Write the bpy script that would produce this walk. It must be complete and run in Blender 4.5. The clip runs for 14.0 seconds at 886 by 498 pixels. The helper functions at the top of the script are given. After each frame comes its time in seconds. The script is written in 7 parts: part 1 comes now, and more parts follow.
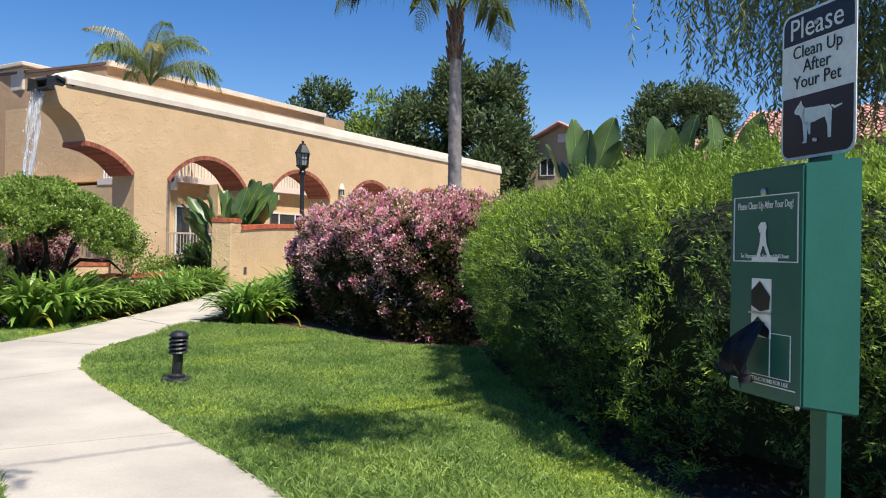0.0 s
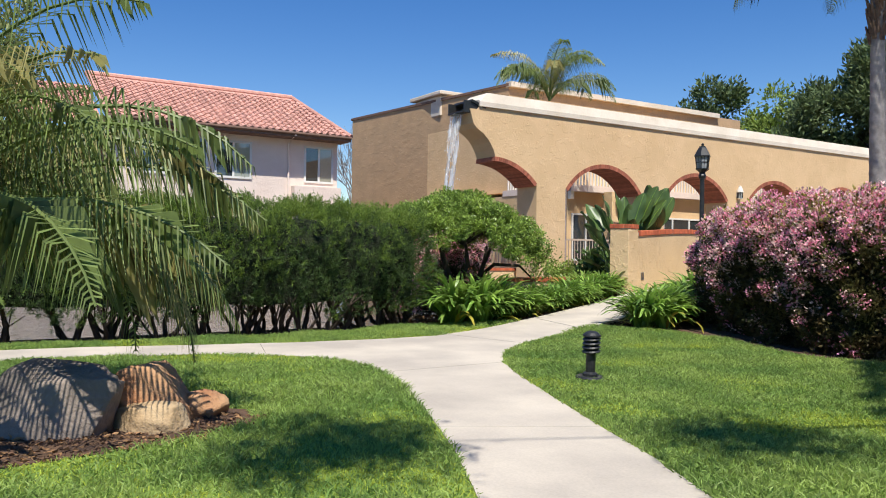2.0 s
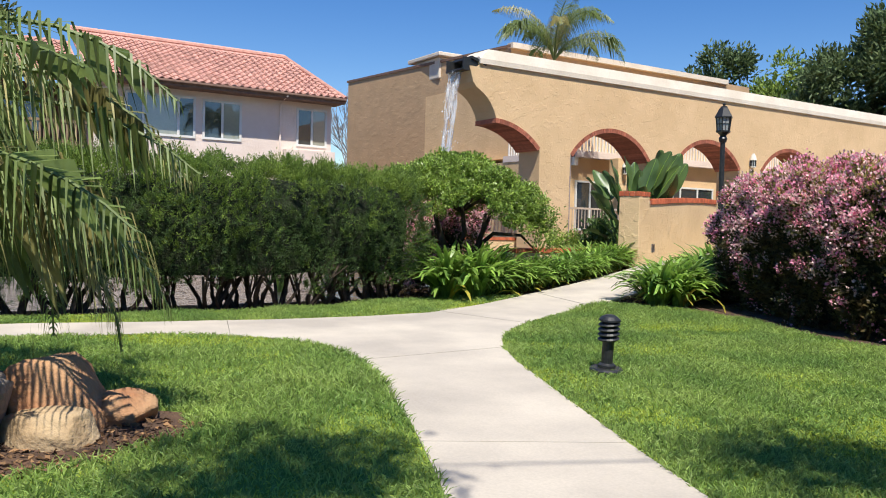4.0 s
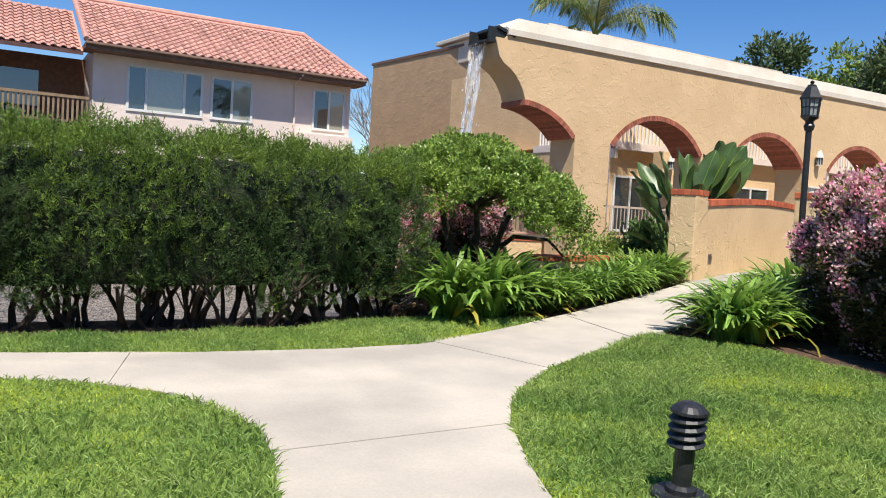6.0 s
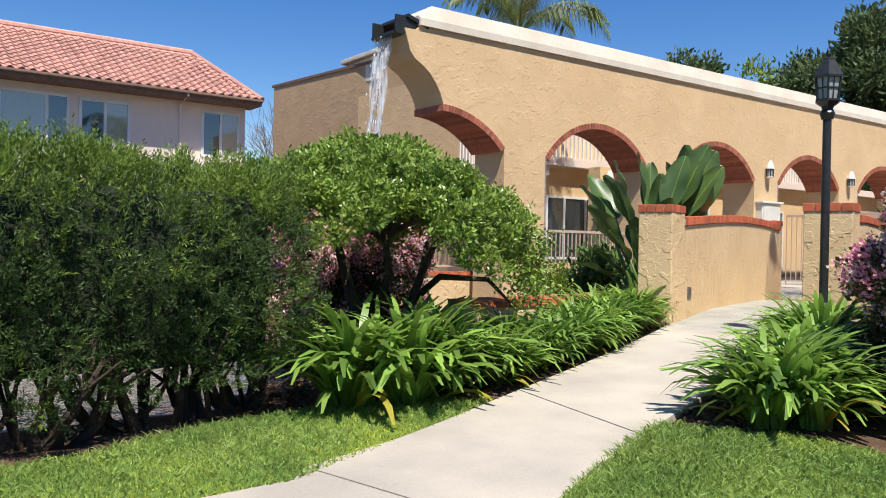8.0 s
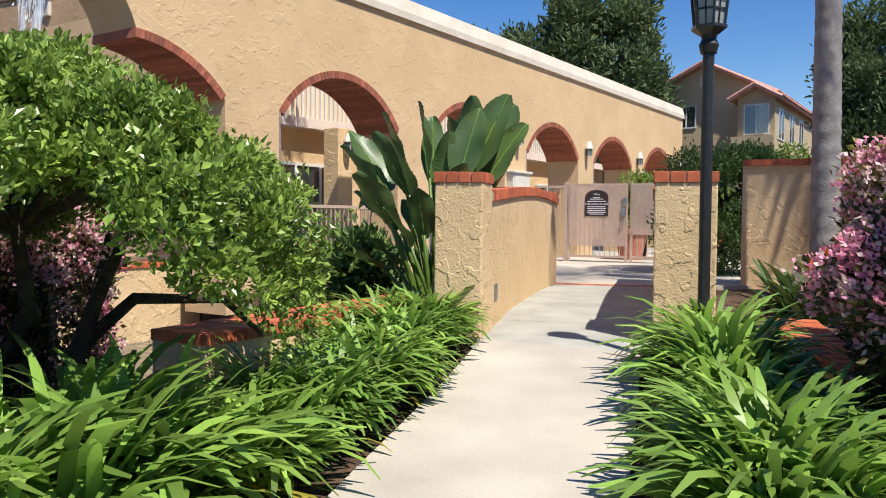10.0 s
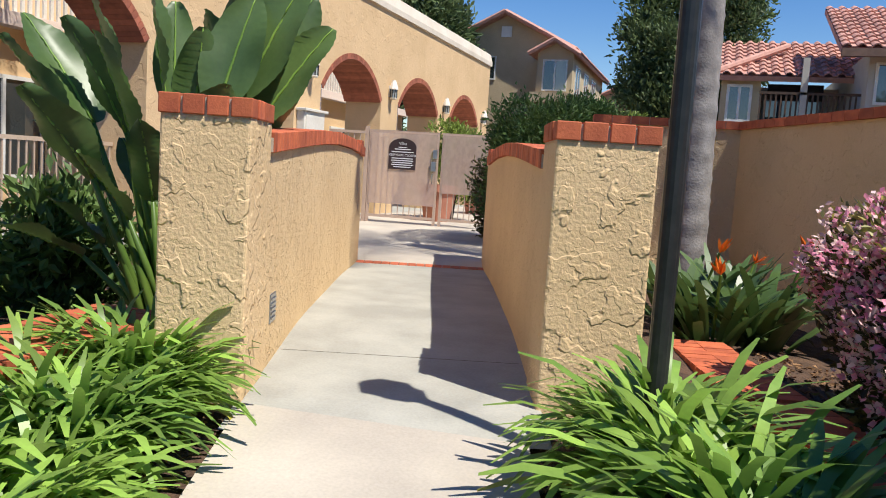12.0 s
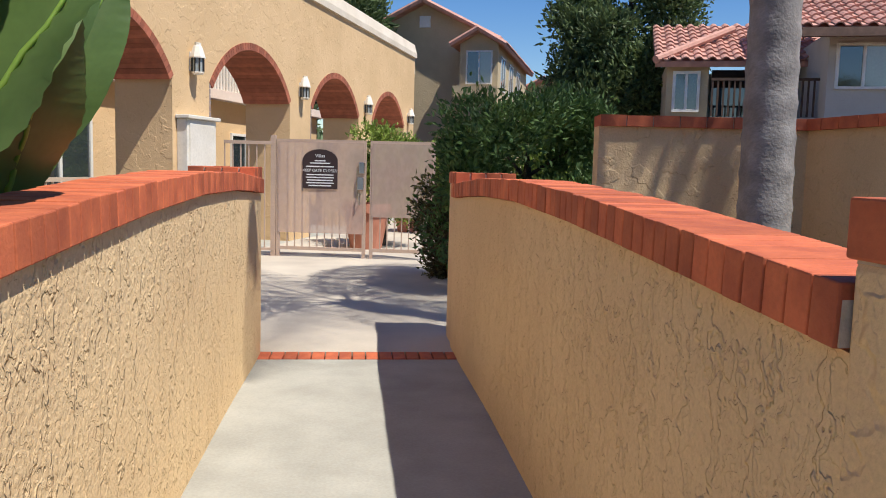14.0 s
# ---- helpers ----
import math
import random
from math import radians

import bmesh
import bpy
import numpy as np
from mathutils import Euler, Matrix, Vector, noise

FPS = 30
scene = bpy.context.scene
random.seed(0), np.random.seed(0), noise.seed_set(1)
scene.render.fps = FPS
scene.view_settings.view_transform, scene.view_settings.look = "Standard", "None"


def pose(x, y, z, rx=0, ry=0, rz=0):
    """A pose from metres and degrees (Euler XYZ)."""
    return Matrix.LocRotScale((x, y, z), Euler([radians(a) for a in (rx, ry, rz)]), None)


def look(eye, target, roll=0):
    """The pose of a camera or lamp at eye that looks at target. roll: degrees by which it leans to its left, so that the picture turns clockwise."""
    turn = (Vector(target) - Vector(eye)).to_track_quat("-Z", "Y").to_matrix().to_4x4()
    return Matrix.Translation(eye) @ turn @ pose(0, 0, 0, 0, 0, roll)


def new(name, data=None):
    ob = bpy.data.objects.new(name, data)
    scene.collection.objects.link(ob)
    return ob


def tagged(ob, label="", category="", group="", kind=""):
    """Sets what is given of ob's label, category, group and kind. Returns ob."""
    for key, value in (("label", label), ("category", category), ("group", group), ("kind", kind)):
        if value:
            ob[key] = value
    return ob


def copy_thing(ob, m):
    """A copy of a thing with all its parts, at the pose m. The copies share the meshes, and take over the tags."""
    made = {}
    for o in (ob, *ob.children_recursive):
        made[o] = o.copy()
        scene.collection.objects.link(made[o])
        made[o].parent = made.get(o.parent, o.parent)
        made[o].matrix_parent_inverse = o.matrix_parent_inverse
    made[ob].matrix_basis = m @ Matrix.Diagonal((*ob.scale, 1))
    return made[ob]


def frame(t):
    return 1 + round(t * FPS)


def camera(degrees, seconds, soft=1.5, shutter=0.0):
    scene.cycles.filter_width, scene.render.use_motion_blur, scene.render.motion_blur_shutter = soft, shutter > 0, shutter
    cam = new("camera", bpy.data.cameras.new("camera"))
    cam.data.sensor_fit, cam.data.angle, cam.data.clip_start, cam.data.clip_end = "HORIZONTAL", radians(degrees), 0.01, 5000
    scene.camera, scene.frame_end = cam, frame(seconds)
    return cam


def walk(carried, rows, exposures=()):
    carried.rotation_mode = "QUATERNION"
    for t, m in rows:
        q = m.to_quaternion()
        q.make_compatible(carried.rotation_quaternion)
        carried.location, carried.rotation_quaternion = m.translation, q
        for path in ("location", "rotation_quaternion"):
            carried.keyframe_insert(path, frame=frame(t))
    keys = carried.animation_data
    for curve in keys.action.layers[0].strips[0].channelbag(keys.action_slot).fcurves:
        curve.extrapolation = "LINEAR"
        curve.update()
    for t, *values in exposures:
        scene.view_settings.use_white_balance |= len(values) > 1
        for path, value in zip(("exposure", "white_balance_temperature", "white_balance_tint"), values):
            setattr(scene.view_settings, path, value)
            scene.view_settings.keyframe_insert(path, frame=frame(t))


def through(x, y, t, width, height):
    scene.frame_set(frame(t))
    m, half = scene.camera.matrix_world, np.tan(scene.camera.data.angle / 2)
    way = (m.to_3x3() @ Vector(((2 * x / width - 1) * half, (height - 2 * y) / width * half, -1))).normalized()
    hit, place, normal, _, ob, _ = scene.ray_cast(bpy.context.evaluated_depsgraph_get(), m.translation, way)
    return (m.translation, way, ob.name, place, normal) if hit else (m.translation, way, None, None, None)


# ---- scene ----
cam = camera(58.1, 14.0, soft=1.0)
PATH = [
    (0, (1.647, 0.085, 1.218), (0.63, 1.807, 1.225), 0.9),
    (0.5, (1.607, 0.061, 1.187), (0.404, 1.659, 1.209), 0.9),
    (1, (1.59, -0.03, 1.185), (0.15, 1.358, 1.206), 0.6),
    (1.5, (1.57, -0.083, 1.182), (-0.032, 1.114, 1.203), 0.6),
    (2, (1.575, -0.128, 1.187), (-0.119, 0.936, 1.197), 0.8),
    (2.5, (1.565, -0.113, 1.184), (-0.153, 0.91, 1.162), 0.7),
    (3, (1.351, 0.021, 1.14), (-0.35, 1.07, 1.08), 0.7),
    (5.5, (-0.922, 1.798, 1.264), (-2.623, 2.847, 1.191), 2.6),
    (6, (-1.47, 2.224, 1.273), (-3.198, 3.227, 1.18), 3.2),
    (6.5, (-2.098, 2.602, 1.275), (-3.842, 3.569, 1.126), 2.3),
    (7, (-2.788, 3.053, 1.265), (-4.512, 4.054, 1.107), 1.2),
    (7.5, (-3.373, 3.438, 1.294), (-5.063, 4.503, 1.202), 1.4),
    (8, (-4.077, 3.956, 1.304), (-5.696, 5.13, 1.293), 1.1),
    (8.5, (-4.709, 4.37, 1.361), (-6.28, 5.608, 1.384), 0.9),
    (9, (-5.385, 4.828, 1.413), (-6.809, 6.232, 1.429), 0.5),
    (9.2, (-5.655, 5.022, 1.422), (-7.006, 6.497, 1.421), 0.6),
    (11.3, (-7.702, 7.438, 1.511), (-8.465, 9.278, 1.337), 2.0),
    (11.5, (-7.785, 7.722, 1.544), (-8.494, 9.583, 1.356), 2.8),
    (12, (-8.089, 8.43, 1.565), (-8.702, 10.323, 1.366), 3.7),
    (12.5, (-8.398, 9.181, 1.636), (-8.906, 11.105, 1.438), 3.7),
    (13, (-8.723, 9.908, 1.716), (-9.152, 11.853, 1.532), 4.0),
    (13.5, (-8.995, 10.629, 1.793), (-9.35, 12.589, 1.615), 2.6),
    (14, (-9.256, 11.324, 1.853), (-9.677, 13.269, 1.652), 1.5),
]
walk(cam, [(t, look(eye, target, roll)) for t, eye, target, roll in PATH], [(0, 0.46), (0.5, 0.37), (1, 0.25), (1.5, 0.2), (2, 0.38), (2.5, 0.43), (11.5, 0.4), (14, 0.31)])

# world and sun
world = bpy.data.worlds.new("world")
scene.world = world
world.use_nodes = True
SUN = Vector((0.521, -0.2185, 1.0)).normalized()
wn = world.node_tree
sky = wn.nodes.new("ShaderNodeTexSky")
sky.sky_type = "NISHITA"
sky.sun_disc = False
sky.sun_elevation = math.asin(SUN.z)
sky.sun_rotation = math.atan2(SUN.x, SUN.y)
sky.altitude = 0
sky.air_density, sky.dust_density, sky.ozone_density = 1.0, 0.0, 2.0
tone = wn.nodes.new("ShaderNodeHueSaturation")
tone.inputs["Saturation"].default_value = 1.38
tone.inputs["Hue"].default_value = 0.512
wn.links.new(sky.outputs[0], tone.inputs["Color"])
wn.links.new(tone.outputs[0], wn.nodes["Background"].inputs[0])
wn.nodes["Background"].inputs[1].default_value = 0.1
sun = new("sun", bpy.data.lights.new("sun", "SUN"))
sun.data.energy, sun.data.angle, sun.data.color = 5.0, radians(0.55), (1.0, 0.95, 0.86)
sun.matrix_world = look(SUN * 40, (0, 0, 0))

# ---------------------------------------------------------------- materials
def mat(name, c1, c2=None, rough=0.7, scale=6.0, fine=60.0, bump=0.2, dist=0.01, metal=0.0, vary=0.0, spec=0.4, island=False):
    """Two-scale mottled surface: c1 to c2 over large noise, fine grain in value and relief."""
    m = bpy.data.materials.new(name)
    m.use_nodes = True
    nt = m.node_tree
    L = nt.links.new
    b = nt.nodes["Principled BSDF"]
    b.inputs["Roughness"].default_value, b.inputs["Metallic"].default_value = rough, metal
    b.inputs["Specular IOR Level"].default_value = spec
    c2 = c2 or tuple(v * 0.8 for v in c1)
    geo = nt.nodes.new("ShaderNodeNewGeometry")
    n1, n2 = nt.nodes.new("ShaderNodeTexNoise"), nt.nodes.new("ShaderNodeTexNoise")
    n1.inputs["Scale"].default_value, n1.inputs["Detail"].default_value = scale, 4
    n2.inputs["Scale"].default_value, n2.inputs["Detail"].default_value = fine, 3
    L(geo.outputs["Position"], n1.inputs[0]), L(geo.outputs["Position"], n2.inputs[0])
    ramp = nt.nodes.new("ShaderNodeMapRange")
    ramp.inputs[1].default_value, ramp.inputs[2].default_value = 0.35, 0.65
    L(n1.outputs[0], ramp.inputs[0])
    mix = nt.nodes.new("ShaderNodeMix")
    mix.data_type = "RGBA"
    mix.inputs[6].default_value, mix.inputs[7].default_value = (*c1, 1), (*c2, 1)
    L(ramp.outputs[0], mix.inputs[0])
    hsv = nt.nodes.new("ShaderNodeHueSaturation")
    L(mix.outputs[2], hsv.inputs["Color"])
    val = nt.nodes.new("ShaderNodeMapRange")
    val.inputs[3].default_value, val.inputs[4].default_value = 0.85, 1.15
    L(n2.outputs[0], val.inputs[0])
    out = val.outputs[0]
    if vary:
        info = nt.nodes.new("ShaderNodeObjectInfo")
        v2 = nt.nodes.new("ShaderNodeMapRange")
        v2.inputs[3].default_value, v2.inputs[4].default_value = 1 - vary, 1 + vary
        L(geo.outputs["Random Per Island"] if island else info.outputs["Random"], v2.inputs[0])
        mul = nt.nodes.new("ShaderNodeMath")
        mul.operation = "MULTIPLY"
        L(out, mul.inputs[0]), L(v2.outputs[0], mul.inputs[1])
        out = mul.outputs[0]
    L(out, hsv.inputs["Value"])
    L(hsv.outputs[0], b.inputs["Base Color"])
    if bump:
        bp = nt.nodes.new("ShaderNodeBump")
        bp.inputs["Strength"].default_value, bp.inputs["Distance"].default_value = bump, dist
        L(n2.outputs[0], bp.inputs["Height"]), L(bp.outputs[0], b.inputs["Normal"])
    return m


def leaf_mat(name, c1, c2, rough=0.5, vary=0.35, through=0.35, scale=3.0, spec=0.4):
    """Leaf: colour varies leaf by leaf and over large patches, some light passes through."""
    m = mat(name, c1, c2, rough, scale, 40, 0, vary=vary, island=True, spec=spec)
    nt = m.node_tree
    b = nt.nodes["Principled BSDF"]
    tr = nt.nodes.new("ShaderNodeBsdfTranslucent")
    mx = nt.nodes.new("ShaderNodeMixShader")
    mx.inputs[0].default_value = through
    hsv = [n for n in nt.nodes if n.bl_idname == "ShaderNodeHueSaturation"][0]
    nt.links.new(hsv.outputs[0], tr.inputs[0])
    nt.links.new(b.outputs[0], mx.inputs[1]), nt.links.new(tr.outputs[0], mx.inputs[2])
    nt.links.new(mx.outputs[0], nt.nodes["Material Output"].inputs[0])
    return m


def stucco_mat(name, c1, c2, depth, strength, scale=9.0, rough=0.9, upright=1.0):
    """Trowelled stucco: flat skips with raised broken ridges, over fine sand grain."""
    m = mat(name, c1, c2, rough, 1.3, 90, 0, spec=0.2)
    nt = m.node_tree
    L = nt.links.new
    geo = [n for n in nt.nodes if n.bl_idname == "ShaderNodeNewGeometry"][0]
    warp = nt.nodes.new("ShaderNodeTexNoise")
    warp.inputs["Scale"].default_value, warp.inputs["Detail"].default_value = scale * 0.8, 3
    L(geo.outputs["Position"], warp.inputs[0])
    add = nt.nodes.new("ShaderNodeVectorMath")
    add.operation = "MULTIPLY_ADD"
    add.inputs[1].default_value = (0.16, 0.16, 0.16)
    drag = nt.nodes.new("ShaderNodeVectorMath")
    drag.operation = "MULTIPLY"
    drag.inputs[1].default_value = (1, 1, upright)
    L(geo.outputs["Position"], drag.inputs[0])
    L(warp.outputs["Color"], add.inputs[0]), L(drag.outputs[0], add.inputs[2])
    steps = []
    for s, w in ((scale * 0.8, 1.0), (scale * 2.0, 0.28)):
        n = nt.nodes.new("ShaderNodeTexNoise")
        n.inputs["Scale"].default_value, n.inputs["Detail"].default_value = s, 2.0
        L(add.outputs[0], n.inputs[0])
        r = nt.nodes.new("ShaderNodeMapRange")
        r.interpolation_type = "SMOOTHSTEP"
        r.inputs[1].default_value, r.inputs[2].default_value, r.inputs[4].default_value = 0.53, 0.57, w
        L(n.outputs[0], r.inputs[0])
        steps.append(r.outputs[0])
    fine = nt.nodes.new("ShaderNodeTexNoise")
    fine.inputs["Scale"].default_value, fine.inputs["Detail"].default_value = 55, 4
    L(geo.outputs["Position"], fine.inputs[0])
    a1, a2 = nt.nodes.new("ShaderNodeMath"), nt.nodes.new("ShaderNodeMath")
    L(steps[0], a1.inputs[0]), L(steps[1], a1.inputs[1])
    a2.operation = "MULTIPLY_ADD"
    a2.inputs[1].default_value = 0.7
    L(fine.outputs[0], a2.inputs[0]), L(a1.outputs[0], a2.inputs[2])
    bp = nt.nodes.new("ShaderNodeBump")
    bp.inputs["Strength"].default_value, bp.inputs["Distance"].default_value = strength, depth
    L(a2.outputs[0], bp.inputs["Height"]), L(bp.outputs[0], nt.nodes["Principled BSDF"].inputs["Normal"])
    return m


STUCCO = stucco_mat("stucco", (0.73, 0.53, 0.305), (0.665, 0.475, 0.265), 0.012, 0.62, 7.5)
STUCCO_DASH = stucco_mat("stucco_dragged", (0.75, 0.55, 0.315), (0.69, 0.495, 0.28), 0.010, 0.85, 14.0, 0.9, 0.42)
STUCCO_FAR = stucco_mat("stucco_wall", (0.70, 0.49, 0.28), (0.635, 0.44, 0.245), 0.010, 0.4, 7.0)
# darker copy of the wall stucco, with the side wall's shade in its colour
STUCCO_SHADED = stucco_mat("stucco_shaded", (0.50, 0.335, 0.195), (0.44, 0.30, 0.175), 0.012, 0.45, 5.0)
STUCCO_HOUSE = stucco_mat("stucco_pale", (0.80, 0.68, 0.60), (0.74, 0.62, 0.54), 0.01, 0.4, 8)
STUCCO_BEIGE = stucco_mat("stucco_beige", (0.52, 0.42, 0.27), (0.46, 0.37, 0.24), 0.01, 0.4, 8)
STUCCO_GREY = stucco_mat("stucco_grey", (0.5, 0.48, 0.43), (0.45, 0.43, 0.38), 0.01, 0.4, 8)
WHITE = mat("white_paint", (0.78, 0.74, 0.66), (0.68, 0.63, 0.54), 0.6, 1.5, 30, 0.1)
CAPWHITE = mat("cream_coping", (0.72, 0.64, 0.53), (0.62, 0.54, 0.43), 0.75, 1.2, 25, 0.2)
FRAME = mat("window_frame_white", (0.75, 0.74, 0.70), (0.66, 0.65, 0.61), 0.4, 3, 40, 0)
CONCRETE = mat("concrete", (0.54, 0.48, 0.395), (0.40, 0.355, 0.30), 0.85, 1.1, 70, 0.15, 0.004)
CONCRETE2 = mat("bridge_concrete", (0.41, 0.40, 0.35), (0.32, 0.312, 0.272), 0.85, 2.6, 70, 0.15, 0.004)
BRICK = mat("brick_red", (0.56, 0.145, 0.06), (0.42, 0.10, 0.045), 0.75, 9, 80, 0.5, 0.004, vary=0.22)
BRICK_JAMB = mat("brick_jamb", (0.34, 0.28, 0.265), (0.26, 0.215, 0.21), 0.85, 9, 60, 0.4, 0.004, vary=0.2)
BRICK_RING = mat("brick_ring", (0.40, 0.13, 0.075), (0.30, 0.10, 0.06), 0.8, 9, 60, 0.4, 0.004, vary=0.25)
TILE = mat("clay_roof_tile", (0.58, 0.315, 0.25), (0.46, 0.24, 0.19), 0.75, 5, 50, 0.2, 0.004, vary=0.18)
MORTAR = mat("mortar", (0.5, 0.42, 0.34), (0.42, 0.35, 0.28), 0.9, 20, 90, 0.3)
SOIL = mat("soil_mulch", (0.13, 0.075, 0.045), (0.07, 0.042, 0.028), 0.95, 6, 45, 1.0, 0.03)
LAWN = mat("lawn_ground", (0.20, 0.28, 0.045), (0.13, 0.21, 0.035), 0.95, 2, 60, 0.8, 0.02)
GROUND = mat("far_ground", (0.13, 0.12, 0.06), (0.09, 0.1, 0.045), 0.95, 0.5, 8, 0.4, 0.02)
BLACK = mat("black_metal", (0.018, 0.02, 0.02), (0.03, 0.03, 0.03), 0.35, 20, 90, 0.15, 0.002)
BLACKPLASTIC = mat("black_plastic", (0.014, 0.016, 0.018), (0.03, 0.03, 0.032), 0.4, 25, 90, 0.2, 0.002)
GREENMETAL = mat("green_powdercoat", (0.02, 0.11, 0.085), (0.018, 0.098, 0.076), 0.38, 8, 120, 0.05, 0.001)
BARK = mat("bark", (0.085, 0.06, 0.042), (0.04, 0.03, 0.022), 0.95, 9, 60, 1.0, 0.02)
PALMBARK = mat("palm_bark", (0.30, 0.28, 0.265), (0.19, 0.175, 0.165), 0.9, 6, 40, 0.6, 0.01)
PALMBOOT = mat("palm_boot", (0.20, 0.13, 0.085), (0.10, 0.065, 0.045), 0.9, 12, 50, 0.8, 0.02)
FENCE = mat("tan_fence_paint", (0.55, 0.42, 0.31), (0.48, 0.36, 0.26), 0.5, 5, 50, 0.05)
GATEPAINT = mat("gate_paint", (0.50, 0.37, 0.29), (0.45, 0.33, 0.26), 0.5, 5, 50, 0.05)
TANWOOD = mat("weathered_wood", (0.30, 0.21, 0.13), (0.22, 0.15, 0.09), 0.8, 4, 40, 0.3)
DARKWOOD = mat("dark_wood", (0.10, 0.06, 0.04), (0.06, 0.04, 0.03), 0.8, 6, 50, 0.3)
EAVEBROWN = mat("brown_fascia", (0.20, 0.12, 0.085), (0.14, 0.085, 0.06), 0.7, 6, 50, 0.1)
DARKROOM = mat("dark_interior", (0.02, 0.02, 0.02), (0.03, 0.028, 0.025), 0.9, 2, 20, 0)
CURTAIN = mat("curtain", (0.62, 0.58, 0.46), (0.5, 0.47, 0.38), 0.9, 2, 20, 0.2)
# each hedge's paler leaf colour serves yellowish tips and the painted sunlit top
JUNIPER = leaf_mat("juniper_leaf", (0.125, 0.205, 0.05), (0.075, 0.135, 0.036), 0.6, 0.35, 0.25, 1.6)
JUNIPER_LIGHT = leaf_mat("juniper_lit_tips", (0.34, 0.46, 0.06), (0.22, 0.33, 0.05), 0.55, 0.35, 0.3, 1.6)
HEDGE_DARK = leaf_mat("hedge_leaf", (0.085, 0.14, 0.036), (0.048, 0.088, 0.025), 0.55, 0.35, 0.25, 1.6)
HEDGE_LIT_TIP = leaf_mat("hedge_lit_tips", (0.21, 0.30, 0.045), (0.125, 0.20, 0.034), 0.55, 0.35, 0.3, 1.6)
# near-black body inside hedges and bushes: shade between the leaves, put in as colour
CORE_SHADE = mat("core_shade", (0.022, 0.034, 0.01), (0.012, 0.018, 0.007), 0.95, 4, 40, 1.0, 0.05)
SHRUB = leaf_mat("shrub_leaf", (0.31, 0.42, 0.08), (0.17, 0.26, 0.05), 0.32, 0.45, 0.3, 2.5)
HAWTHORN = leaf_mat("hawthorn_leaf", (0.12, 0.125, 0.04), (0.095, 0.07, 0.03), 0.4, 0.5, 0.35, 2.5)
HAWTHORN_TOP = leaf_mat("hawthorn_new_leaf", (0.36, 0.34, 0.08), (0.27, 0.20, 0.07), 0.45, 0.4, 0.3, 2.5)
PINK = leaf_mat("pink_petal", (0.92, 0.42, 0.54), (0.84, 0.30, 0.44), 0.6, 0.25, 0.35, 4)
PINKPALE = leaf_mat("pale_petal", (0.9, 0.68, 0.64), (0.82, 0.55, 0.54), 0.6, 0.2, 0.35, 4)
AGAP = leaf_mat("agapanthus_leaf", (0.28, 0.43, 0.08), (0.15, 0.27, 0.05), 0.4, 0.5, 0.35, 2.0, 0.5)
AGAP_YELLOW = leaf_mat("agapanthus_yellowing", (0.42, 0.40, 0.05), (0.34, 0.28, 0.05), 0.4, 0.2, 0.3)
BIGLEAF = leaf_mat("strelitzia_leaf", (0.11, 0.18, 0.05), (0.06, 0.11, 0.03), 0.42, 0.25, 0.2, 2.0, 0.6)
PALMLEAF = leaf_mat("palm_leaf", (0.20, 0.26, 0.08), (0.13, 0.18, 0.05), 0.45, 0.35, 0.25, 1.0)
PALMDRY = leaf_mat("palm_leaf_yellow", (0.42, 0.38, 0.15), (0.30, 0.28, 0.10), 0.5, 0.3, 0.3, 1.5)
FARLEAF = leaf_mat("far_tree_leaf", (0.135, 0.185, 0.07), (0.085, 0.13, 0.05), 0.6, 0.45, 0.3, 0.5)
FARLEAF2 = leaf_mat("far_tree_light_leaf", (0.25, 0.33, 0.06), (0.17, 0.25, 0.05), 0.6, 0.4, 0.25, 0.5)
WILLOW = leaf_mat("pepper_tree_leaf", (0.27, 0.30, 0.11), (0.18, 0.21, 0.08), 0.55, 0.4, 0.3, 1.0)
ORANGE = leaf_mat("orange_petal", (0.8, 0.22, 0.02), (0.7, 0.14, 0.02), 0.4, 0.2, 0.2)
GRASS = leaf_mat("grass_blade", (0.37, 0.48, 0.13), (0.21, 0.33, 0.085), 0.5, 0.4, 0.45, 1.2, 0.35)
CLOVER = leaf_mat("yellow_grass", (0.46, 0.52, 0.08), (0.34, 0.42, 0.06), 0.5, 0.4, 0.35, 1.2)


def glass_mat(name, tint, rough=0.03, metal=0.0):
    m = mat(name, tint, tint, rough, 2, 20, 0, spec=1.0)
    m.node_tree.nodes["Principled BSDF"].inputs["IOR"].default_value = 1.7
    return m


WINDOW = glass_mat("window_glass", (0.035, 0.045, 0.05))
WINDOWPALE = glass_mat("window_glass_curtained", (0.30, 0.30, 0.24))


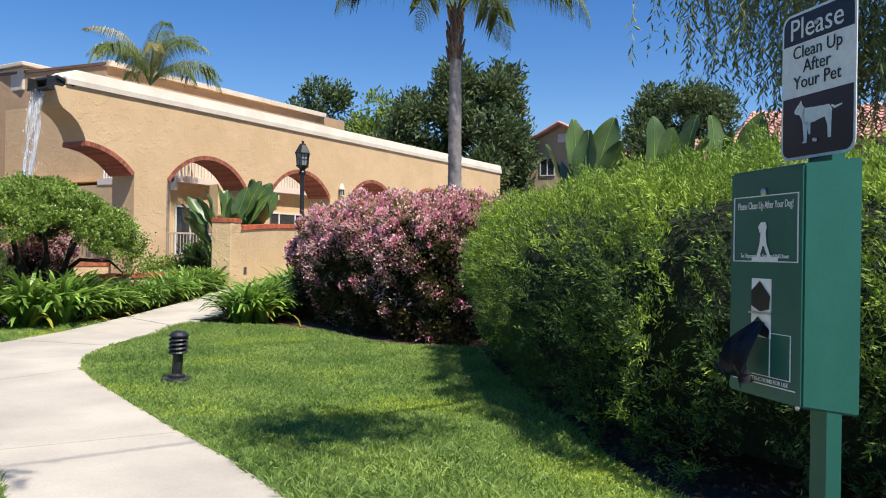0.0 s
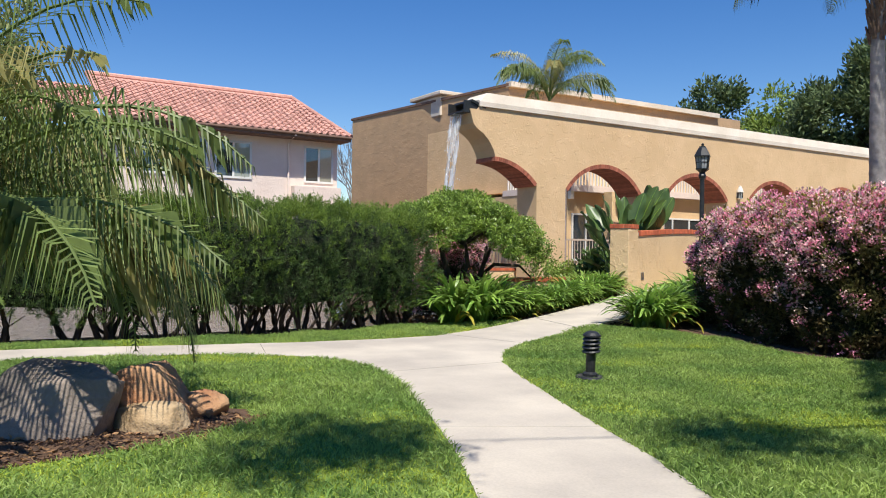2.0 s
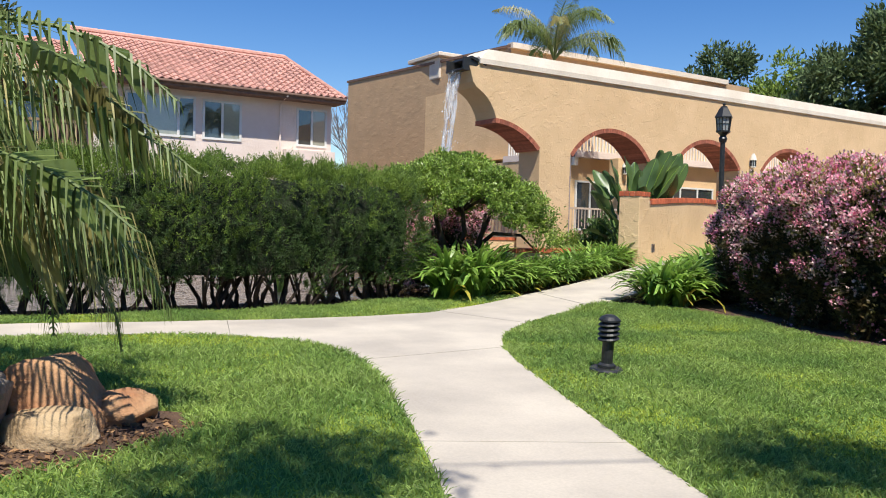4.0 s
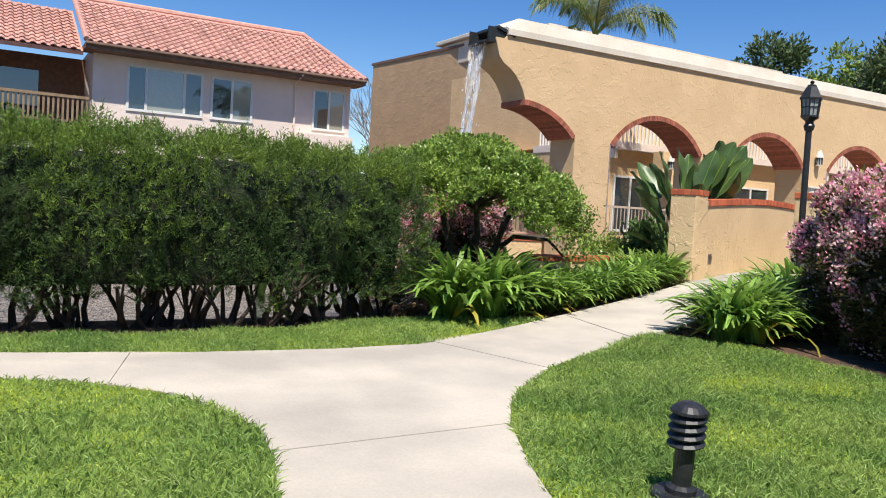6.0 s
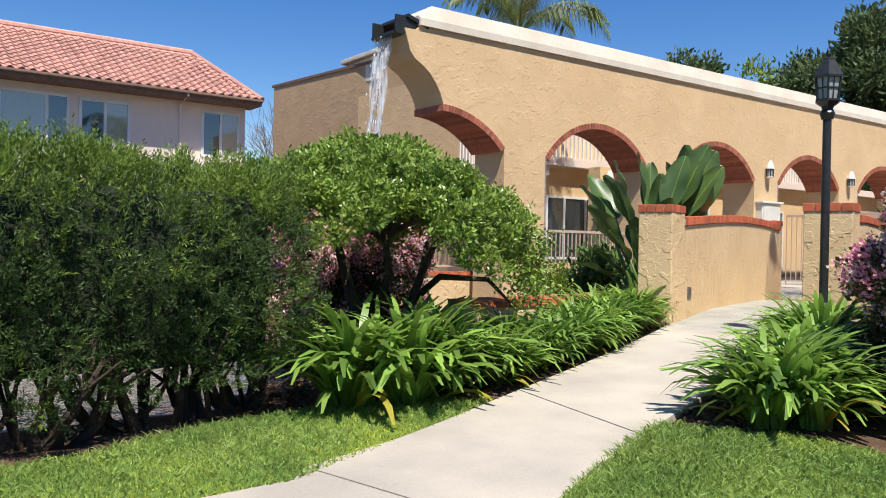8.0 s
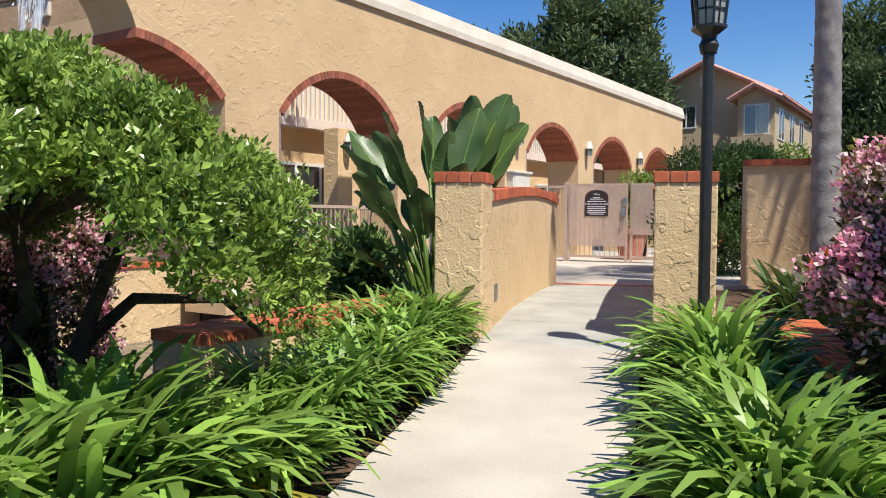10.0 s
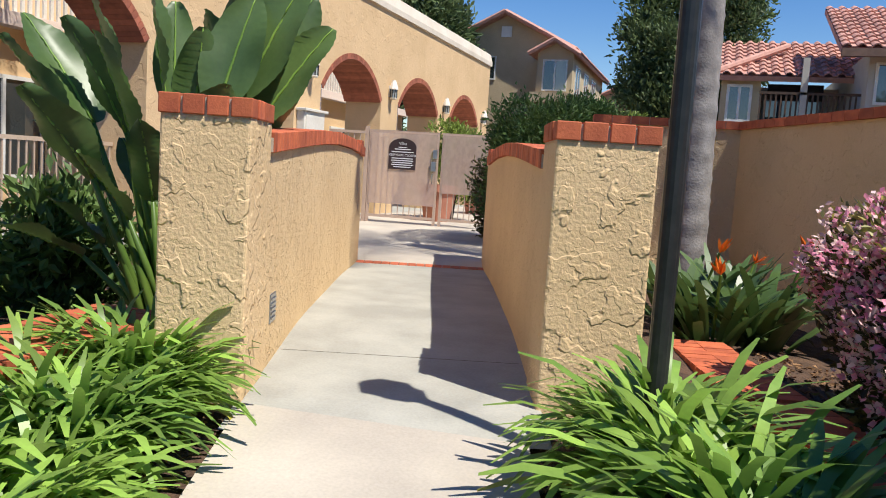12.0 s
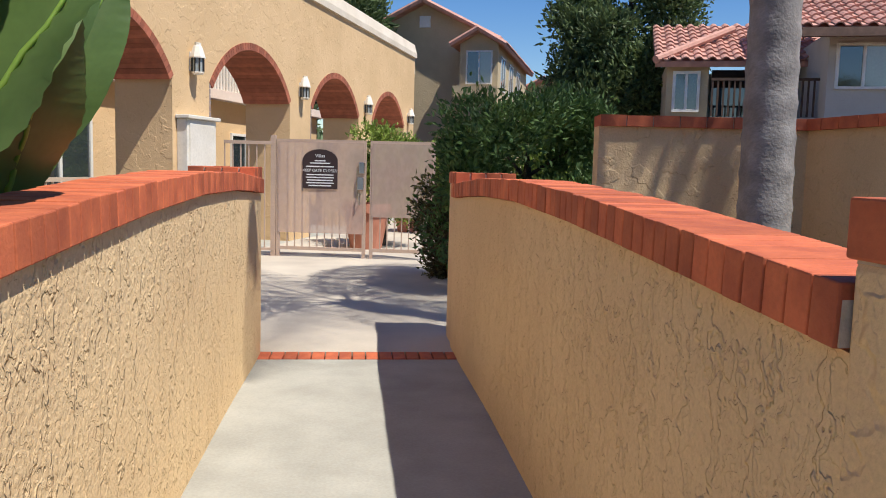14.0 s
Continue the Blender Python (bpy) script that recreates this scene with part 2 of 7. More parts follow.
def clear_mat(name, tint, weight=0.75, spread=0.3):
    m = bpy.data.materials.new(name)
    m.use_nodes = True
    nt = m.node_tree
    b = nt.nodes["Principled BSDF"]
    b.inputs["Base Color"].default_value, b.inputs["Roughness"].default_value = (*tint, 1), 0.08
    tr = nt.nodes.new("ShaderNodeBsdfTransparent")
    mx = nt.nodes.new("ShaderNodeMixShader")
    n = nt.nodes.new("ShaderNodeTexNoise")
    n.inputs["Scale"].default_value, n.inputs["Detail"].default_value = 9, 5
    r = nt.nodes.new("ShaderNodeMapRange")
    r.inputs[1].default_value, r.inputs[2].default_value = 0.4, 0.62
    r.inputs[3].default_value, r.inputs[4].default_value = 1 - weight - spread / 2, 1 - weight + spread * 1.5
    nt.links.new(n.outputs[0], r.inputs[0]), nt.links.new(r.outputs[0], mx.inputs[0])
    nt.links.new(tr.outputs[0], mx.inputs[1]), nt.links.new(b.outputs[0], mx.inputs[2])
    nt.links.new(mx.outputs[0], nt.nodes["Material Output"].inputs[0])
    return m


FALL = clear_mat("falling_water", (0.85, 0.88, 0.9), 0.72)
FOAM = mat("foam", (0.75, 0.78, 0.8), (0.6, 0.64, 0.66), 0.5, 14, 60, 0.5, 0.03)
WATER = mat("pond_water", (0.06, 0.065, 0.055), (0.10, 0.10, 0.085), 0.06, 2, 5.5, 0.5, 0.08, spec=0.8)
SCREEN = clear_mat("gate_mesh", (0.60, 0.45, 0.38), 0.5, 0.04)
LAMPGLASS = mat("lamp_glass", (0.35, 0.37, 0.36), (0.28, 0.3, 0.3), 0.15, 5, 30, 0)
SIGNWHITE = mat("sign_white", (0.78, 0.78, 0.78), (0.74, 0.74, 0.75), 0.35, 3, 60, 0)
SIGNBLACK = mat("sign_black", (0.012, 0.012, 0.016), (0.018, 0.018, 0.022), 0.3, 3, 60, 0)
SIGNBROWN = mat("sign_brown", (0.05, 0.03, 0.03), (0.04, 0.024, 0.024), 0.4, 3, 60, 0)
BAG = mat("black_bag", (0.02, 0.02, 0.024), (0.03, 0.03, 0.036), 0.3, 20, 60, 0.4, 0.006)
STEEL = mat("steel", (0.55, 0.55, 0.55), (0.45, 0.45, 0.45), 0.3, 10, 60, 0.05, metal=1.0)
TERRACOTTA = mat("terracotta", (0.48, 0.20, 0.13), (0.40, 0.16, 0.10), 0.8, 5, 40, 0.2)
REDWOOD = mat("red_wood_chair", (0.32, 0.10, 0.07), (0.25, 0.08, 0.05), 0.6, 5, 40, 0.1)


# ---------------------------------------------------------------- builders
def link_mesh(name, me, material, parent=None, label=""):
    ob = new(name, me)
    if material:
        me.materials.append(material)
    if parent:
        ob.parent = parent
        ob.matrix_parent_inverse = parent.matrix_basis.inverted()
    if label:
        ob["label"] = label
    return ob


def part(name, bm, material, parent=None, label="", smooth=False):
    me = bpy.data.meshes.new(name)
    bmesh.ops.recalc_face_normals(bm, faces=bm.faces)
    bm.to_mesh(me)
    bm.free()
    if smooth:
        for p in me.polygons:
            p.use_smooth = True
    return link_mesh(name, me, material, parent, label)


def thing(name, m, label, category, group="", kind=""):
    ob = new(name)
    ob.empty_display_size = 0.1
    ob.matrix_basis = m if isinstance(m, Matrix) else Matrix.Translation(m)
    return tagged(ob, label, category, group, kind)


def box(bm, lo, hi, m=None, bevel=0.0):
    c = [(a + b) / 2 for a, b in zip(lo, hi)]
    s = [b - a for a, b in zip(lo, hi)]
    r = bmesh.ops.create_cube(bm, size=1, matrix=(m or Matrix()) @ Matrix.Translation(c) @ Matrix.Diagonal((*s, 1)))
    if bevel:
        es = list({e for v in r["verts"] for e in v.link_edges})
        bmesh.ops.bevel(bm, geom=es, offset=bevel, segments=2, affect="EDGES", profile=0.5)
    return bm


def boxed(lo, hi, m=None, bevel=0.0):
    return box(bmesh.new(), lo, hi, m, bevel)


def prism(pts, z0, z1, m=None, bm=None):
    """Upright prism over a plan outline."""
    bm = bm or bmesh.new()
    a = [bm.verts.new((m or Matrix()) @ Vector((x, y, z0))) for x, y in pts]
    b = [bm.verts.new((m or Matrix()) @ Vector((x, y, z1))) for x, y in pts]
    bm.faces.new(a[::-1]), bm.faces.new(b)
    for i in range(len(pts)):
        j = (i + 1) % len(pts)
        bm.faces.new((a[i], a[j], b[j], b[i]))
    return bm


def lathe(profile, m=None, n=20, bm=None):
    """Turned shape from (radius, height) pairs."""
    bm = bm or bmesh.new()
    rings = []
    for r, z in profile:
        rings.append([bm.verts.new((m or Matrix()) @ Vector((max(r, 1e-4) * math.cos(2 * math.pi * k / n), max(r, 1e-4) * math.sin(2 * math.pi * k / n), z))) for k in range(n)])
    for a, b in zip(rings, rings[1:]):
        for k in range(n):
            bm.faces.new((a[k], a[(k + 1) % n], b[(k + 1) % n], b[k]))
    bm.faces.new(rings[0][::-1]), bm.faces.new(rings[-1])
    return bm


def tube(points, radii, n=8, bm=None):
    """Round limb along points."""
    bm = bm or bmesh.new()
    pts = [Vector(p) for p in points]
    rings = []
    for i, p in enumerate(pts):
        d = (pts[min(i + 1, len(pts) - 1)] - pts[max(i - 1, 0)]).normalized()
        s = d.cross(Vector((0.31, 0.17, 0.93) if abs(d.z) < 0.9 else (1, 0, 0))).normalized()
        t = d.cross(s)
        r = radii[i] if hasattr(radii, "__len__") else radii
        rings.append([bm.verts.new(p + r * (s * math.cos(2 * math.pi * k / n) + t * math.sin(2 * math.pi * k / n))) for k in range(n)])
    for a, b in zip(rings, rings[1:]):
        for k in range(n):
            bm.faces.new((a[k], a[(k + 1) % n], b[(k + 1) % n], b[k]))
    bm.faces.new(rings[0][::-1]), bm.faces.new(rings[-1])
    return bm


def unit(a):
    return a / np.maximum(np.linalg.norm(a, axis=-1, keepdims=True), 1e-9)


def soup(name, V, F, material, parent=None, label="", smooth=False):
    me = bpy.data.meshes.new(name)
    me.from_pydata(V.reshape(-1, 3).tolist(), [], F.tolist())
    if smooth:
        for p in me.polygons:
            p.use_smooth = True
    return link_mesh(name, me, material, parent, label)


def leaf_mesh(name, P, D, length, width, material, parent=None, label="", rs=None, fold=0.25):
    """Many small pointed leaves: one folded diamond each, at P, growing along D."""
    rs = rs or np.random.RandomState(5)
    n = len(P)
    D = unit(D)
    S = unit(np.cross(D, unit(rs.normal(size=(n, 3)))))
    N = np.cross(S, D)
    l = (length * rs.uniform(0.65, 1.3, n))[:, None]
    w = (width * rs.uniform(0.7, 1.3, n))[:, None]
    mid = P + D * l * 0.5
    V = np.stack([P, mid + S * w / 2 + N * w * fold, P + D * l, mid - S * w / 2 + N * w * fold], 1)
    i = np.arange(n)[:, None] * 4
    F = np.concatenate([i + np.array([0, 1, 2]), i + np.array([0, 2, 3])], 0)
    return soup(name, V, F, material, parent, label)


def straps(P, A, L, W, lift, droop, rs, segs=6):
    """Long arching strap leaves: from P towards azimuth A, length L, width W."""
    n = len(P)
    t = np.linspace(0, 1, segs + 1)
    a0 = lift[:, None] - droop[:, None] * (t[None, :] ** 1.5)
    step = (L / segs)[:, None]
    r = np.concatenate([np.zeros((n, 1)), np.cumsum(np.cos(a0[:, :-1]) * step, 1)], 1)
    z = np.concatenate([np.zeros((n, 1)), np.cumsum(np.sin(a0[:, :-1]) * step, 1)], 1)
    az = A[:, None] + (rs.uniform(-0.3, 0.3, n)[:, None]) * t[None, :]
    C = np.stack([P[:, :1] + r * np.cos(az), P[:, 1:2] + r * np.sin(az), P[:, 2:3] + z], 2)
    side = np.stack([-np.sin(az), np.cos(az), rs.uniform(-0.35, 0.35, n)[:, None] + 0 * az], 2)
    prof = np.array([0.6, 0.9, 1.0, 1.0, 0.95, 0.82, 0.3]) if segs == 6 else np.interp(t, [0, .3, .7, 1], [.6, 1, .8, .05])
    w = (W[:, None] * prof[None, :])[:, :, None] / 2
    V = np.stack([C - side * w, C + side * w], 2)
    k = 2 * (segs + 1)
    base = np.arange(n)[:, None, None] * k
    s = np.arange(segs)[None, :, None] * 2
    F = (base + s + np.array([0, 1, 3, 2])[None, None, :]).reshape(-1, 4)
    return V, F


def inside(pts, poly):
    x, y = pts[:, 0], pts[:, 1]
    c = np.zeros(len(pts), bool)
    for (x0, y0), (x1, y1) in zip(poly, poly[1:] + poly[:1]):
        hit = ((y0 > y) != (y1 > y)) & (x < (x1 - x0) * (y - y0) / ((y1 - y0) or 1e-9) + x0)
        c ^= hit
    return c

# ---------------------------------------------------------------- plan
R_EDGE = [(5.2, -0.1), (3.0, 1.15), (1.0, 2.15), (0.0, 2.62), (-1.0, 3.05), (-1.6, 3.35), (-2.4, 3.67), (-3.4, 4.1), (-4.65, 4.65), (-5.35, 5.03), (-5.75, 5.3), (-6.1, 5.62), (-6.75, 6.4), (-7.25, 7.3), (-7.65, 8.4), (-7.95, 9.4), (-8.3, 10.5), (-8.72, 11.75)]
L_EDGE = [(4.4, -1.4), (2.6, -0.25), (1.0, 0.68), (-0.5, 1.5), (-1.68, 2.12), (-2.4, 2.47), (-3.3, 2.85), (-4.42, 3.25), (-5.2, 3.5), (-5.7, 3.57), (-6.2, 3.5), (-6.75, 3.25), (-7.15, 2.85), (-7.4, 2.4), (-7.65, 1.2), (-7.8, -1.0), (-7.8, -6.0)]
F_EDGE = [(-8.8, -6.0), (-8.85, -1.0), (-8.62, 1.35), (-8.3, 2.5), (-8.05, 3.7), (-7.95, 4.9), (-8.02, 5.85), (-8.5, 6.85), (-8.92, 8.0), (-9.28, 9.15), (-9.62, 10.3), (-10.04, 11.58)]
O, UX = Vector((-9.41, 11.87, 0)), Vector((-0.3166, 0.9486, 0)).normalized()
VX = Vector((UX.y, -UX.x, 0))
BR = Matrix(((VX.x, UX.x, 0, O.x), (VX.y, UX.y, 0, O.y), (0, 0, 1, 0), (0, 0, 0, 1)))   # bridge frame: right, along, up


def smooth(a, b, t):
    t = min(1, max(0, (t - a) / (b - a)))
    return t * t * (3 - 2 * t)


def walk_z(x, y):
    u = (x - O.x) * UX.x + (y - O.y) * UX.y
    return 0.42 * min(1, max(0, (u + 5.2) / 5.2)) ** 1.35 + 0.09 * smooth(0, 1.8, u) - 0.04 * smooth(3.5, 5.2, u)


POND = [(-10.6, -11), (-10.35, 2.6), (-10.35, 4.2), (-10.5, 5.4), (-10.75, 7.3), (-11.2, 8.3), (-11.9, 9.6), (-13.0, 11.6), (-13.4, 12.9), (-17.5, 14.0), (-24, 16.0), (-28, 10), (-28, -11)]


def ground_z(x, y):
    z = walk_z(x, y) if y > 6 else 0.0
    side = (x - O.x) * VX.x + (y - O.y) * VX.y
    if y < 18:
        z *= 1 - 0.55 * smooth(1.2, 4.5, side)
    z *= 1 - 0.2 * smooth(-0.9, -3.0, side)
    return z - 0.03


# ground: one sheet, finer near the walk, with the pond's hollow
def ground_sheet():
    xs = np.concatenate([[-2500, -600, -150, -70], np.arange(-46, -29, 3.0), np.arange(-29, 8.01, 0.4), [12, 20, 40, 150, 600, 2500]])
    ys = np.concatenate([[-2500, -600, -150, -40], np.arange(-12, 20.01, 0.33), np.arange(22, 60, 4.0), [80, 150, 600, 2500]])
    gx, gy = np.meshgrid(xs, ys, indexing="ij")
    P = np.stack([gx.ravel(), gy.ravel()], 1)
    wet = inside(P, POND)
    z = np.array([ground_z(x, y) for x, y in P])
    z[wet] = -0.75
    V = np.concatenate([P, z[:, None]], 1)
    ny = len(ys)
    i, j = np.meshgrid(np.arange(len(xs) - 1), np.arange(ny - 1), indexing="ij")
    a = (i * ny + j).ravel()
    F = np.stack([a, a + ny, a + ny + 1, a + 1], 1)
    sheet = soup("ground", V, F, SOIL, smooth=True)
    tagged(sheet, "bare brown earth with mulch under the planting", "ground", kind="structure")


ground_sheet()
WZ = -0.28
bm = prism([(x - 0.2 if x < -14 else x + 0.25, y) for x, y in POND], WZ - 0.02, WZ)
tagged(part("water", bm, WATER), "dark rippled pond water behind the hedge", "pond water", kind="structure")


def lawn(name, outline, label):
    P = list(outline)
    bm = bmesh.new()
    vs = [bm.verts.new((x, y, 0.0)) for x, y in P]
    f = bm.faces.new(vs)
    bmesh.ops.triangulate(bm, faces=[f])
    for k in range(2):
        bmesh.ops.subdivide_edges(bm, edges=bm.edges[:], cuts=2, use_grid_fill=True)
    for v in bm.verts:
        v.co.z = max(0.012, ground_z(v.co.x, v.co.y) + 0.03)
    return tagged(part(name, bm, LAWN), label, "lawn", kind="structure")


LAWN_A = [(x - 0.005, y - 0.005) for x, y in R_EDGE[2:15]] + [(-6.9, 9.0), (-5.6, 9.0), (-4.2, 8.6), (-2.9, 8.7), (-1.7, 7.0), (-0.55, 5.45), (0.4, 4.35), (1.3, 3.6), (3.2, 2.7)]
LAWN_B = [(x - 0.005, y + 0.01) for x, y in L_EDGE[:16]] + [(-7.7, -4), (-2, -6), (4, -5)]
LAWN_C = [(x + 0.01, y) for x, y in F_EDGE[1:9]] + [(-9.5, 7.5), (-9.65, 6.7), (-9.45, 5.9), (-9.15, 5.0), (-9.0, 4.0), (-9.1, 2.7), (-9.25, 1.3), (-9.6, -1)]
lawn("lawn", LAWN_A, "mown green lawn with yellow patches beside the path")
lawn("lawn", LAWN_B, "green lawn round the boulders, partly shaded")
BED = [(-4.95, -0.7), (-4.85, 0.5), (-4.55, 1.35), (-4.15, 1.78), (-3.7, 1.72), (-3.42, 1.2), (-3.25, 0.3), (-3.2, -1.0)]
tagged(part("mulch_bed", prism(BED, -0.05, 0.02), SOIL), "dark mulch bed under the boulders", "mulch bed", kind="structure")
lawn("lawn", LAWN_C, "narrow strip of green lawn in front of the hedge")


# ---- the concrete path, slab by slab
def lerp(a, b, t):
    return (a[0] + (b[0] - a[0]) * t, a[1] + (b[1] - a[1]) * t)


path = thing("path", (0, 0, 0), "pale worn concrete footpath with saw-cut joints", "path", kind="structure")


def slab(pts, mats=CONCRETE):
    bm = bmesh.new()
    top = [bm.verts.new((x, y, max(0.02, walk_z(x, y) + 0.02 if y > 6.5 else 0.02))) for x, y in pts]
    low = [bm.verts.new((v.co.x, v.co.y, v.co.z - 0.14)) for v in top]
    bm.faces.new(top)
    for i in range(len(pts)):
        j = (i + 1) % len(pts)
        bm.faces.new((low[i], low[j], top[j], top[i]))
    part("slab", bm, mats, path)


G = 0.006
slab(R_EDGE[0:7] + [lerp(R_EDGE[6], R_EDGE[7], 0.05), lerp(L_EDGE[6], L_EDGE[5], 0.35)] + L_EDGE[5::-1])
slab([lerp(R_EDGE[6], R_EDGE[7], 0.06)] + R_EDGE[7:9] + [(-5.36, 5.02), (-5.30, 3.51), (-5.2, 3.5)] + L_EDGE[7:6:-1] + [L_EDGE[6], lerp(L_EDGE[6], L_EDGE[5], 0.34)])
slab([(-5.375, 5.03)] + R_EDGE[10:12] + [(-6.72, 6.36), (-8.2, 6.0)] + F_EDGE[6:3:-1] + [(-8.165, 3.285), (-7.027, 2.968), (-6.75, 3.25), (-6.2, 3.5), (-5.7, 3.57), (-5.315, 3.52)])
slab([(-8.17, 3.28), (-8.3, 2.5)] + [(-8.62, 1.35), (-8.85, -1), (-8.8, -6), (-7.8, -6), (-7.8, -1), (-7.65, 1.2), (-7.4, 2.4), (-7.15, 2.85), (-7.03, 2.965)])
RS, FS = R_EDGE[12:], F_EDGE[7:]


def edge_at(line, t):
    k = t * (len(line) - 1)
    i = min(int(k), len(line) - 2)
    return lerp(line[i], line[i + 1], k - i)


RS2, FS2 = [(-6.735, 6.375)] + RS, [(-8.21, 6.015)] + FS
for a, b in ((0.0, 0.46), (0.463, 1.0)):
    n = 10
    for k in range(1):
        ts = [a + (b - a) * i / n for i in range(n + 1)]
        bm = bmesh.new()
        rows = []
        for t in ts:
            p, q = edge_at(RS2, t), edge_at(FS2, t)
            rows.append([bm.verts.new((*lerp(p, q, s / 6), walk_z(*lerp(p, q, s / 6)) + 0.02)) for s in range(7)])
        for r0, r1 in zip(rows, rows[1:]):
            for s in range(6):
                bm.faces.new((r0[s], r0[s + 1], r1[s + 1], r1[s]))
        r = bmesh.ops.extrude_face_region(bm, geom=list(bm.faces))
        bmesh.ops.translate(bm, verts=[v for v in r["geom"] if isinstance(v, bmesh.types.BMVert)], vec=(0, 0, -0.14))
        part("slab", bm, CONCRETE, path)

# ---- bridge deck, courtyard paving
for y0, y1 in ((-0.36, 0.83), (0.836, 5.02)):
    bm = bmesh.new()
    rows = []
    for i in range(13):
        y = y0 + (y1 - y0) * i / 12
        rows.append([bm.verts.new(BR @ Vector((v, y, walk_z(*(BR @ Vector((v, y, 0))).to_2d()) + 0.016))) for v in (-0.72, -0.3, 0.3, 0.72)])
    for r0, r1 in zip(rows, rows[1:]):
        for s in range(3):
            bm.faces.new((r0[s], r0[s + 1], r1[s + 1], r1[s]))
    part("slab", bm, CONCRETE2, path)
CZ = 0.488
for n in range(15):
    bm = boxed((-0.72 + n * 0.097, 5.03, 0.40), (-0.631 + n * 0.097, 5.24, CZ + 0.004), BR, 0.006)
    part("brick", bm, BRICK, path)
court = part("courtyard", prism([(-14.9, 13.5 + 3.9), (-11.785, 16.615), (-10.365, 17.085), (-9.3, 18.0), (-9.4, 24), (-8.0, 34), (-14.9, 34)], 0.30, CZ), CONCRETE)
tagged(court, "pale concrete courtyard paving inside the gate", "paving", kind="structure")
arc_floor = part("arcade_floor", prism([(-18.2, 14.2), (-14.9, 14.2), (-14.9, 34), (-18.2, 34)], 0.2, CZ - 0.004), CONCRETE2)
tagged(arc_floor, "concrete arcade floor behind the arches", "paving", kind="structure")

# ---------------------------------------------------------------- the arched wall
AX, AT = -14.978, 0.84
SPRING, RISE, HALF, PITCH = 2.98, 0.74, 1.42, 3.826
ARAD = (HALF ** 2 + RISE ** 2) / (2 * RISE)
ARCHES = [15.605 + PITCH * k for k in range(5)]
TOPZ = 4.92


def arch_low(y):
    """Underside of the wall at y, or None where it stands on the ground."""
    if y < 11.85:
        pts = [(11.02, 4.78), (11.08, 4.55), (11.17, 4.38), (11.33, 4.29), (11.46, 4.21), (11.6, 4.08), (11.72, 3.9), (11.80, 3.74), (11.85, 3.58)]
        return float(np.interp(y, [p[0] for p in pts], [p[1] for p in pts]))
    if y <= 13.17:
        return 3.60 - 1.94 + math.sqrt(1.94 ** 2 - (y - 11.75) ** 2)
    for c in ARCHES:
        if abs(y - c) <= HALF:
            return SPRING + RISE - ARAD + math.sqrt(ARAD ** 2 - (y - c) ** 2)
    return None


def arched_wall():
    ys = []
    stops = [11.02, 11.85, 13.17]
    for c in ARCHES:
        stops += [c - HALF, c + HALF]
    stops.append(33.38)
    cols = []
    for a, b in zip(stops, stops[1:]):
        n = 16 if b - a > 1.2 and arch_low((a + b) / 2) else 8 if arch_low((a + b) / 2) else 2
        for k in range(n + 1):
            y = a + (b - a) * k / n
            lo = arch_low(min(max(y, a + 1e-4), b - 1e-4))
            cols.append((y, 0.1 if lo is None else lo))
    bm = bmesh.new()
    vs = []
    for y, lo in cols:
        top = TOPZ if y > 11.3 else TOPZ - 0.1
        vs.append([bm.verts.new((x, y, z)) for x, z in ((AX, lo), (AX, top), (AX - AT, top), (AX - AT, lo))])
    for p, q in zip(vs, vs[1:]):
        if (p[0].co - q[0].co).length < 1e-6:
            continue
        for k in range(4):
            m = (k + 1) % 4
            try:
                bm.faces.new((p[k], p[m], q[m], q[k]))
            except ValueError:
                pass
    bm.faces.new(vs[0]), bm.faces.new(vs[-1])
    bmesh.ops.remove_doubles(bm, verts=bm.verts, dist=1e-4)
    return part("wall_arcade", bm, STUCCO_FAR)


wall = tagged(arched_wall(), "tan stucco arcade wall with red brick arches", "wall", kind="structure")
# coping with the water channel
bm = bmesh.new()
prof = [(AX + 0.05, 4.90), (AX + 0.05, 5.02), (AX - 0.02, 5.27), (AX - AT + 0.02, 5.27), (AX - AT - 0.05, 5.02), (AX - AT - 0.05, 4.90)]
for y in (11.28, 11.55, 33.42):
    for x, z in prof:
        bm.verts.new((x, y, z - (0.2 if y < 11.3 and z > 5.1 else 0)))
bm.verts.ensure_lookup_table()
for r in range(2):
    for k in range(6):
        a, b = r * 6 + k, r * 6 + (k + 1) % 6
        bm.faces.new([bm.verts[i] for i in (a, b, b + 6, a + 6)])
bm.faces.new(bm.verts[:6]), bm.faces.new(bm.verts[12:])
part("coping", bm, CAPWHITE, wall, "cream coping along the wall top")
# spout trough
tr = bmesh.new()
for lo, hi in (((-15.72, 10.82, 4.72), (-15.05, 11.9, 4.76)), ((-15.76, 10.86, 4.72), (-15.72, 11.9, 5.02)), ((-15.05, 10.86, 4.72), (-15.01, 11.9, 5.02))):
    box(tr, lo, hi)
box(tr, (-15.80, 11.05, 5.0), (-14.97, 11.5, 5.06), Matrix.Translation((0, 0, 0)) @ pose(0, 11.05, 5.0, -18, 0, 0) @ Matrix.Translation((0, -11.05, -5.0)))
part("spout", tr, BLACK, wall, "dark metal water spout at the wall's end")

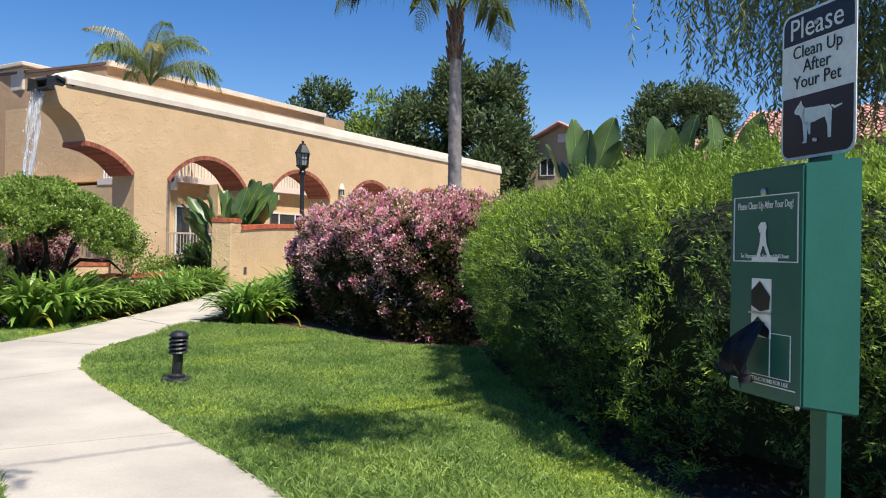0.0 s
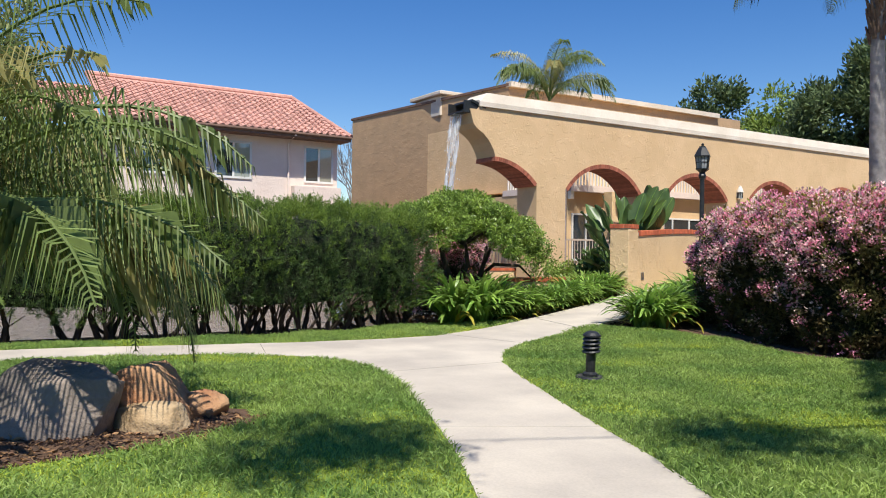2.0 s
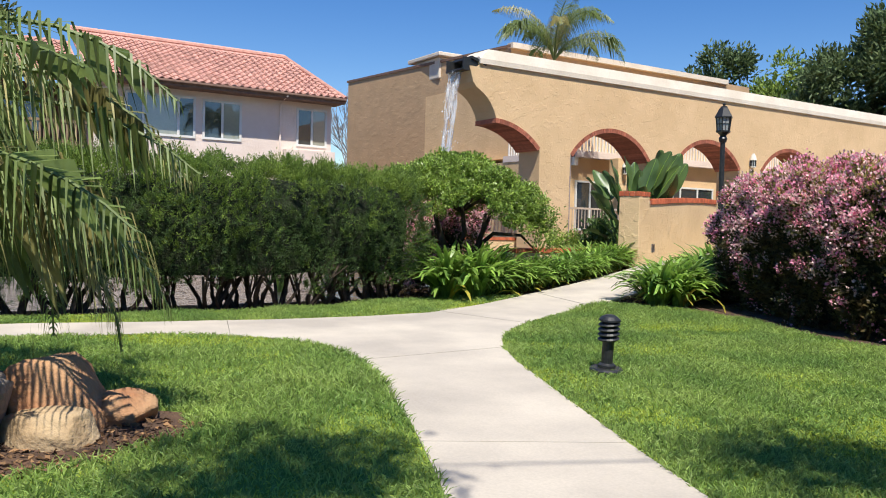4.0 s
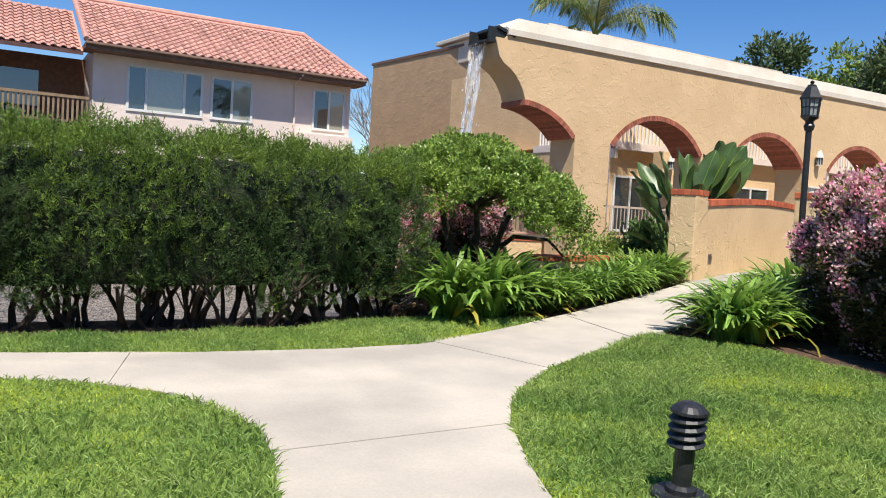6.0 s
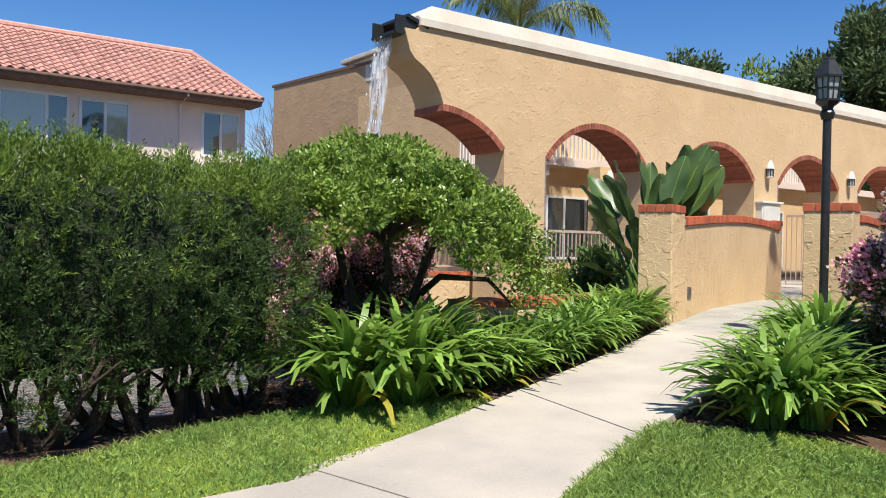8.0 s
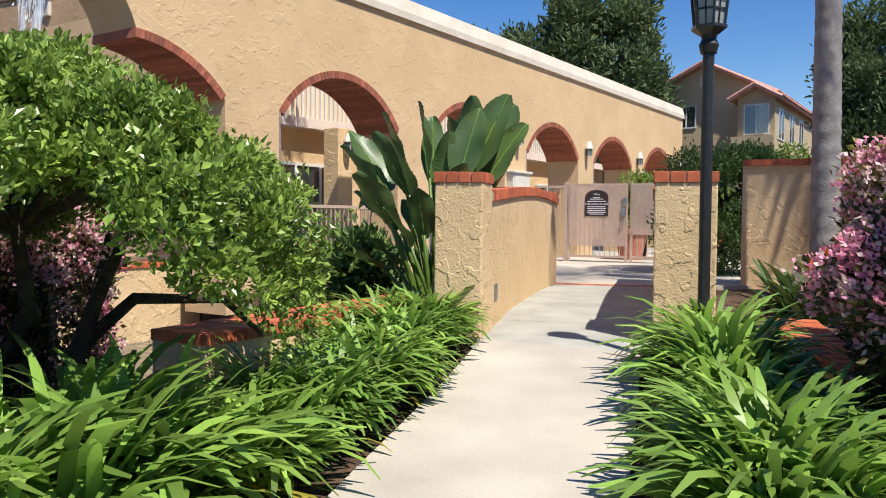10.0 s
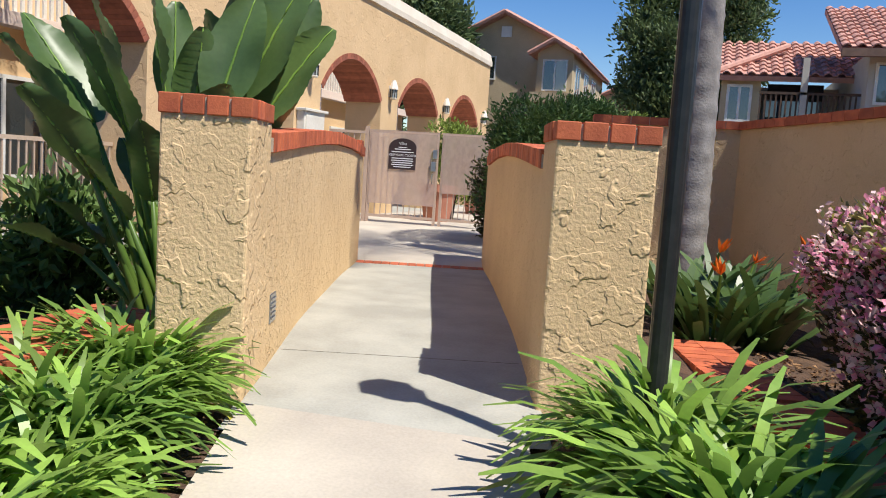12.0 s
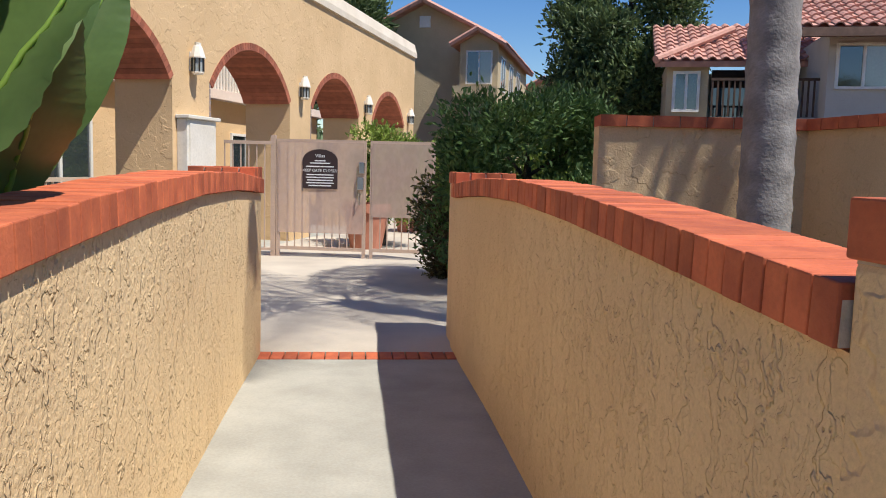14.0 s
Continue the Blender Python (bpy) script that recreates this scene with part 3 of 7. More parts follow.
# brick rings of the arches
def ring_brick(parent, cy, cz, r, ang, step):
    bm = bmesh.new()
    w = step * r * 0.44
    m = pose(AX - AT / 2, cy, cz) @ Matrix.Rotation(ang, 4, "X")
    box(bm, (-AT / 2 - 0.012, -w, r - 0.10), (AT / 2 + 0.012, w, r + 0.012), m)
    part("brick", bm, BRICK_RING, parent)


a0 = math.asin((13.17 - 11.75) / 1.94)
for k in range(22):
    ring_brick(wall, 11.75, 3.60 - 1.94 + 0.06, 1.94, -(0.04 + (a0 - 0.06) * k / 21), (a0 - 0.06) / 21)
a1 = math.asin(HALF / ARAD)
for c in ARCHES:
    for k in range(40):
        ring_brick(wall, c, SPRING + RISE - ARAD, ARAD, a1 - 0.01 - (2 * a1 - 0.02) * k / 39, 2 * a1 / 39)

# brick-lined jambs
for c in ARCHES:
    for k in range(31):
        z = 0.5 + k * 0.08
        part("brick", boxed((AX - AT - 0.006, c - HALF - 0.02, z), (AX + 0.006, c - HALF + 0.012, z + 0.07)), BRICK_JAMB, wall)

# ---------------------------------------------------------------- building behind the arcade
bld = thing("clubhouse", (-20, 20, 0), "tan stucco two-storey clubhouse behind the arcade", "building", kind="structure")
C0, C1 = Vector((-28.1, 22.0, 0)), Vector((-41.4, 20.4, 0))
bm = bmesh.new()
pl = [C0, C1, C1 + Vector((2.5, 14, 0)), Vector((-28.1, 38.5, 0))]
zt = [9.03, 9.03, 9.0, 9.0]
lo = [bm.verts.new((p.x, p.y, -0.3)) for p in pl]
hi = [bm.verts.new((p.x, p.y, z)) for p, z in zip(pl, zt)]
bm.faces.new(hi)
for i in range(4):
    bm.faces.new((lo[i], lo[(i + 1) % 4], hi[(i + 1) % 4], hi[i]))
# darkened stucco carries the shade of the side turned from the sun
part("upper_wall", bm, STUCCO_SHADED, bld)
bm = bmesh.new()
box(bm, (-28.3, 21.95, 8.92), (-27.9, 36.5, 9.16))
part("coping", bm, CAPWHITE, bld)
bm = bmesh.new()
q = [C0 + Vector((0.05, -0.06, 8.97)), C1 + Vector((-0.1, -0.06, 8.97))]
a = [bm.verts.new(p + Vector((0, dy, dz))) for p in q for dy, dz in ((0, 0), (0, 0.12), (0.3, 0.12), (0.3, 0))]
for k in range(4):
    bm.faces.new((a[k], a[(k + 1) % 4], a[4 + (k + 1) % 4], a[4 + k]))
part("parapet_edge", bm, EAVEBROWN, bld)
bm = boxed((-35.4, 21.3, 8.2), (-33.0, 22.8, 9.25), None, 0.05)
box(bm, (-35.8, 21.1, 9.25), (-32.7, 23.1, 9.45), None, 0.04)
part("roof_vent", bm, CAPWHITE, bld, "cream rooftop vent housing")
# ground storey under the balcony
GX = -18.2
bm = bmesh.new()
box(bm, (-28.0, 17.02, -0.3), (GX, 34.2, 3.25))
box(bm, (-28.0, 17.6, 3.46), (-21.7, 34.2, 6.3))
part("lower_wall", bm, STUCCO_FAR, bld)
part("balcony_floor", boxed((-21.7, 17.0, 3.251), (GX + 0.25, 34.4, 3.46)), STUCCO_HOUSE, bld)
rail = part("balcony_rail", boxed((GX + 0.12, 17.0, 4.38), (GX + 0.18, 34.3, 4.44)), WHITE, bld)
me = bpy.data.meshes.new("picket")
bm = boxed((-0.018, -0.03, 0), (0.018, 0.03, 0.92))
bm.to_mesh(me)
bm.free()
me.materials.append(WHITE)
for k in range(90):
    ob = new("picket", me)
    ob.parent = bld
    ob.matrix_parent_inverse = bld.matrix_basis.inverted()
    ob.location = (GX + 0.15, 17.05 + 0.14 * k, 3.46)
for k in range(24):
    ob = new("picket", me)
    ob.parent = bld
    ob.matrix_parent_inverse = bld.matrix_basis.inverted()
    ob.location = (GX - 0.14 * k, 17.05, 3.46)
part("balcony_rail", boxed((-21.7, 17.02, 4.38), (GX + 0.1, 17.08, 4.44)), WHITE, bld)
for k in range(3):
    part("post", boxed((GX + 0.05, 17.0 + 4.6 * k, 3.0), (GX + 0.2, 17.14 + 4.6 * k, 4.5)), WHITE, bld)


def window_on(parent, x, y0, y1, z0, z1, splits, material, fr=0.06, face=1):
    """Sliding window on a wall at x facing +x: frame, mullions and panes."""
    w = new("window")
    w.parent = parent
    w.matrix_parent_inverse = parent.matrix_basis.inverted()
    bm = bmesh.new()
    d = 0.05 * face
    xa, xb = min(x, x + d), max(x, x + d)
    for lo, hi in (((xa, y0, z0), (xb, y1, z0 + fr)), ((xa, y0, z1 - fr), (xb, y1, z1)), ((xa, y0, z0 + fr), (xb, y0 + fr, z1 - fr)), ((xa, y1 - fr, z0 + fr), (xb, y1, z1 - fr))):
        box(bm, lo, hi)
    for s in splits:
        y = y0 + (y1 - y0) * s
        box(bm, (xa, y - fr / 2, z0 + fr), (xb, y + fr / 2, z1 - fr))
    f = part("window_frame", bm, FRAME, w)
    edges = [0, *splits, 1]
    for k, (a, b) in enumerate(zip(edges, edges[1:])):
        bm = boxed((xa + 0.012, y0 + (y1 - y0) * a + fr * 0.5, z0 + fr * 0.9), (xa + 0.022, y0 + (y1 - y0) * b - fr * 0.5, z1 - fr * 0.9))
        part("pane", bm, material[k % len(material)], w)
    return w


for y0, y1 in ((17.2, 19.25), (21.2, 23.6), (24.9, 27.4), (28.7, 31.2)):
    window_on(bld, GX, y0, y1, 1.0 if y0 < 18 else 0.5, 2.55, (0.3, 0.66), (WINDOW,))

# ---------------------------------------------------------------- bridge walls and pillars
def cap_z(u):
    return float(np.interp(u, [0.35, 0.9, 1.5, 2.1, 3.0, 4.0, 4.8, 5.25], [1.69, 1.722, 1.757, 1.786, 1.812, 1.802, 1.768, 1.742]))


def pillar(name, v0, v1, u0, u1, label):
    p = thing(name, BR @ Matrix.Translation(((v0 + v1) / 2, (u0 + u1) / 2, 0.3)), label, "pillar", kind="structure")
    bm = bmesh.new()
    box(bm, (v0, u0, 0.05), (v1, u1, 1.735), BR, 0.012)
    part("shaft", bm, STUCCO, p)
    part("mortar_bed", boxed((v0 + 0.004, u0 + 0.004, 1.73), (v1 - 0.004, u1 - 0.004, 1.815), BR), MORTAR, p)
    n = 4
    for side in range(4):
        w, d = v1 - v0 + 0.024, u1 - u0 + 0.024
        run = w if side % 2 == 0 else d
        step = run / n
        for k in range(n):
            a, b = k * step + 0.006, (k + 1) * step - 0.006
            if side == 0:
                lo, hi = (v0 - 0.012 + a, u0 - 0.012), (v0 - 0.012 + b, u0 + 0.10)
            elif side == 2:
                lo, hi = (v0 - 0.012 + a, u1 - 0.10), (v0 - 0.012 + b, u1 + 0.012)
            elif k in (0, n - 1):
                continue
            elif side == 1:
                lo, hi = (v1 - 0.10, u0 - 0.012 + a), (v1 + 0.012, u0 - 0.012 + b)
            else:
                lo, hi = (v0 - 0.012, u0 - 0.012 + a), (v0 + 0.10, u0 - 0.012 + b)
            dz = random.uniform(-0.003, 0.003)
            part("brick", boxed((*lo, 1.737), (*hi, 1.826 + dz), BR, 0.005), BRICK, p)
    part("brick", boxed((v0 + 0.105, u0 + 0.105, 1.737), (v1 - 0.105, u1 - 0.105, 1.822), BR, 0.005), BRICK, p)
    return p


pillar("pillar_1", -1.105, -0.695, -0.075, 0.37, "tan trowelled stucco pillar with red brick cap")
pillar("pillar_2", 0.695, 1.18, 0.075, 0.52, "tan trowelled stucco pillar with red brick cap")
pillar("pillar_3", -1.20, -0.75, 5.2, 5.62, "tan stucco end pillar with red brick cap")
pillar("pillar_4", 0.72, 1.17, 5.45, 5.87, "tan stucco end pillar with red brick cap")


def parapet(name, inner, sgn, u0, u1):
    w = thing(name, BR @ Matrix.Translation((inner, (u0 + u1) / 2, 0.3)), "low tan stucco bridge wall with wavy brick cap", "wall", kind="structure")
    thick = 0.20
    bm = bmesh.new()
    rows = []
    n = 30
    va, vb = (inner, inner + sgn * thick)
    for k in range(n + 1):
        u = u0 + (u1 - u0) * k / n
        top = cap_z(u) - 0.105
        rows.append([bm.verts.new(BR @ Vector((v, u, z))) for v, z in ((va, -0.3), (va, top), (vb, top), (vb, -0.3))])
    for p, q in zip(rows, rows[1:]):
        for k in range(4):
            bm.faces.new((p[k], p[(k + 1) % 4], q[(k + 1) % 4], q[k]))
    bm.faces.new(rows[0]), bm.faces.new(rows[-1])
    part("wall_body", bm, STUCCO_DASH, w)
    step = 0.074
    n = int((u1 - u0) / step)
    for k in range(n):
        a = u0 + (u1 - u0) * k / n
        b = u0 + (u1 - u0) * (k + 1) / n
        mid = (a + b) / 2
        slope = math.atan((cap_z(b) - cap_z(a)) / (b - a))
        lo_v, hi_v = sorted((va - sgn * 0.025, vb + sgn * 0.02))
        m = BR @ Matrix.Translation((0, mid, cap_z(mid))) @ Matrix.Rotation(slope, 4, "X")
        h = (b - a) / 2 - 0.0025
        part("brick", boxed((lo_v + random.uniform(-0.002, 0.002), -h, -0.10), (hi_v, h, random.uniform(-0.002, 0.002)), m, 0.004), BRICK, w)
    bm = bmesh.new()
    rows = []
    lo_v, hi_v = sorted((va - sgn * 0.018, vb + sgn * 0.013))
    for k in range(31):
        u = u0 + 0.004 + (u1 - u0 - 0.008) * k / 30
        rows.append([bm.verts.new(BR @ Vector((v, u, cap_z(u) + z))) for v, z in ((lo_v, -0.097), (lo_v, -0.006), (hi_v, -0.006), (hi_v, -0.097))])
    for p, q in zip(rows, rows[1:]):
        for k in range(4):
            bm.faces.new((p[k], p[(k + 1) % 4], q[(k + 1) % 4], q[k]))
    bm.faces.new(rows[0]), bm.faces.new(rows[-1])
    part("mortar_bed", bm, MORTAR, w)
    return w


pw = parapet("parapet_1", -0.705, -1, 0.372, 5.198)
parapet("parapet_2", 0.705, 1, 0.522, 5.448)
bm = boxed((-0.712, 0.53, 0.68), (-0.698, 0.67, 0.84), BR, 0.004)
grille = part("wall_vent", bm, STEEL, pw, "small grey metal vent cover")
for k in range(5):
    part("slat", boxed((-0.699, 0.545, 0.70 + k * 0.026), (-0.692, 0.655, 0.71 + k * 0.026), BR), STEEL, grille)

# ---------------------------------------------------------------- low planter walls
def planter(name, p, q, z0, z1, width):
    p, q = Vector((*p, 0)), Vector((*q, 0))
    d = (q - p).normalized()
    ln = (q - p).length
    m = Matrix(((d.x, -d.y, 0, p.x), (d.y, d.x, 0, p.y), (0, 0, 1, 0), (0, 0, 0, 1)))
    w = thing(name, m, "low stucco planter wall capped with red brick", "planter wall", kind="structure")
    part("wall_body", boxed((0, -width / 2, z0), (ln, width / 2, z1 - 0.07), m), STUCCO, w)
    n = int(ln / 0.105)
    for k in range(n):
        for s in (0, 1):
            lo = (k * ln / n + 0.004, -width / 2 - 0.02 + s * (width / 2 + 0.022), z1 - 0.07)
            hi = ((k + 1) * ln / n - 0.004, 0.0 - 0.004 + s * (width / 2 + 0.024), z1 + random.uniform(-0.003, 0.003))
            part("brick", boxed(lo, hi, m), BRICK, w)
    part("mortar_bed", boxed((0.005, -width / 2 - 0.012, z1 - 0.069), (ln - 0.005, width / 2 + 0.012, z1 - 0.008), m), MORTAR, w)


planter("planter_wall_1", (-10.66, 9.0), (-10.88, 11.9), -0.4, 0.73, 0.46)
planter("planter_wall_2", (-8.08, 14.3), (-7.66, 12.9), 0.0, 0.47, 0.38)
planter("planter_wall_3", (-7.62, 12.86), (-6.72, 10.7), 0.0, 0.468, 0.38)

# ---------------------------------------------------------------- garden walls beyond the bridge
def garden_wall(name, p, q, z1):
    p, q = Vector((*p, 0)), Vector((*q, 0))
    d = (q - p).normalized()
    ln = (q - p).length
    m = Matrix(((d.x, -d.y, 0, p.x), (d.y, d.x, 0, p.y), (0, 0, 1, 0), (0, 0, 0, 1)))
    w = thing(name, m, "tan stucco garden wall with red brick coping", "wall", kind="structure")
    part("wall_body", boxed((0, -0.12, -0.1), (ln, 0.12, z1 - 0.09), m), STUCCO, w)
    n = max(3, int(ln / 0.2))
    for k in range(n):
        part("brick", boxed((k * ln / n + 0.004, -0.16, z1 - 0.09), ((k + 1) * ln / n - 0.004, 0.16, z1 + random.uniform(-0.003, 0.003)), m), BRICK, w)
    part("mortar_bed", boxed((0.005, -0.15, z1 - 0.088), (ln - 0.005, 0.15, z1 - 0.01), m), MORTAR, w)


garden_wall("wall_garden_1", (-9.45, 18.1), (-7.77, 18.42), 2.32)
garden_wall("wall_garden_2", (-7.67, 18.35), (-5.82, 14.3), 2.32)

# ---------------------------------------------------------------- gate and fence
GA, GB = Vector((-14.29, 22.40, CZ)), Vector((-11.88, 22.77, CZ))
gd = (GB - GA).normalized()
GM = Matrix(((gd.x, -gd.y, 0, GA.x), (gd.y, gd.x, 0, GA.y), (0, 0, 1, CZ), (0, 0, 0, 1)))
GL = (GB - GA).length
GH = 1.74


def gate_leaf(name, x0, x1, label, screen):
    g = thing(name, GM @ Matrix.Translation((x0, 0, 0)), label, "gate")
    bm = bmesh.new()
    for lo, hi in (((x0, -0.02, 0.0), (x0 + 0.05, 0.02, GH)), ((x1 - 0.05, -0.02, 0.0), (x1, 0.02, GH)), ((x0 + 0.05, -0.02, GH - 0.05), (x1 - 0.05, 0.02, GH)), ((x0 + 0.05, -0.02, 0.1), (x1 - 0.05, 0.02, 0.15))):
        box(bm, lo, hi, GM)
    part("gate_frame", bm, GATEPAINT, g)
    n = int((x1 - x0 - 0.1) / 0.105)
    for k in range(1, n):
        x = x0 + 0.05 + (x1 - x0 - 0.1) * k / n
        part("bar", boxed((x - 0.008, -0.008, 0.151), (x + 0.008, 0.008, GH - 0.051), GM), GATEPAINT, g)
    part("mesh_panel", boxed((x0 + 0.03, -0.03, screen), (x1 - 0.03, -0.026, GH - 0.04), GM), SCREEN, g, "perforated metal mesh panel")
    return g


g1 = gate_leaf("gate", 0.08, 1.42, "tan metal pedestrian gate with mesh panel, closed", 0.36)
g2 = gate_leaf("gate", 1.48, GL, "tan metal fence panel with half-height mesh", 0.62)
part("latch", boxed((1.30, -0.07, 1.02), (1.39, -0.03, 1.20), GM, 0.006), STEEL, g1, "steel gate latch")
part("lock_box", boxed((1.32, -0.06, 1.26), (1.40, -0.03, 1.42), GM, 0.006), STEEL, g1)
part("hinge_post", boxed((0.0, -0.04, 0.0), (0.07, 0.04, GH + 0.05), GM), GATEPAINT, g1)
part("pull_handle", tube([GM @ Vector((1.33, -0.03, 0.8)), GM @ Vector((1.33, -0.08, 0.82)), GM @ Vector((1.33, -0.08, 0.95)), GM @ Vector((1.33, -0.03, 0.97))], 0.01), STEEL, g1)
# notice on the gate
bm = bmesh.new()
pts = [(0.48, 1.02), (1.0, 1.02), (1.0, 1.44)] + [(0.74 + 0.26 * math.cos(a), 1.44 + 0.16 * math.sin(a)) for a in np.linspace(0.15, math.pi - 0.15, 9)] + [(0.48, 1.44)]
f = [bm.verts.new(GM @ Vector((x, -0.034, z))) for x, z in pts]
b = [bm.verts.new(GM @ Vector((x, -0.044, z))) for x, z in pts]
bm.faces.new(f), bm.faces.new(b[::-1])
for i in range(len(pts)):
    j = (i + 1) % len(pts)
    bm.faces.new((f[i], f[j], b[j], b[i]))
notice = tagged(part("notice_sign", bm, SIGNBROWN), "dark brown arched notice board fixed to the gate", "sign")


def lettering(text, size, m, material, parent, align="CENTER", name="lettering"):
    cu = bpy.data.curves.new(name, "FONT")
    cu.body, cu.size, cu.align_x, cu.align_y, cu.extrude = text, size, align, "CENTER", 0.0006
    cu.resolution_u = 3
    ob = new(name, cu)
    cu.materials.append(material)
    dg = bpy.context.evaluated_depsgraph_get()
    me = bpy.data.meshes.new_from_object(ob.evaluated_get(dg))
    bpy.data.objects.remove(ob)
    t = link_mesh(name, me, None, None)
    t.parent = parent
    t.matrix_parent_inverse = parent.matrix_basis.inverted()
    t.matrix_basis = m
    return t


def on_gate(x, z):
    return GM @ pose(x, -0.047, z, 90, 0, 0)


lettering("KEEP GATE CLOSED", 0.058, on_gate(0.74, 1.285), SIGNWHITE, notice)
lettering("Villas", 0.07, on_gate(0.74, 1.50), SIGNWHITE, notice)
for k, (w, z) in enumerate(((0.16, 1.43), (0.30, 1.395), (0.42, 1.345), (0.40, 1.225), (0.42, 1.185), (0.38, 1.145), (0.42, 1.105), (0.34, 1.065))):
    part("text_line", boxed((0.74 - w / 2, -0.0475, z - 0.008), (0.74 + w / 2, -0.0445, z + 0.008), GM), SIGNWHITE, notice)

# fence from the gate to the pier, and the railings behind the arches
def railing(name, p, q, z, h, material, label, gap=0.11):
    p, q = Vector((*p, z)), Vector((*q, z))
    d = (q - p).normalized()
    ln = (q - p).length
    m = Matrix(((d.x, -d.y, 0, p.x), (d.y, d.x, 0, p.y), (0, 0, 1, z), (0, 0, 0, 1)))
    r = thing(name, m, label, "railing")
    part("top_rail", boxed((0, -0.02, h - 0.05), (ln, 0.02, h), m), material, r)
    part("bottom_rail", boxed((0, -0.02, 0.08), (ln, 0.02, 0.12), m), material, r)
    n = max(2, int(ln / gap))
    for k in range(n + 1):
        x = 0.01 + (ln - 0.02) * k / n
        part("baluster", boxed((x - 0.009, -0.009, 0.0 if k % 12 == 0 else 0.12), (x + 0.009, 0.009, h - 0.051), m), material, r)
    return r


railing("fence", (-14.95, 22.2), (-14.25, 22.38), CZ, 1.7, GATEPAINT, "tan metal picket fence beside the gate")
railing("railing", (-15.5, 13.3), (-15.5, 18.0), CZ, 1.15, FENCE, "tan metal railing behind the arch")
railing("railing", (-15.5, 18.2), (-15.5, 21.8), CZ, 1.15, FENCE, "tan metal railing behind the arch")
railing("railing", (-16.3, 10.9), (-16.3, 13.6), 0.80, 0.5, FENCE, "pale metal railing at the pond's edge")
planter("planter_wall_4", (-16.2, 10.8), (-16.2, 13.6), -0.6, 0.80, 0.35)

# wall lanterns on the piers
def sconce(y, x=AX, z=3.03, s=1.0):
    w = thing("wall_lantern", (x, y, z), "white wall lantern with barred glass on the stucco pier", "wall lamp", group="arcade lanterns")
    m = Matrix.Translation((x + 0.10, y, z)) @ Matrix.Scale(s, 4)
    part("back_plate", boxed((x, y - 0.05, z + 0.05), (x + 0.02, y + 0.05, z + 0.30)), WHITE, w)
    part("bottom", lathe([(0.06, 0), (0.085, 0.02), (0.085, 0.035)], m, 8), WHITE, w)
    part("glass", lathe([(0.072, 0.036), (0.072, 0.215)], m, 8), LAMPGLASS, w, "grey glass")
    for k in range(8):
        a = 2 * math.pi * k / 8
        part("bar", boxed((-0.007 + 0.08 * math.cos(a), -0.007 + 0.08 * math.sin(a), 0.036), (0.007 + 0.08 * math.cos(a), 0.007 + 0.08 * math.sin(a), 0.215), m), BLACK, w)
    part("hood", lathe([(0.105, 0.216), (0.105, 0.235), (0.085, 0.30), (0.06, 0.37), (0.045, 0.39), (0.045, 0.42), (0.0, 0.43)], m, 8), WHITE, w)
    part("bracket", boxed((x + 0.02, y - 0.012, z + 0.1), (x + 0.05, y + 0.012, z + 0.16)), WHITE, w)


for k in range(4):
    sconce(21.33 + 3.79 * k)
sconce(18.4, -17.35, 2.75)
part_post = thing("inner_post", (-17.45, 18.4, CZ), "tan stucco post carrying a lantern in the arcade", "post", kind="structure")
part("post_body", boxed((-17.75, 18.2, 0.3), (-17.36, 18.65, 3.25), None, 0.01), STUCCO, part_post)
cab = thing("cabinet", (-14.85, 21.4, 1.3), "cream painted utility cabinet on the pier", "cabinet")
part("body", boxed((-14.975, 20.95, 1.25), (-14.82, 21.72, 2.42), None, 0.01), WHITE, cab)
part("lid", boxed((-14.975, 20.91, 2.421), (-14.77, 21.77, 2.47), None, 0.01), WHITE, cab)
part("door", boxed((-14.82, 21.0, 1.32), (-14.805, 21.67, 2.36), None, 0.004), WHITE, cab)

# ---------------------------------------------------------------- planting
def tufts(P, N, per, spread, length, width, rs, up=0.5):
    """Sprays: per points P with normal N, several slivers leaving outwards and upwards."""
    n = len(P)
    Q = np.repeat(P, per, 0) + rs.normal(scale=spread, size=(n * per, 3))
    D = np.repeat(N * 0.7 + np.array([0, 0, up]) + rs.normal(scale=0.35, size=(n, 3)), per, 0) + rs.normal(scale=0.4, size=(n * per, 3))
    return Q, D


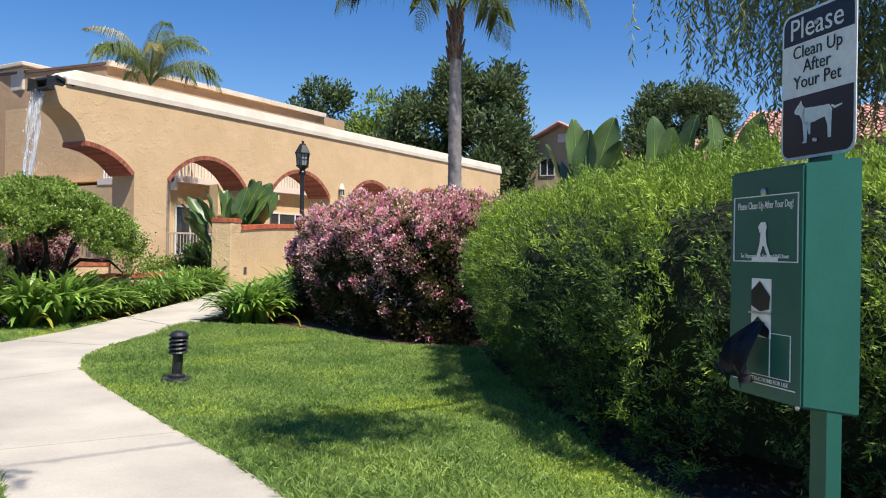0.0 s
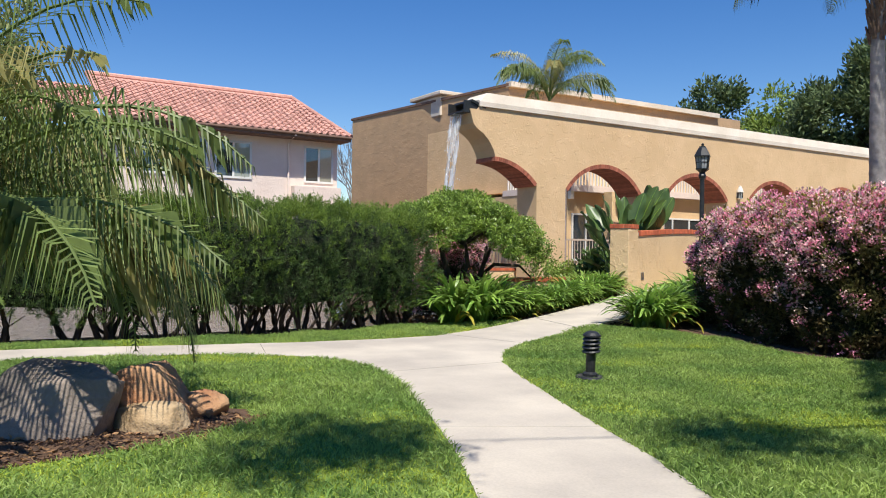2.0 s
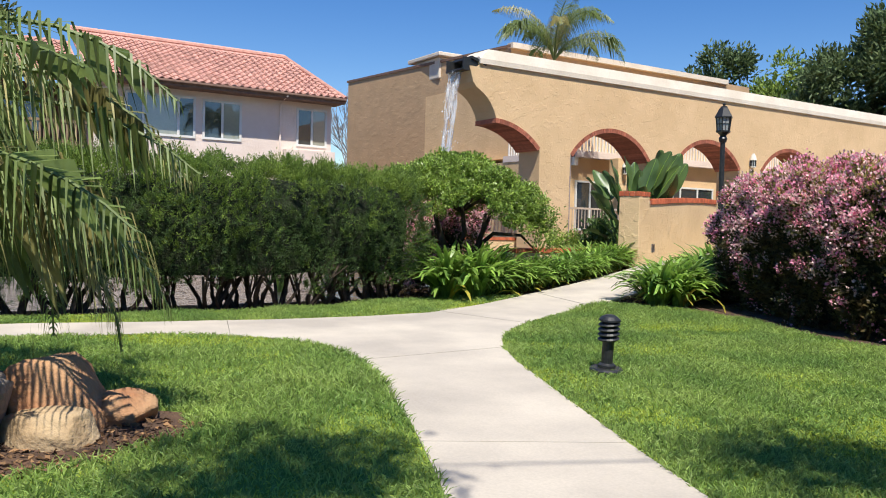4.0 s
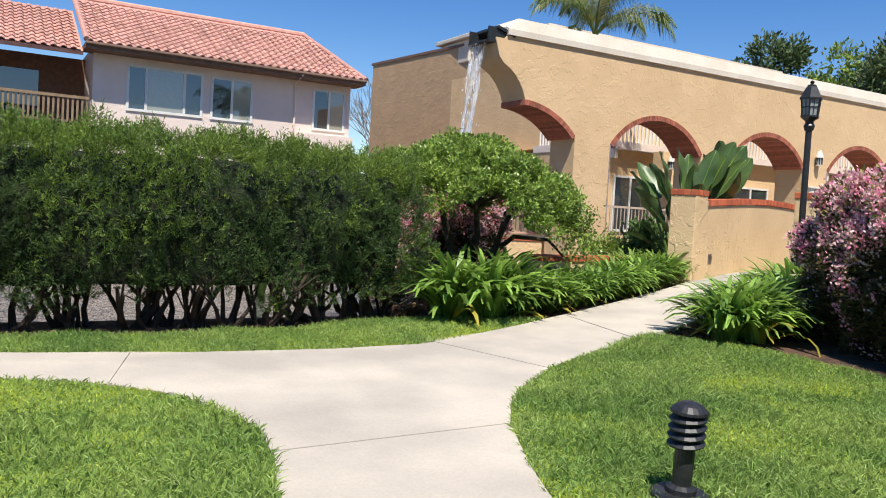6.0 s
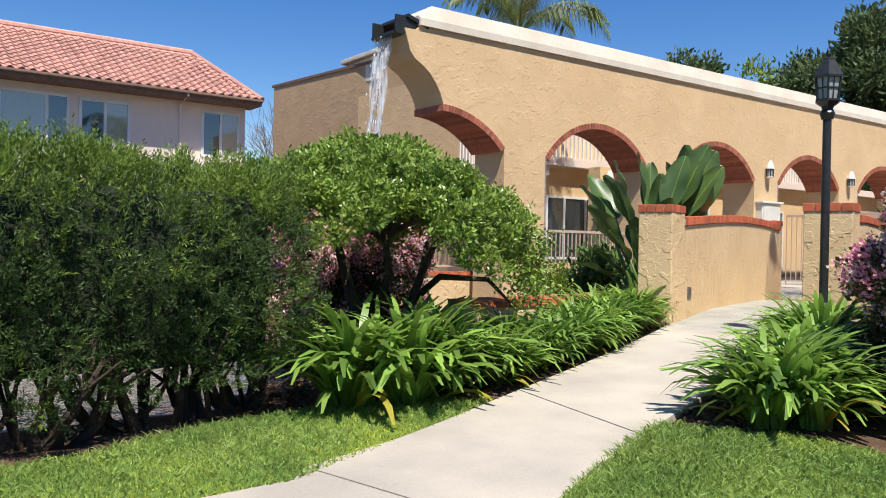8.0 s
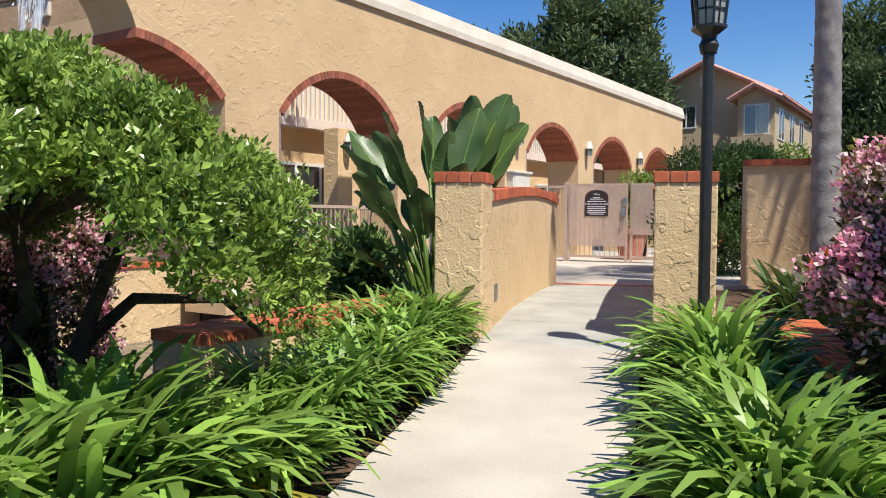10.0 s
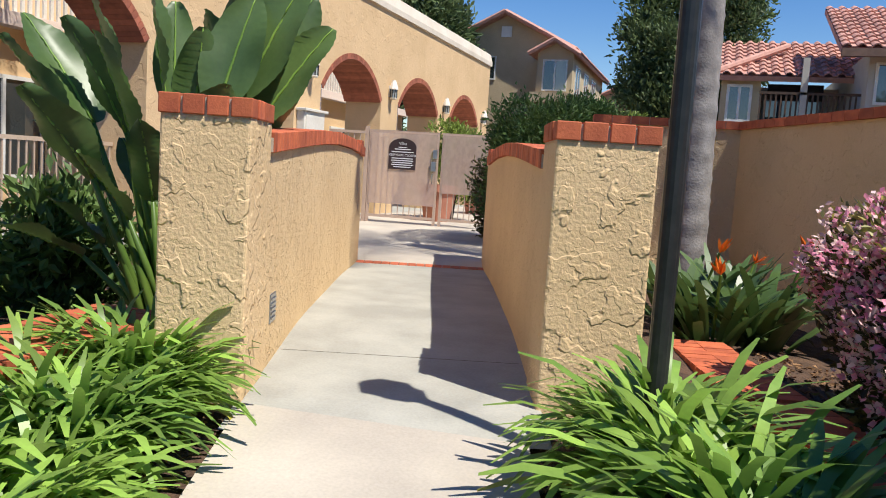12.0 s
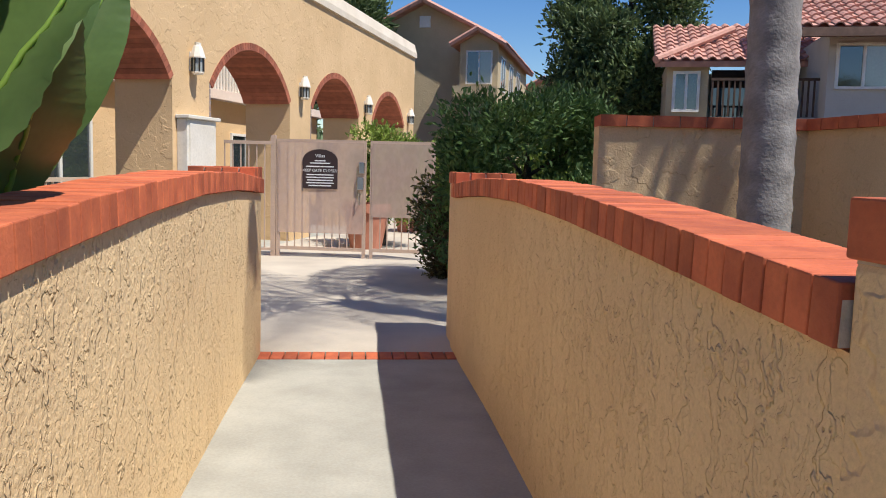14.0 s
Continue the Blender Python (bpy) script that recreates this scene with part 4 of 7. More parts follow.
def hedge_surface(spine, w, z0, h, n, rs, lumps=0.19, power=0.42, waist=0.80):
    """Random points on a rounded hedge along a plan spine, with normals; ends rounded off."""
    S = np.array(spine, float)
    seg = np.linalg.norm(np.diff(S, axis=0), axis=1)
    cum = np.concatenate([[0], np.cumsum(seg)])
    t = rs.uniform(0, cum[-1], n)
    side = rs.uniform(size=n) < 0.62
    zf = rs.uniform(-0.15, 1.0, n)
    ff = rs.uniform(-1, 1, n)
    s1 = np.sign(zf) * np.abs(zf) ** (1 / power)
    c1 = np.sqrt(np.clip(1 - s1 ** 2, 0, 1)) * np.where(rs.uniform(size=n) < 0.5, -1, 1)
    c2 = np.sign(ff) * np.abs(ff) ** (1 / power)
    th = np.where(side, np.arctan2(s1, c1), np.arctan2(np.sqrt(np.clip(1 - c2 ** 2, 0, 1)), c2))
    x, y = np.interp(t, cum, S[:, 0]), np.interp(t, cum, S[:, 1])
    e = 0.2
    dx = np.interp(t + e, cum, S[:, 0]) - np.interp(t - e, cum, S[:, 0])
    dy = np.interp(t + e, cum, S[:, 1]) - np.interp(t - e, cum, S[:, 1])
    l = np.hypot(dx, dy)
    dx, dy = dx / l, dy / l
    endd = np.minimum(t, cum[-1] - t)
    endf = np.clip(endd / w, 0, 1)
    endf = np.sqrt(np.clip(1 - (1 - endf) ** 2.6, 0.02, 1))
    c, s = np.cos(th), np.sin(th)
    off = np.sign(c) * np.abs(c) ** power * w * endf
    zz = np.sign(s) * np.abs(s) ** power
    z = z0 + (h - z0) * np.clip(zz, -0.2, 1) * (0.75 + 0.25 * endf)
    nx, ny = -dy, dx
    P = np.stack([x + nx * off, y + ny * off, z], 1)
    N = np.stack([nx * c, ny * c, np.clip(s, -0.2, 1)], 1)
    endn = (1 - np.clip(endd / w, 0, 1))[:, None] * np.where(t < cum[-1] / 2, -1, 1)[:, None]
    N = unit(N + np.stack([dx, dy, 0 * dx], 1) * endn)
    d = np.array([noise.fractal(Vector(p) * 1.7, 1.0, 2.0, 3) for p in P])
    d2 = np.array([noise.noise(Vector(p) * 5.5) for p in P])
    cell = np.array([noise.voronoi(Vector((p[0] * 3.4, p[1] * 3.4, p[2] * 2.6)))[0][0] for p in P])
    tuck = waist + (1 - waist) * np.clip((P[:, 2] - z0) / (0.55 * (h - z0)), 0, 1)
    P[:, 0] += nx * off * (tuck - 1)
    P[:, 1] += ny * off * (tuck - 1)
    P = P + N * (d * lumps * 0.8 + d2 * lumps * 0.4 + (0.42 - cell) * lumps * 1.9)[:, None]
    keep = rs.uniform(size=n) > np.clip((cell - 0.58) * 3.0, 0, 0.7)
    return P[keep], N[keep], d[keep] + 0.5 * (0.35 - cell[keep])


# solid added behind the leaves; its dark colour stands for shade in the gaps
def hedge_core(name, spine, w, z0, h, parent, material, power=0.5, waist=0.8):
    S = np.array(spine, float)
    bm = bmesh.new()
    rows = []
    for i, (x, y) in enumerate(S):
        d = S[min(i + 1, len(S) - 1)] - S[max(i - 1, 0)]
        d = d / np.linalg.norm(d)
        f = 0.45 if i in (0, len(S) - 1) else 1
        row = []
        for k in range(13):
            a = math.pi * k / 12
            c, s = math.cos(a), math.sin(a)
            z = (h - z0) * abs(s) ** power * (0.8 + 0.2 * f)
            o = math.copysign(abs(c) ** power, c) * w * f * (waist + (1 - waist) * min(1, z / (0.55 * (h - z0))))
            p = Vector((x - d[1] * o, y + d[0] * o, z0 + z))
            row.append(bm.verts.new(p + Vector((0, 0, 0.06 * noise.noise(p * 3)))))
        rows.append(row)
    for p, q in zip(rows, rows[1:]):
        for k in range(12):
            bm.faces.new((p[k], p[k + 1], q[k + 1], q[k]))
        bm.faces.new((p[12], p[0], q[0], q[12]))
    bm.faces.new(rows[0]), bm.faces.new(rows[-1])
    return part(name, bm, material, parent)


def sprays(P, N, per, length, rs, up=0.5):
    """Feathery shoots: needles set alternately along a short axis that grows outwards and upwards."""
    n = len(P)
    ax = unit(N * 0.75 + np.array([0, 0, up]) + rs.normal(scale=0.42, size=(n, 3)))
    side = unit(np.cross(ax, rs.normal(size=(n, 3))))
    t = np.tile(np.linspace(0.05, 1, per), n)[:, None]
    sg = np.tile(np.where(np.arange(per) % 2 == 0, 1.0, -1.0), n)[:, None]
    L = np.repeat(length * rs.uniform(0.6, 1.35, n), per)[:, None]
    A, S = np.repeat(ax, per, 0), np.repeat(side, per, 0)
    Q = np.repeat(P, per, 0) + A * L * t + rs.normal(scale=0.012, size=(n * per, 3))
    D = A * 0.75 + S * sg * (0.9 - 0.6 * t) + rs.normal(scale=0.2, size=(n * per, 3))
    return Q, D


def resample(line, step):
    S = np.array(line, float)
    cum = np.concatenate([[0], np.cumsum(np.linalg.norm(np.diff(S, axis=0), axis=1))])
    t = np.linspace(0, cum[-1], max(3, int(cum[-1] / step)))
    return list(zip(np.interp(t, cum, S[:, 0]), np.interp(t, cum, S[:, 1])))


def juniper_hedge(label, spine, w, z0, h, n, seed, per=19, size=0.055, leafage=(JUNIPER, JUNIPER_LIGHT), fresh=0.14, waist=0.8):
    rs = np.random.RandomState(seed)
    sp = resample(spine, 0.3)
    ob = thing("hedge", (*spine[0], 0), label, "hedge")
    hedge_core("inner_growth", sp[1:-1], w - 0.14, z0 + 0.1, h - 0.13, ob, CORE_SHADE, 0.5, waist)
    P, N, d = hedge_surface(spine, w, z0, h, n, rs, waist=waist)
    low = np.array([noise.noise(Vector((p[0] * 2.2, p[1] * 2.2, 1.0))) for p in P])
    keep = P[:, 2] > z0 + 0.3 * low - 0.05
    P, N, d = P[keep], N[keep], d[keep]
    n = len(P)
    # paler leaves gather high up and facing upwards: sunlight on the top as colour
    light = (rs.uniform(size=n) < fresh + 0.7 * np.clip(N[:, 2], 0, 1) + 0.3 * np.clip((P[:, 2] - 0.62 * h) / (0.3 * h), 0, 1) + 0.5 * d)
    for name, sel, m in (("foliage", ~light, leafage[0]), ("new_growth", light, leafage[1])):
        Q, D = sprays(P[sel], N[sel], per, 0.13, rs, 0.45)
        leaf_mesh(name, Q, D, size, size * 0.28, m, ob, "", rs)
    return ob


# pond-side hedge with bare stems, and the tall hedge across the lawn
HL = [(-10.6, -6.5), (-10.35, -2), (-10.15, 1.0), (-10.0, 3.0), (-9.95, 4.2), (-10.15, 5.4), (-10.5, 6.85)]
hl = juniper_hedge("clipped dark green juniper hedge with bare stems beside the pond", HL, 0.85, 0.32, 1.80, 30000, 11, 20, 0.038, (HEDGE_DARK, HEDGE_LIT_TIP), 0.03)
rs = random.Random(4)
for i in range(24):
    x, y = edge_at([(-10.0, -3.0), (-9.85, 1.0), (-9.65, 3.0), (-9.6, 4.2), (-9.8, 5.4), (-10.15, 6.5)], i / 23)
    x, y = x + rs.uniform(-0.12, 0.12), y + rs.uniform(-0.14, 0.14)
    bm = bmesh.new()
    for k in range(rs.randint(3, 6)):
        a = rs.uniform(0, 6.28)
        r = rs.uniform(0.2, 0.5)
        top = Vector((x + r * math.cos(a), y + r * math.sin(a), rs.uniform(0.4, 0.7)))
        base = Vector((x + 0.07 * math.cos(a), y + 0.07 * math.sin(a), -0.05))
        bow = Vector((rs.uniform(-0.1, 0.1), rs.uniform(-0.1, 0.1), rs.uniform(-0.12, 0.05)))
        p1, p2 = base.lerp(top, 0.35) + bow, base.lerp(top, 0.7) + bow * 0.8
        w = rs.uniform(0.022, 0.05)
        tube([base, p1, p2, top], [w, w * 0.75, w * 0.55, w * 0.35], 6, bm)
        for q in range(2):
            e = p2 + Vector((rs.uniform(-0.22, 0.22), rs.uniform(-0.22, 0.22), rs.uniform(0.05, 0.3)))
            tube([p1.lerp(p2, rs.uniform(0.3, 1)), e], [w * 0.4, w * 0.2], 5, bm)
    part("stem", bm, BARK, hl)
HR = [(-2.0, 9.9), (-0.9, 7.9), (0.3, 6.2), (1.5, 5.3), (3.2, 4.8), (6.0, 4.3), (8.0, 4.0)]
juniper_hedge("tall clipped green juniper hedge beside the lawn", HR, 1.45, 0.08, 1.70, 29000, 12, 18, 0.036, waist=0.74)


def flower_bush(label, spine, w, z0, h, n, seed, blooms, name="hawthorn_bush"):
    rs = np.random.RandomState(seed)
    ob = thing(name, (*spine[0], 0), label, "flowering shrub")
    hedge_core("inner_growth", resample(spine, 0.3)[1:-1], w - 0.2, z0 + 0.05, h - 0.2, ob, CORE_SHADE)
    P, N, d = hedge_surface(spine, w, z0, h, int(n * 1.35), rs, 0.2, 0.5)
    n = len(P)
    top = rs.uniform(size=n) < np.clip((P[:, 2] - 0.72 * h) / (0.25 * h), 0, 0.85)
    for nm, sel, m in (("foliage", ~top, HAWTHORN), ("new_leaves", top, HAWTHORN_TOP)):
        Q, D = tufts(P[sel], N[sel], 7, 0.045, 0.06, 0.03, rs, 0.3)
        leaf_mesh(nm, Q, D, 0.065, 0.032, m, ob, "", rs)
    want = rs.uniform(size=n) < blooms * np.clip(-0.5 + 1.8 * (P[:, 2] - z0) / (h - z0) + 1.0 * d, 0.04, 1.0)
    B, BN = P[want] + N[want] * 0.05, N[want]
    half = rs.uniform(size=len(B)) < 0.5
    for nm, sel, m in (("blossom", half, PINK), ("pale_blossom", ~half, PINKPALE)):
        Q, D = tufts(B[sel], BN[sel], 15, 0.034, 0.03, 0.02, rs, 0.2)
        leaf_mesh(nm, Q, D, 0.037, 0.03, m, ob, "", rs, 0.1)
    return ob


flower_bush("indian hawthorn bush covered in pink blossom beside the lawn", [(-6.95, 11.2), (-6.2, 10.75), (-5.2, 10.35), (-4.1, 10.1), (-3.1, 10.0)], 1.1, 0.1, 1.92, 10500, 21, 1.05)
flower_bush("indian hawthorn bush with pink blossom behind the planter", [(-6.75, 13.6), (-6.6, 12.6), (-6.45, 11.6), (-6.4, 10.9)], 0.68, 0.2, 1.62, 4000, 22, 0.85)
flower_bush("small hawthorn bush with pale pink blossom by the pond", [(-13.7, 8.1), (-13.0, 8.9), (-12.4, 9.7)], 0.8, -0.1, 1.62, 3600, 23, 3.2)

# ---- agapanthus clumps
def agapanthus(seed, size):
    rs = np.random.RandomState(seed)
    ob = thing("agapanthus", (0, 0, -50), "clump of glossy green strap-leaved agapanthus", "plant", group="agapanthus borders")
    for nm, n, m in (("leaves", 180, AGAP), ("yellow_leaves", 3, AGAP_YELLOW)):
        A = rs.uniform(0, 2 * math.pi, n)
        r = 0.15 * np.sqrt(rs.uniform(0, 1, n))
        P = np.stack([r * np.cos(A), r * np.sin(A), np.full(n, -0.02)], 1)
        L = size * rs.uniform(0.6, 1.1, n)
        lift = np.radians(rs.uniform(55, 93, n))
        if nm == "yellow_leaves":
            lift = np.radians(rs.uniform(25, 55, n))
        V, F = straps(P, A + rs.uniform(-0.5, 0.5, n), L, 0.053 * rs.uniform(0.75, 1.2, n), lift, np.radians(rs.uniform(78, 150, n)), rs)
        me = soup(nm, V + np.array([0, 0, -50]), F, m, ob, smooth=True)
    return ob


protos = [agapanthus(31 + k, s) for k, s in enumerate((0.92, 0.84, 0.76, 0.88))]
rr = random.Random(8)
spots = []
spots += [(-9.6, 7.1, 1.15), (-9.4, 7.5, 1.2), (-9.8, 7.5, 1.2), (-9.6, 7.95, 1.1), (-9.95, 7.9, 1.1)]
for k in range(13):
    x, y = edge_at([(-9.38, 8.35), (-9.6, 9.2), (-9.85, 10.1), (-10.12, 10.9), (-10.28, 11.45)], k / 12)
    for s in range(2):
        spots.append((x - 0.1 - s * 0.3 + rr.uniform(-0.06, 0.06), y + rr.uniform(-0.12, 0.12), rr.uniform(0.64, 0.78)))
for k in range(10):
    x, y = edge_at([(-7.55, 9.5), (-7.75, 10.0), (-8.0, 10.6), (-8.25, 11.2), (-8.42, 11.62)], k / 9)
    for s in range(1):
        spots.append((x + 0.25 + s * 0.33 + rr.uniform(-0.06, 0.06), y + s * 0.1 + rr.uniform(-0.1, 0.1), rr.uniform(0.75, 0.95)))
spots += [(-7.25, 9.1, 0.95), (-7.05, 9.35, 0.95), (-7.3, 9.6, 0.9)]
for i, (x, y, s) in enumerate(spots):
    m = pose(x, y, ground_z(x, y), 0, 0, rr.uniform(0, 360)) @ Matrix.Scale(s, 4)
    src = protos[i % 4]
    c = copy_thing(src, m)
    c.scale = (s, s, s)
for p in protos:
    for o in (*p.children_recursive, p):
        bpy.data.objects.remove(o)

# ---- lawn grass
def grass(outline, n, seed, label, x0, x1, y0, y1, tall=0.06):
    rs = np.random.RandomState(seed)
    P = np.stack([rs.uniform(x0, x1, n * 3), rs.uniform(y0, y1, n * 3)], 1)
    P = P[inside(P, outline) & ~inside(P, BED)][:n]
    patch = np.array([noise.fractal(Vector((x * 0.8, y * 0.8, seed)), 1.0, 2.0, 3) for x, y in P])
    z = np.maximum(0.008, np.array([ground_z(x, y) for x, y in P]) + 0.026)
    P3 = np.concatenate([P, z[:, None]], 1)
    clov = patch + rs.normal(scale=0.22, size=len(P)) > 0.28
    ob = thing("grass", (P[0][0], P[0][1], 0), label, "grass", kind="stuff")
    for nm, sel, m, h in (("blades", ~clov, GRASS, tall), ("yellow_blades", clov, CLOVER, tall * 0.6)):
        k = int(sel.sum())
        D = np.concatenate([rs.normal(scale=0.45, size=(k, 2)), np.ones((k, 1))], 1)
        hh = h * (0.75 + 0.9 * np.clip(patch[sel] * -1 + 0.2, 0, 1))
        q = P3[sel]
        D = unit(D)
        S = unit(np.cross(D, unit(rs.normal(size=(k, 3)))))
        w = 0.0036 * rs.uniform(0.7, 1.3, k)[:, None]
        l = (hh * rs.uniform(0.6, 1.4, k))[:, None]
        tip = q + D * l + np.concatenate([D[:, :2] * l * 0.5, -0.15 * l], 1)
        V = np.stack([q - S * w, q + S * w, q + D * l * 0.6 + S * w * 0.8, tip, q + D * l * 0.6 - S * w * 0.8], 1)
        F = (np.arange(k)[:, None] * 5 + np.array([0, 1, 2, 3, 4])[None, :])
        soup(nm, V, F, m, ob)


grass(LAWN_A, 160000, 41, "fresh green lawn grass with paler clover patches", -8.2, 3.3, 1.5, 9.5)
grass(LAWN_B, 115000, 42, "green lawn grass beside the path", -7.8, 1.0, -1.5, 3.6)
grass(LAWN_C, 34000, 43, "uneven strip of grass along the path", -10.2, -7.9, -1.2, 8.2)

# ---- mulch and fallen leaves on the bare earth beside the paths
def litter(outline, n, seed, label, least=-1.0):
    rs = np.random.RandomState(seed)
    O2 = np.array(outline)
    P = np.stack([rs.uniform(O2[:, 0].min(), O2[:, 0].max(), n * 4), rs.uniform(O2[:, 1].min(), O2[:, 1].max(), n * 4)], 1)
    P = P[inside(P, outline)][:n]
    z = np.array([ground_z(x, y) for x, y in P]) + 0.012
    z = np.maximum(z, least)
    ob = thing("mulch", (*P[0], z[0]), label, "mulch", kind="stuff")
    D = np.concatenate([rs.normal(size=(len(P), 2)), rs.normal(scale=0.25, size=(len(P), 1))], 1)
    h = len(P) // 2
    Q = np.concatenate([P, z[:, None]], 1)
    leaf_mesh("bark_chips", Q[:h], D[:h], 0.045, 0.02, CHIPS, ob, "", rs)
    leaf_mesh("dry_leaves", Q[h:], D[h:], 0.05, 0.025, DRYLEAF, ob, "", rs)


CHIPS = leaf_mat("bark_chip", (0.13, 0.07, 0.04), (0.08, 0.045, 0.03), 0.9, 0.5, 0.0)
DRYLEAF = leaf_mat("dry_leaf", (0.30, 0.17, 0.08), (0.20, 0.11, 0.05), 0.8, 0.4, 0.1)
litter([(-8.6, 7.0), (-9.1, 7.9), (-9.55, 9.1), (-9.9, 10.4), (-10.15, 11.6), (-11.2, 11.6), (-10.9, 9), (-10.9, 6.9), (-9.7, 6.4)], 5200, 51, "brown bark mulch and dry leaves under the agapanthus")
litter([(-7.0, 8.6), (-7.7, 8.4), (-8.7, 11.7), (-7.5, 11.7), (-7.2, 9.2)], 2600, 52, "brown mulch and dry leaves beside the path")
litter([(-7.7, 14.5), (-7.0, 11.0), (-5.6, 11.5), (-6.3, 14.5)], 1800, 53, "dry leaves in the planter bed")
litter([(-4.9, -0.6), (-4.6, 1.2), (-3.75, 1.85), (-3.3, 1.2), (-3.2, -0.9)], 2600, 54, "dark bark mulch round the boulders", 0.028)
litter([(-0.3, 4.9), (0.3, 4.15), (1.2, 3.5), (3.0, 2.9), (3.0, 4), (0.5, 5.2), (-1.7, 8.2), (-2.6, 8.1)], 2600, 55, "dark mulch along the hedge's foot")

# ---- umbrella-shaped shrub tree
def umbrella_tree():
    rs = np.random.RandomState(61)
    t = thing("shrub_tree", (-10.3, 8.3, 0), "small spreading tree with glossy green leaves and bare trunks", "tree")
    bm = bmesh.new()
    tube([(-10.3, 8.10, -0.1), (-10.33, 8.08, 0.55), (-10.45, 8.0, 0.95), (-10.6, 7.9, 1.5)], [0.085, 0.07, 0.055, 0.03], 9, bm)
    tube([(-10.33, 8.08, 0.55), (-10.2, 8.3, 1.0), (-10.15, 8.2, 1.5)], [0.06, 0.045, 0.025], 8, bm)
    part("trunk", bm, BARK, t, smooth=True)
    bm = bmesh.new()
    tube([(-10.32, 8.55, -0.1), (-10.33, 8.57, 0.6), (-10.25, 8.68, 1.0), (-10.2, 8.9, 1.5)], [0.07, 0.055, 0.04, 0.02], 9, bm)
    tube([(-10.33, 8.57, 0.72), (-10.15, 8.85, 1.02), (-9.9, 9.25, 1.0), (-9.8, 9.45, 0.78)], [0.045, 0.035, 0.025, 0.012], 8, bm)
    tube([(-10.25, 8.68, 1.0), (-10.6, 9.0, 1.35)], [0.035, 0.02], 7, bm)
    part("trunk", bm, BARK, t, smooth=True)
    # crown: leafy clumps over a lopsided dome that hangs lower on the path side
    C = []
    for k in range(330):
        A, r = rs.uniform(0, 2 * math.pi), math.sqrt(rs.uniform(0, 1))
        x, y = -10.4 + 1.36 * r * math.cos(A), 8.4 + 1.36 * r * math.sin(A)
        lean = 0.11 * (-(x + 10.4) - (y - 8.4))
        z = 1.48 + 0.74 * math.sqrt(max(0.0, 1 - r ** 2.4)) + lean + 0.10 * noise.noise(Vector((x, y, 3)) * 2.1)
        C.append((x, y, z - rs.uniform(0, 0.40 if r > 0.35 else 0.15), rs.uniform(0.09, 0.18)))
    C = np.array(C)
    i = rs.randint(0, len(C), 8200)
    N = unit(rs.normal(size=(len(i), 3)) + np.array([0, 0, 0.35]))
    P = C[i, :3] + N * (C[i, 3] * rs.uniform(0.6, 1.05, len(i)))[:, None] * np.array([1, 1, 0.75])
    Q, D = tufts(P, N, 9, 0.025, 0.05, 0.03, rs, 0.3)
    leaf_mesh("crown", Q, D, 0.05, 0.03, SHRUB, t, "", rs)
    drop = np.stack([-9.62 + rs.normal(scale=0.1, size=110), 9.5 + rs.normal(scale=0.15, size=110), rs.uniform(0.8, 1.45, 110)], 1)
    Q, D = tufts(drop, np.tile([0.5, 0.5, 0.0], (110, 1)), 11, 0.045, 0.06, 0.03, rs, 0.1)
    leaf_mesh("hanging_branch", Q, D, 0.05, 0.03, SHRUB, t, "", rs)
    for k in range(10):
        A = rs.uniform(0, 6.28)
        p0 = Vector((-10.4, 8.35, 1.38))
        p1 = Vector((-10.3 + math.cos(A) * 1.1, 8.5 + math.sin(A) * 1.1, 1.7))
        part("branch", tube([p0, p0.lerp(p1, 0.5) + Vector((0, 0, 0.08)), p1], [0.03, 0.02, 0.008], 5), BARK, t)
    t.location += Vector((-0.25, -0.34, -0.03))


umbrella_tree()

# ---- giant bird of paradise: paddle leaves on long stalks
def paddle(base, tip, width, roll, bm_stalk, V, F, rs):
    base, tip = Vector(base), Vector(tip)
    d = tip - base
    mid = base + d * 0.52 + Vector((0, 0, 0.12 * d.length))
    tube([base, base.lerp(mid, 0.5) + Vector((0, 0, 0.03)), mid], [0.035, 0.025, 0.014], 6, bm_stalk)
    axis = (tip - mid)
    side = axis.cross(Vector((0, 0, 1)))
    side = (side if side.length > 0.05 else Vector((1, 0, 0))).normalized()
    side = Matrix.Rotation(roll, 3, axis.normalized()) @ side
    nrm = side.cross(axis).normalized()
    rows = []
    n = 30
    for k in range(n + 1):
        t = k / n
        w = width * (math.sin(math.pi * min(1, t * 0.93 + 0.05)) ** 0.6) * (1 - 0.25 * t)
        c = mid + axis * t - Vector((0, 0, 0.12 * axis.length * t * t)) 
        wav = 0.02 * math.sin(t * 11 + roll * 5)
        c = c + nrm * (0.004 if k % 2 else -0.004)
        rows.append((c - side * w + nrm * (0.35 * w + wav), c - side * w * 0.5 + nrm * 0.12 * w, c, c + side * w * 0.5 + nrm * 0.12 * w, c + side * w + nrm * (0.35 * w - wav)))
    tube([r[2] + nrm * 0.004 for r in rows[::3]], [0.011 * (1 - 0.7 * k / 10) for k in range(11)], 5, bm_stalk)
    b = len(V)
    for r in rows:
        V.extend([tuple(p) for p in r])
    for k in range(n):
        for s in range(4):
            a = b + k * 5 + s
            F.append((a, a + 1, a + 6, a + 5))


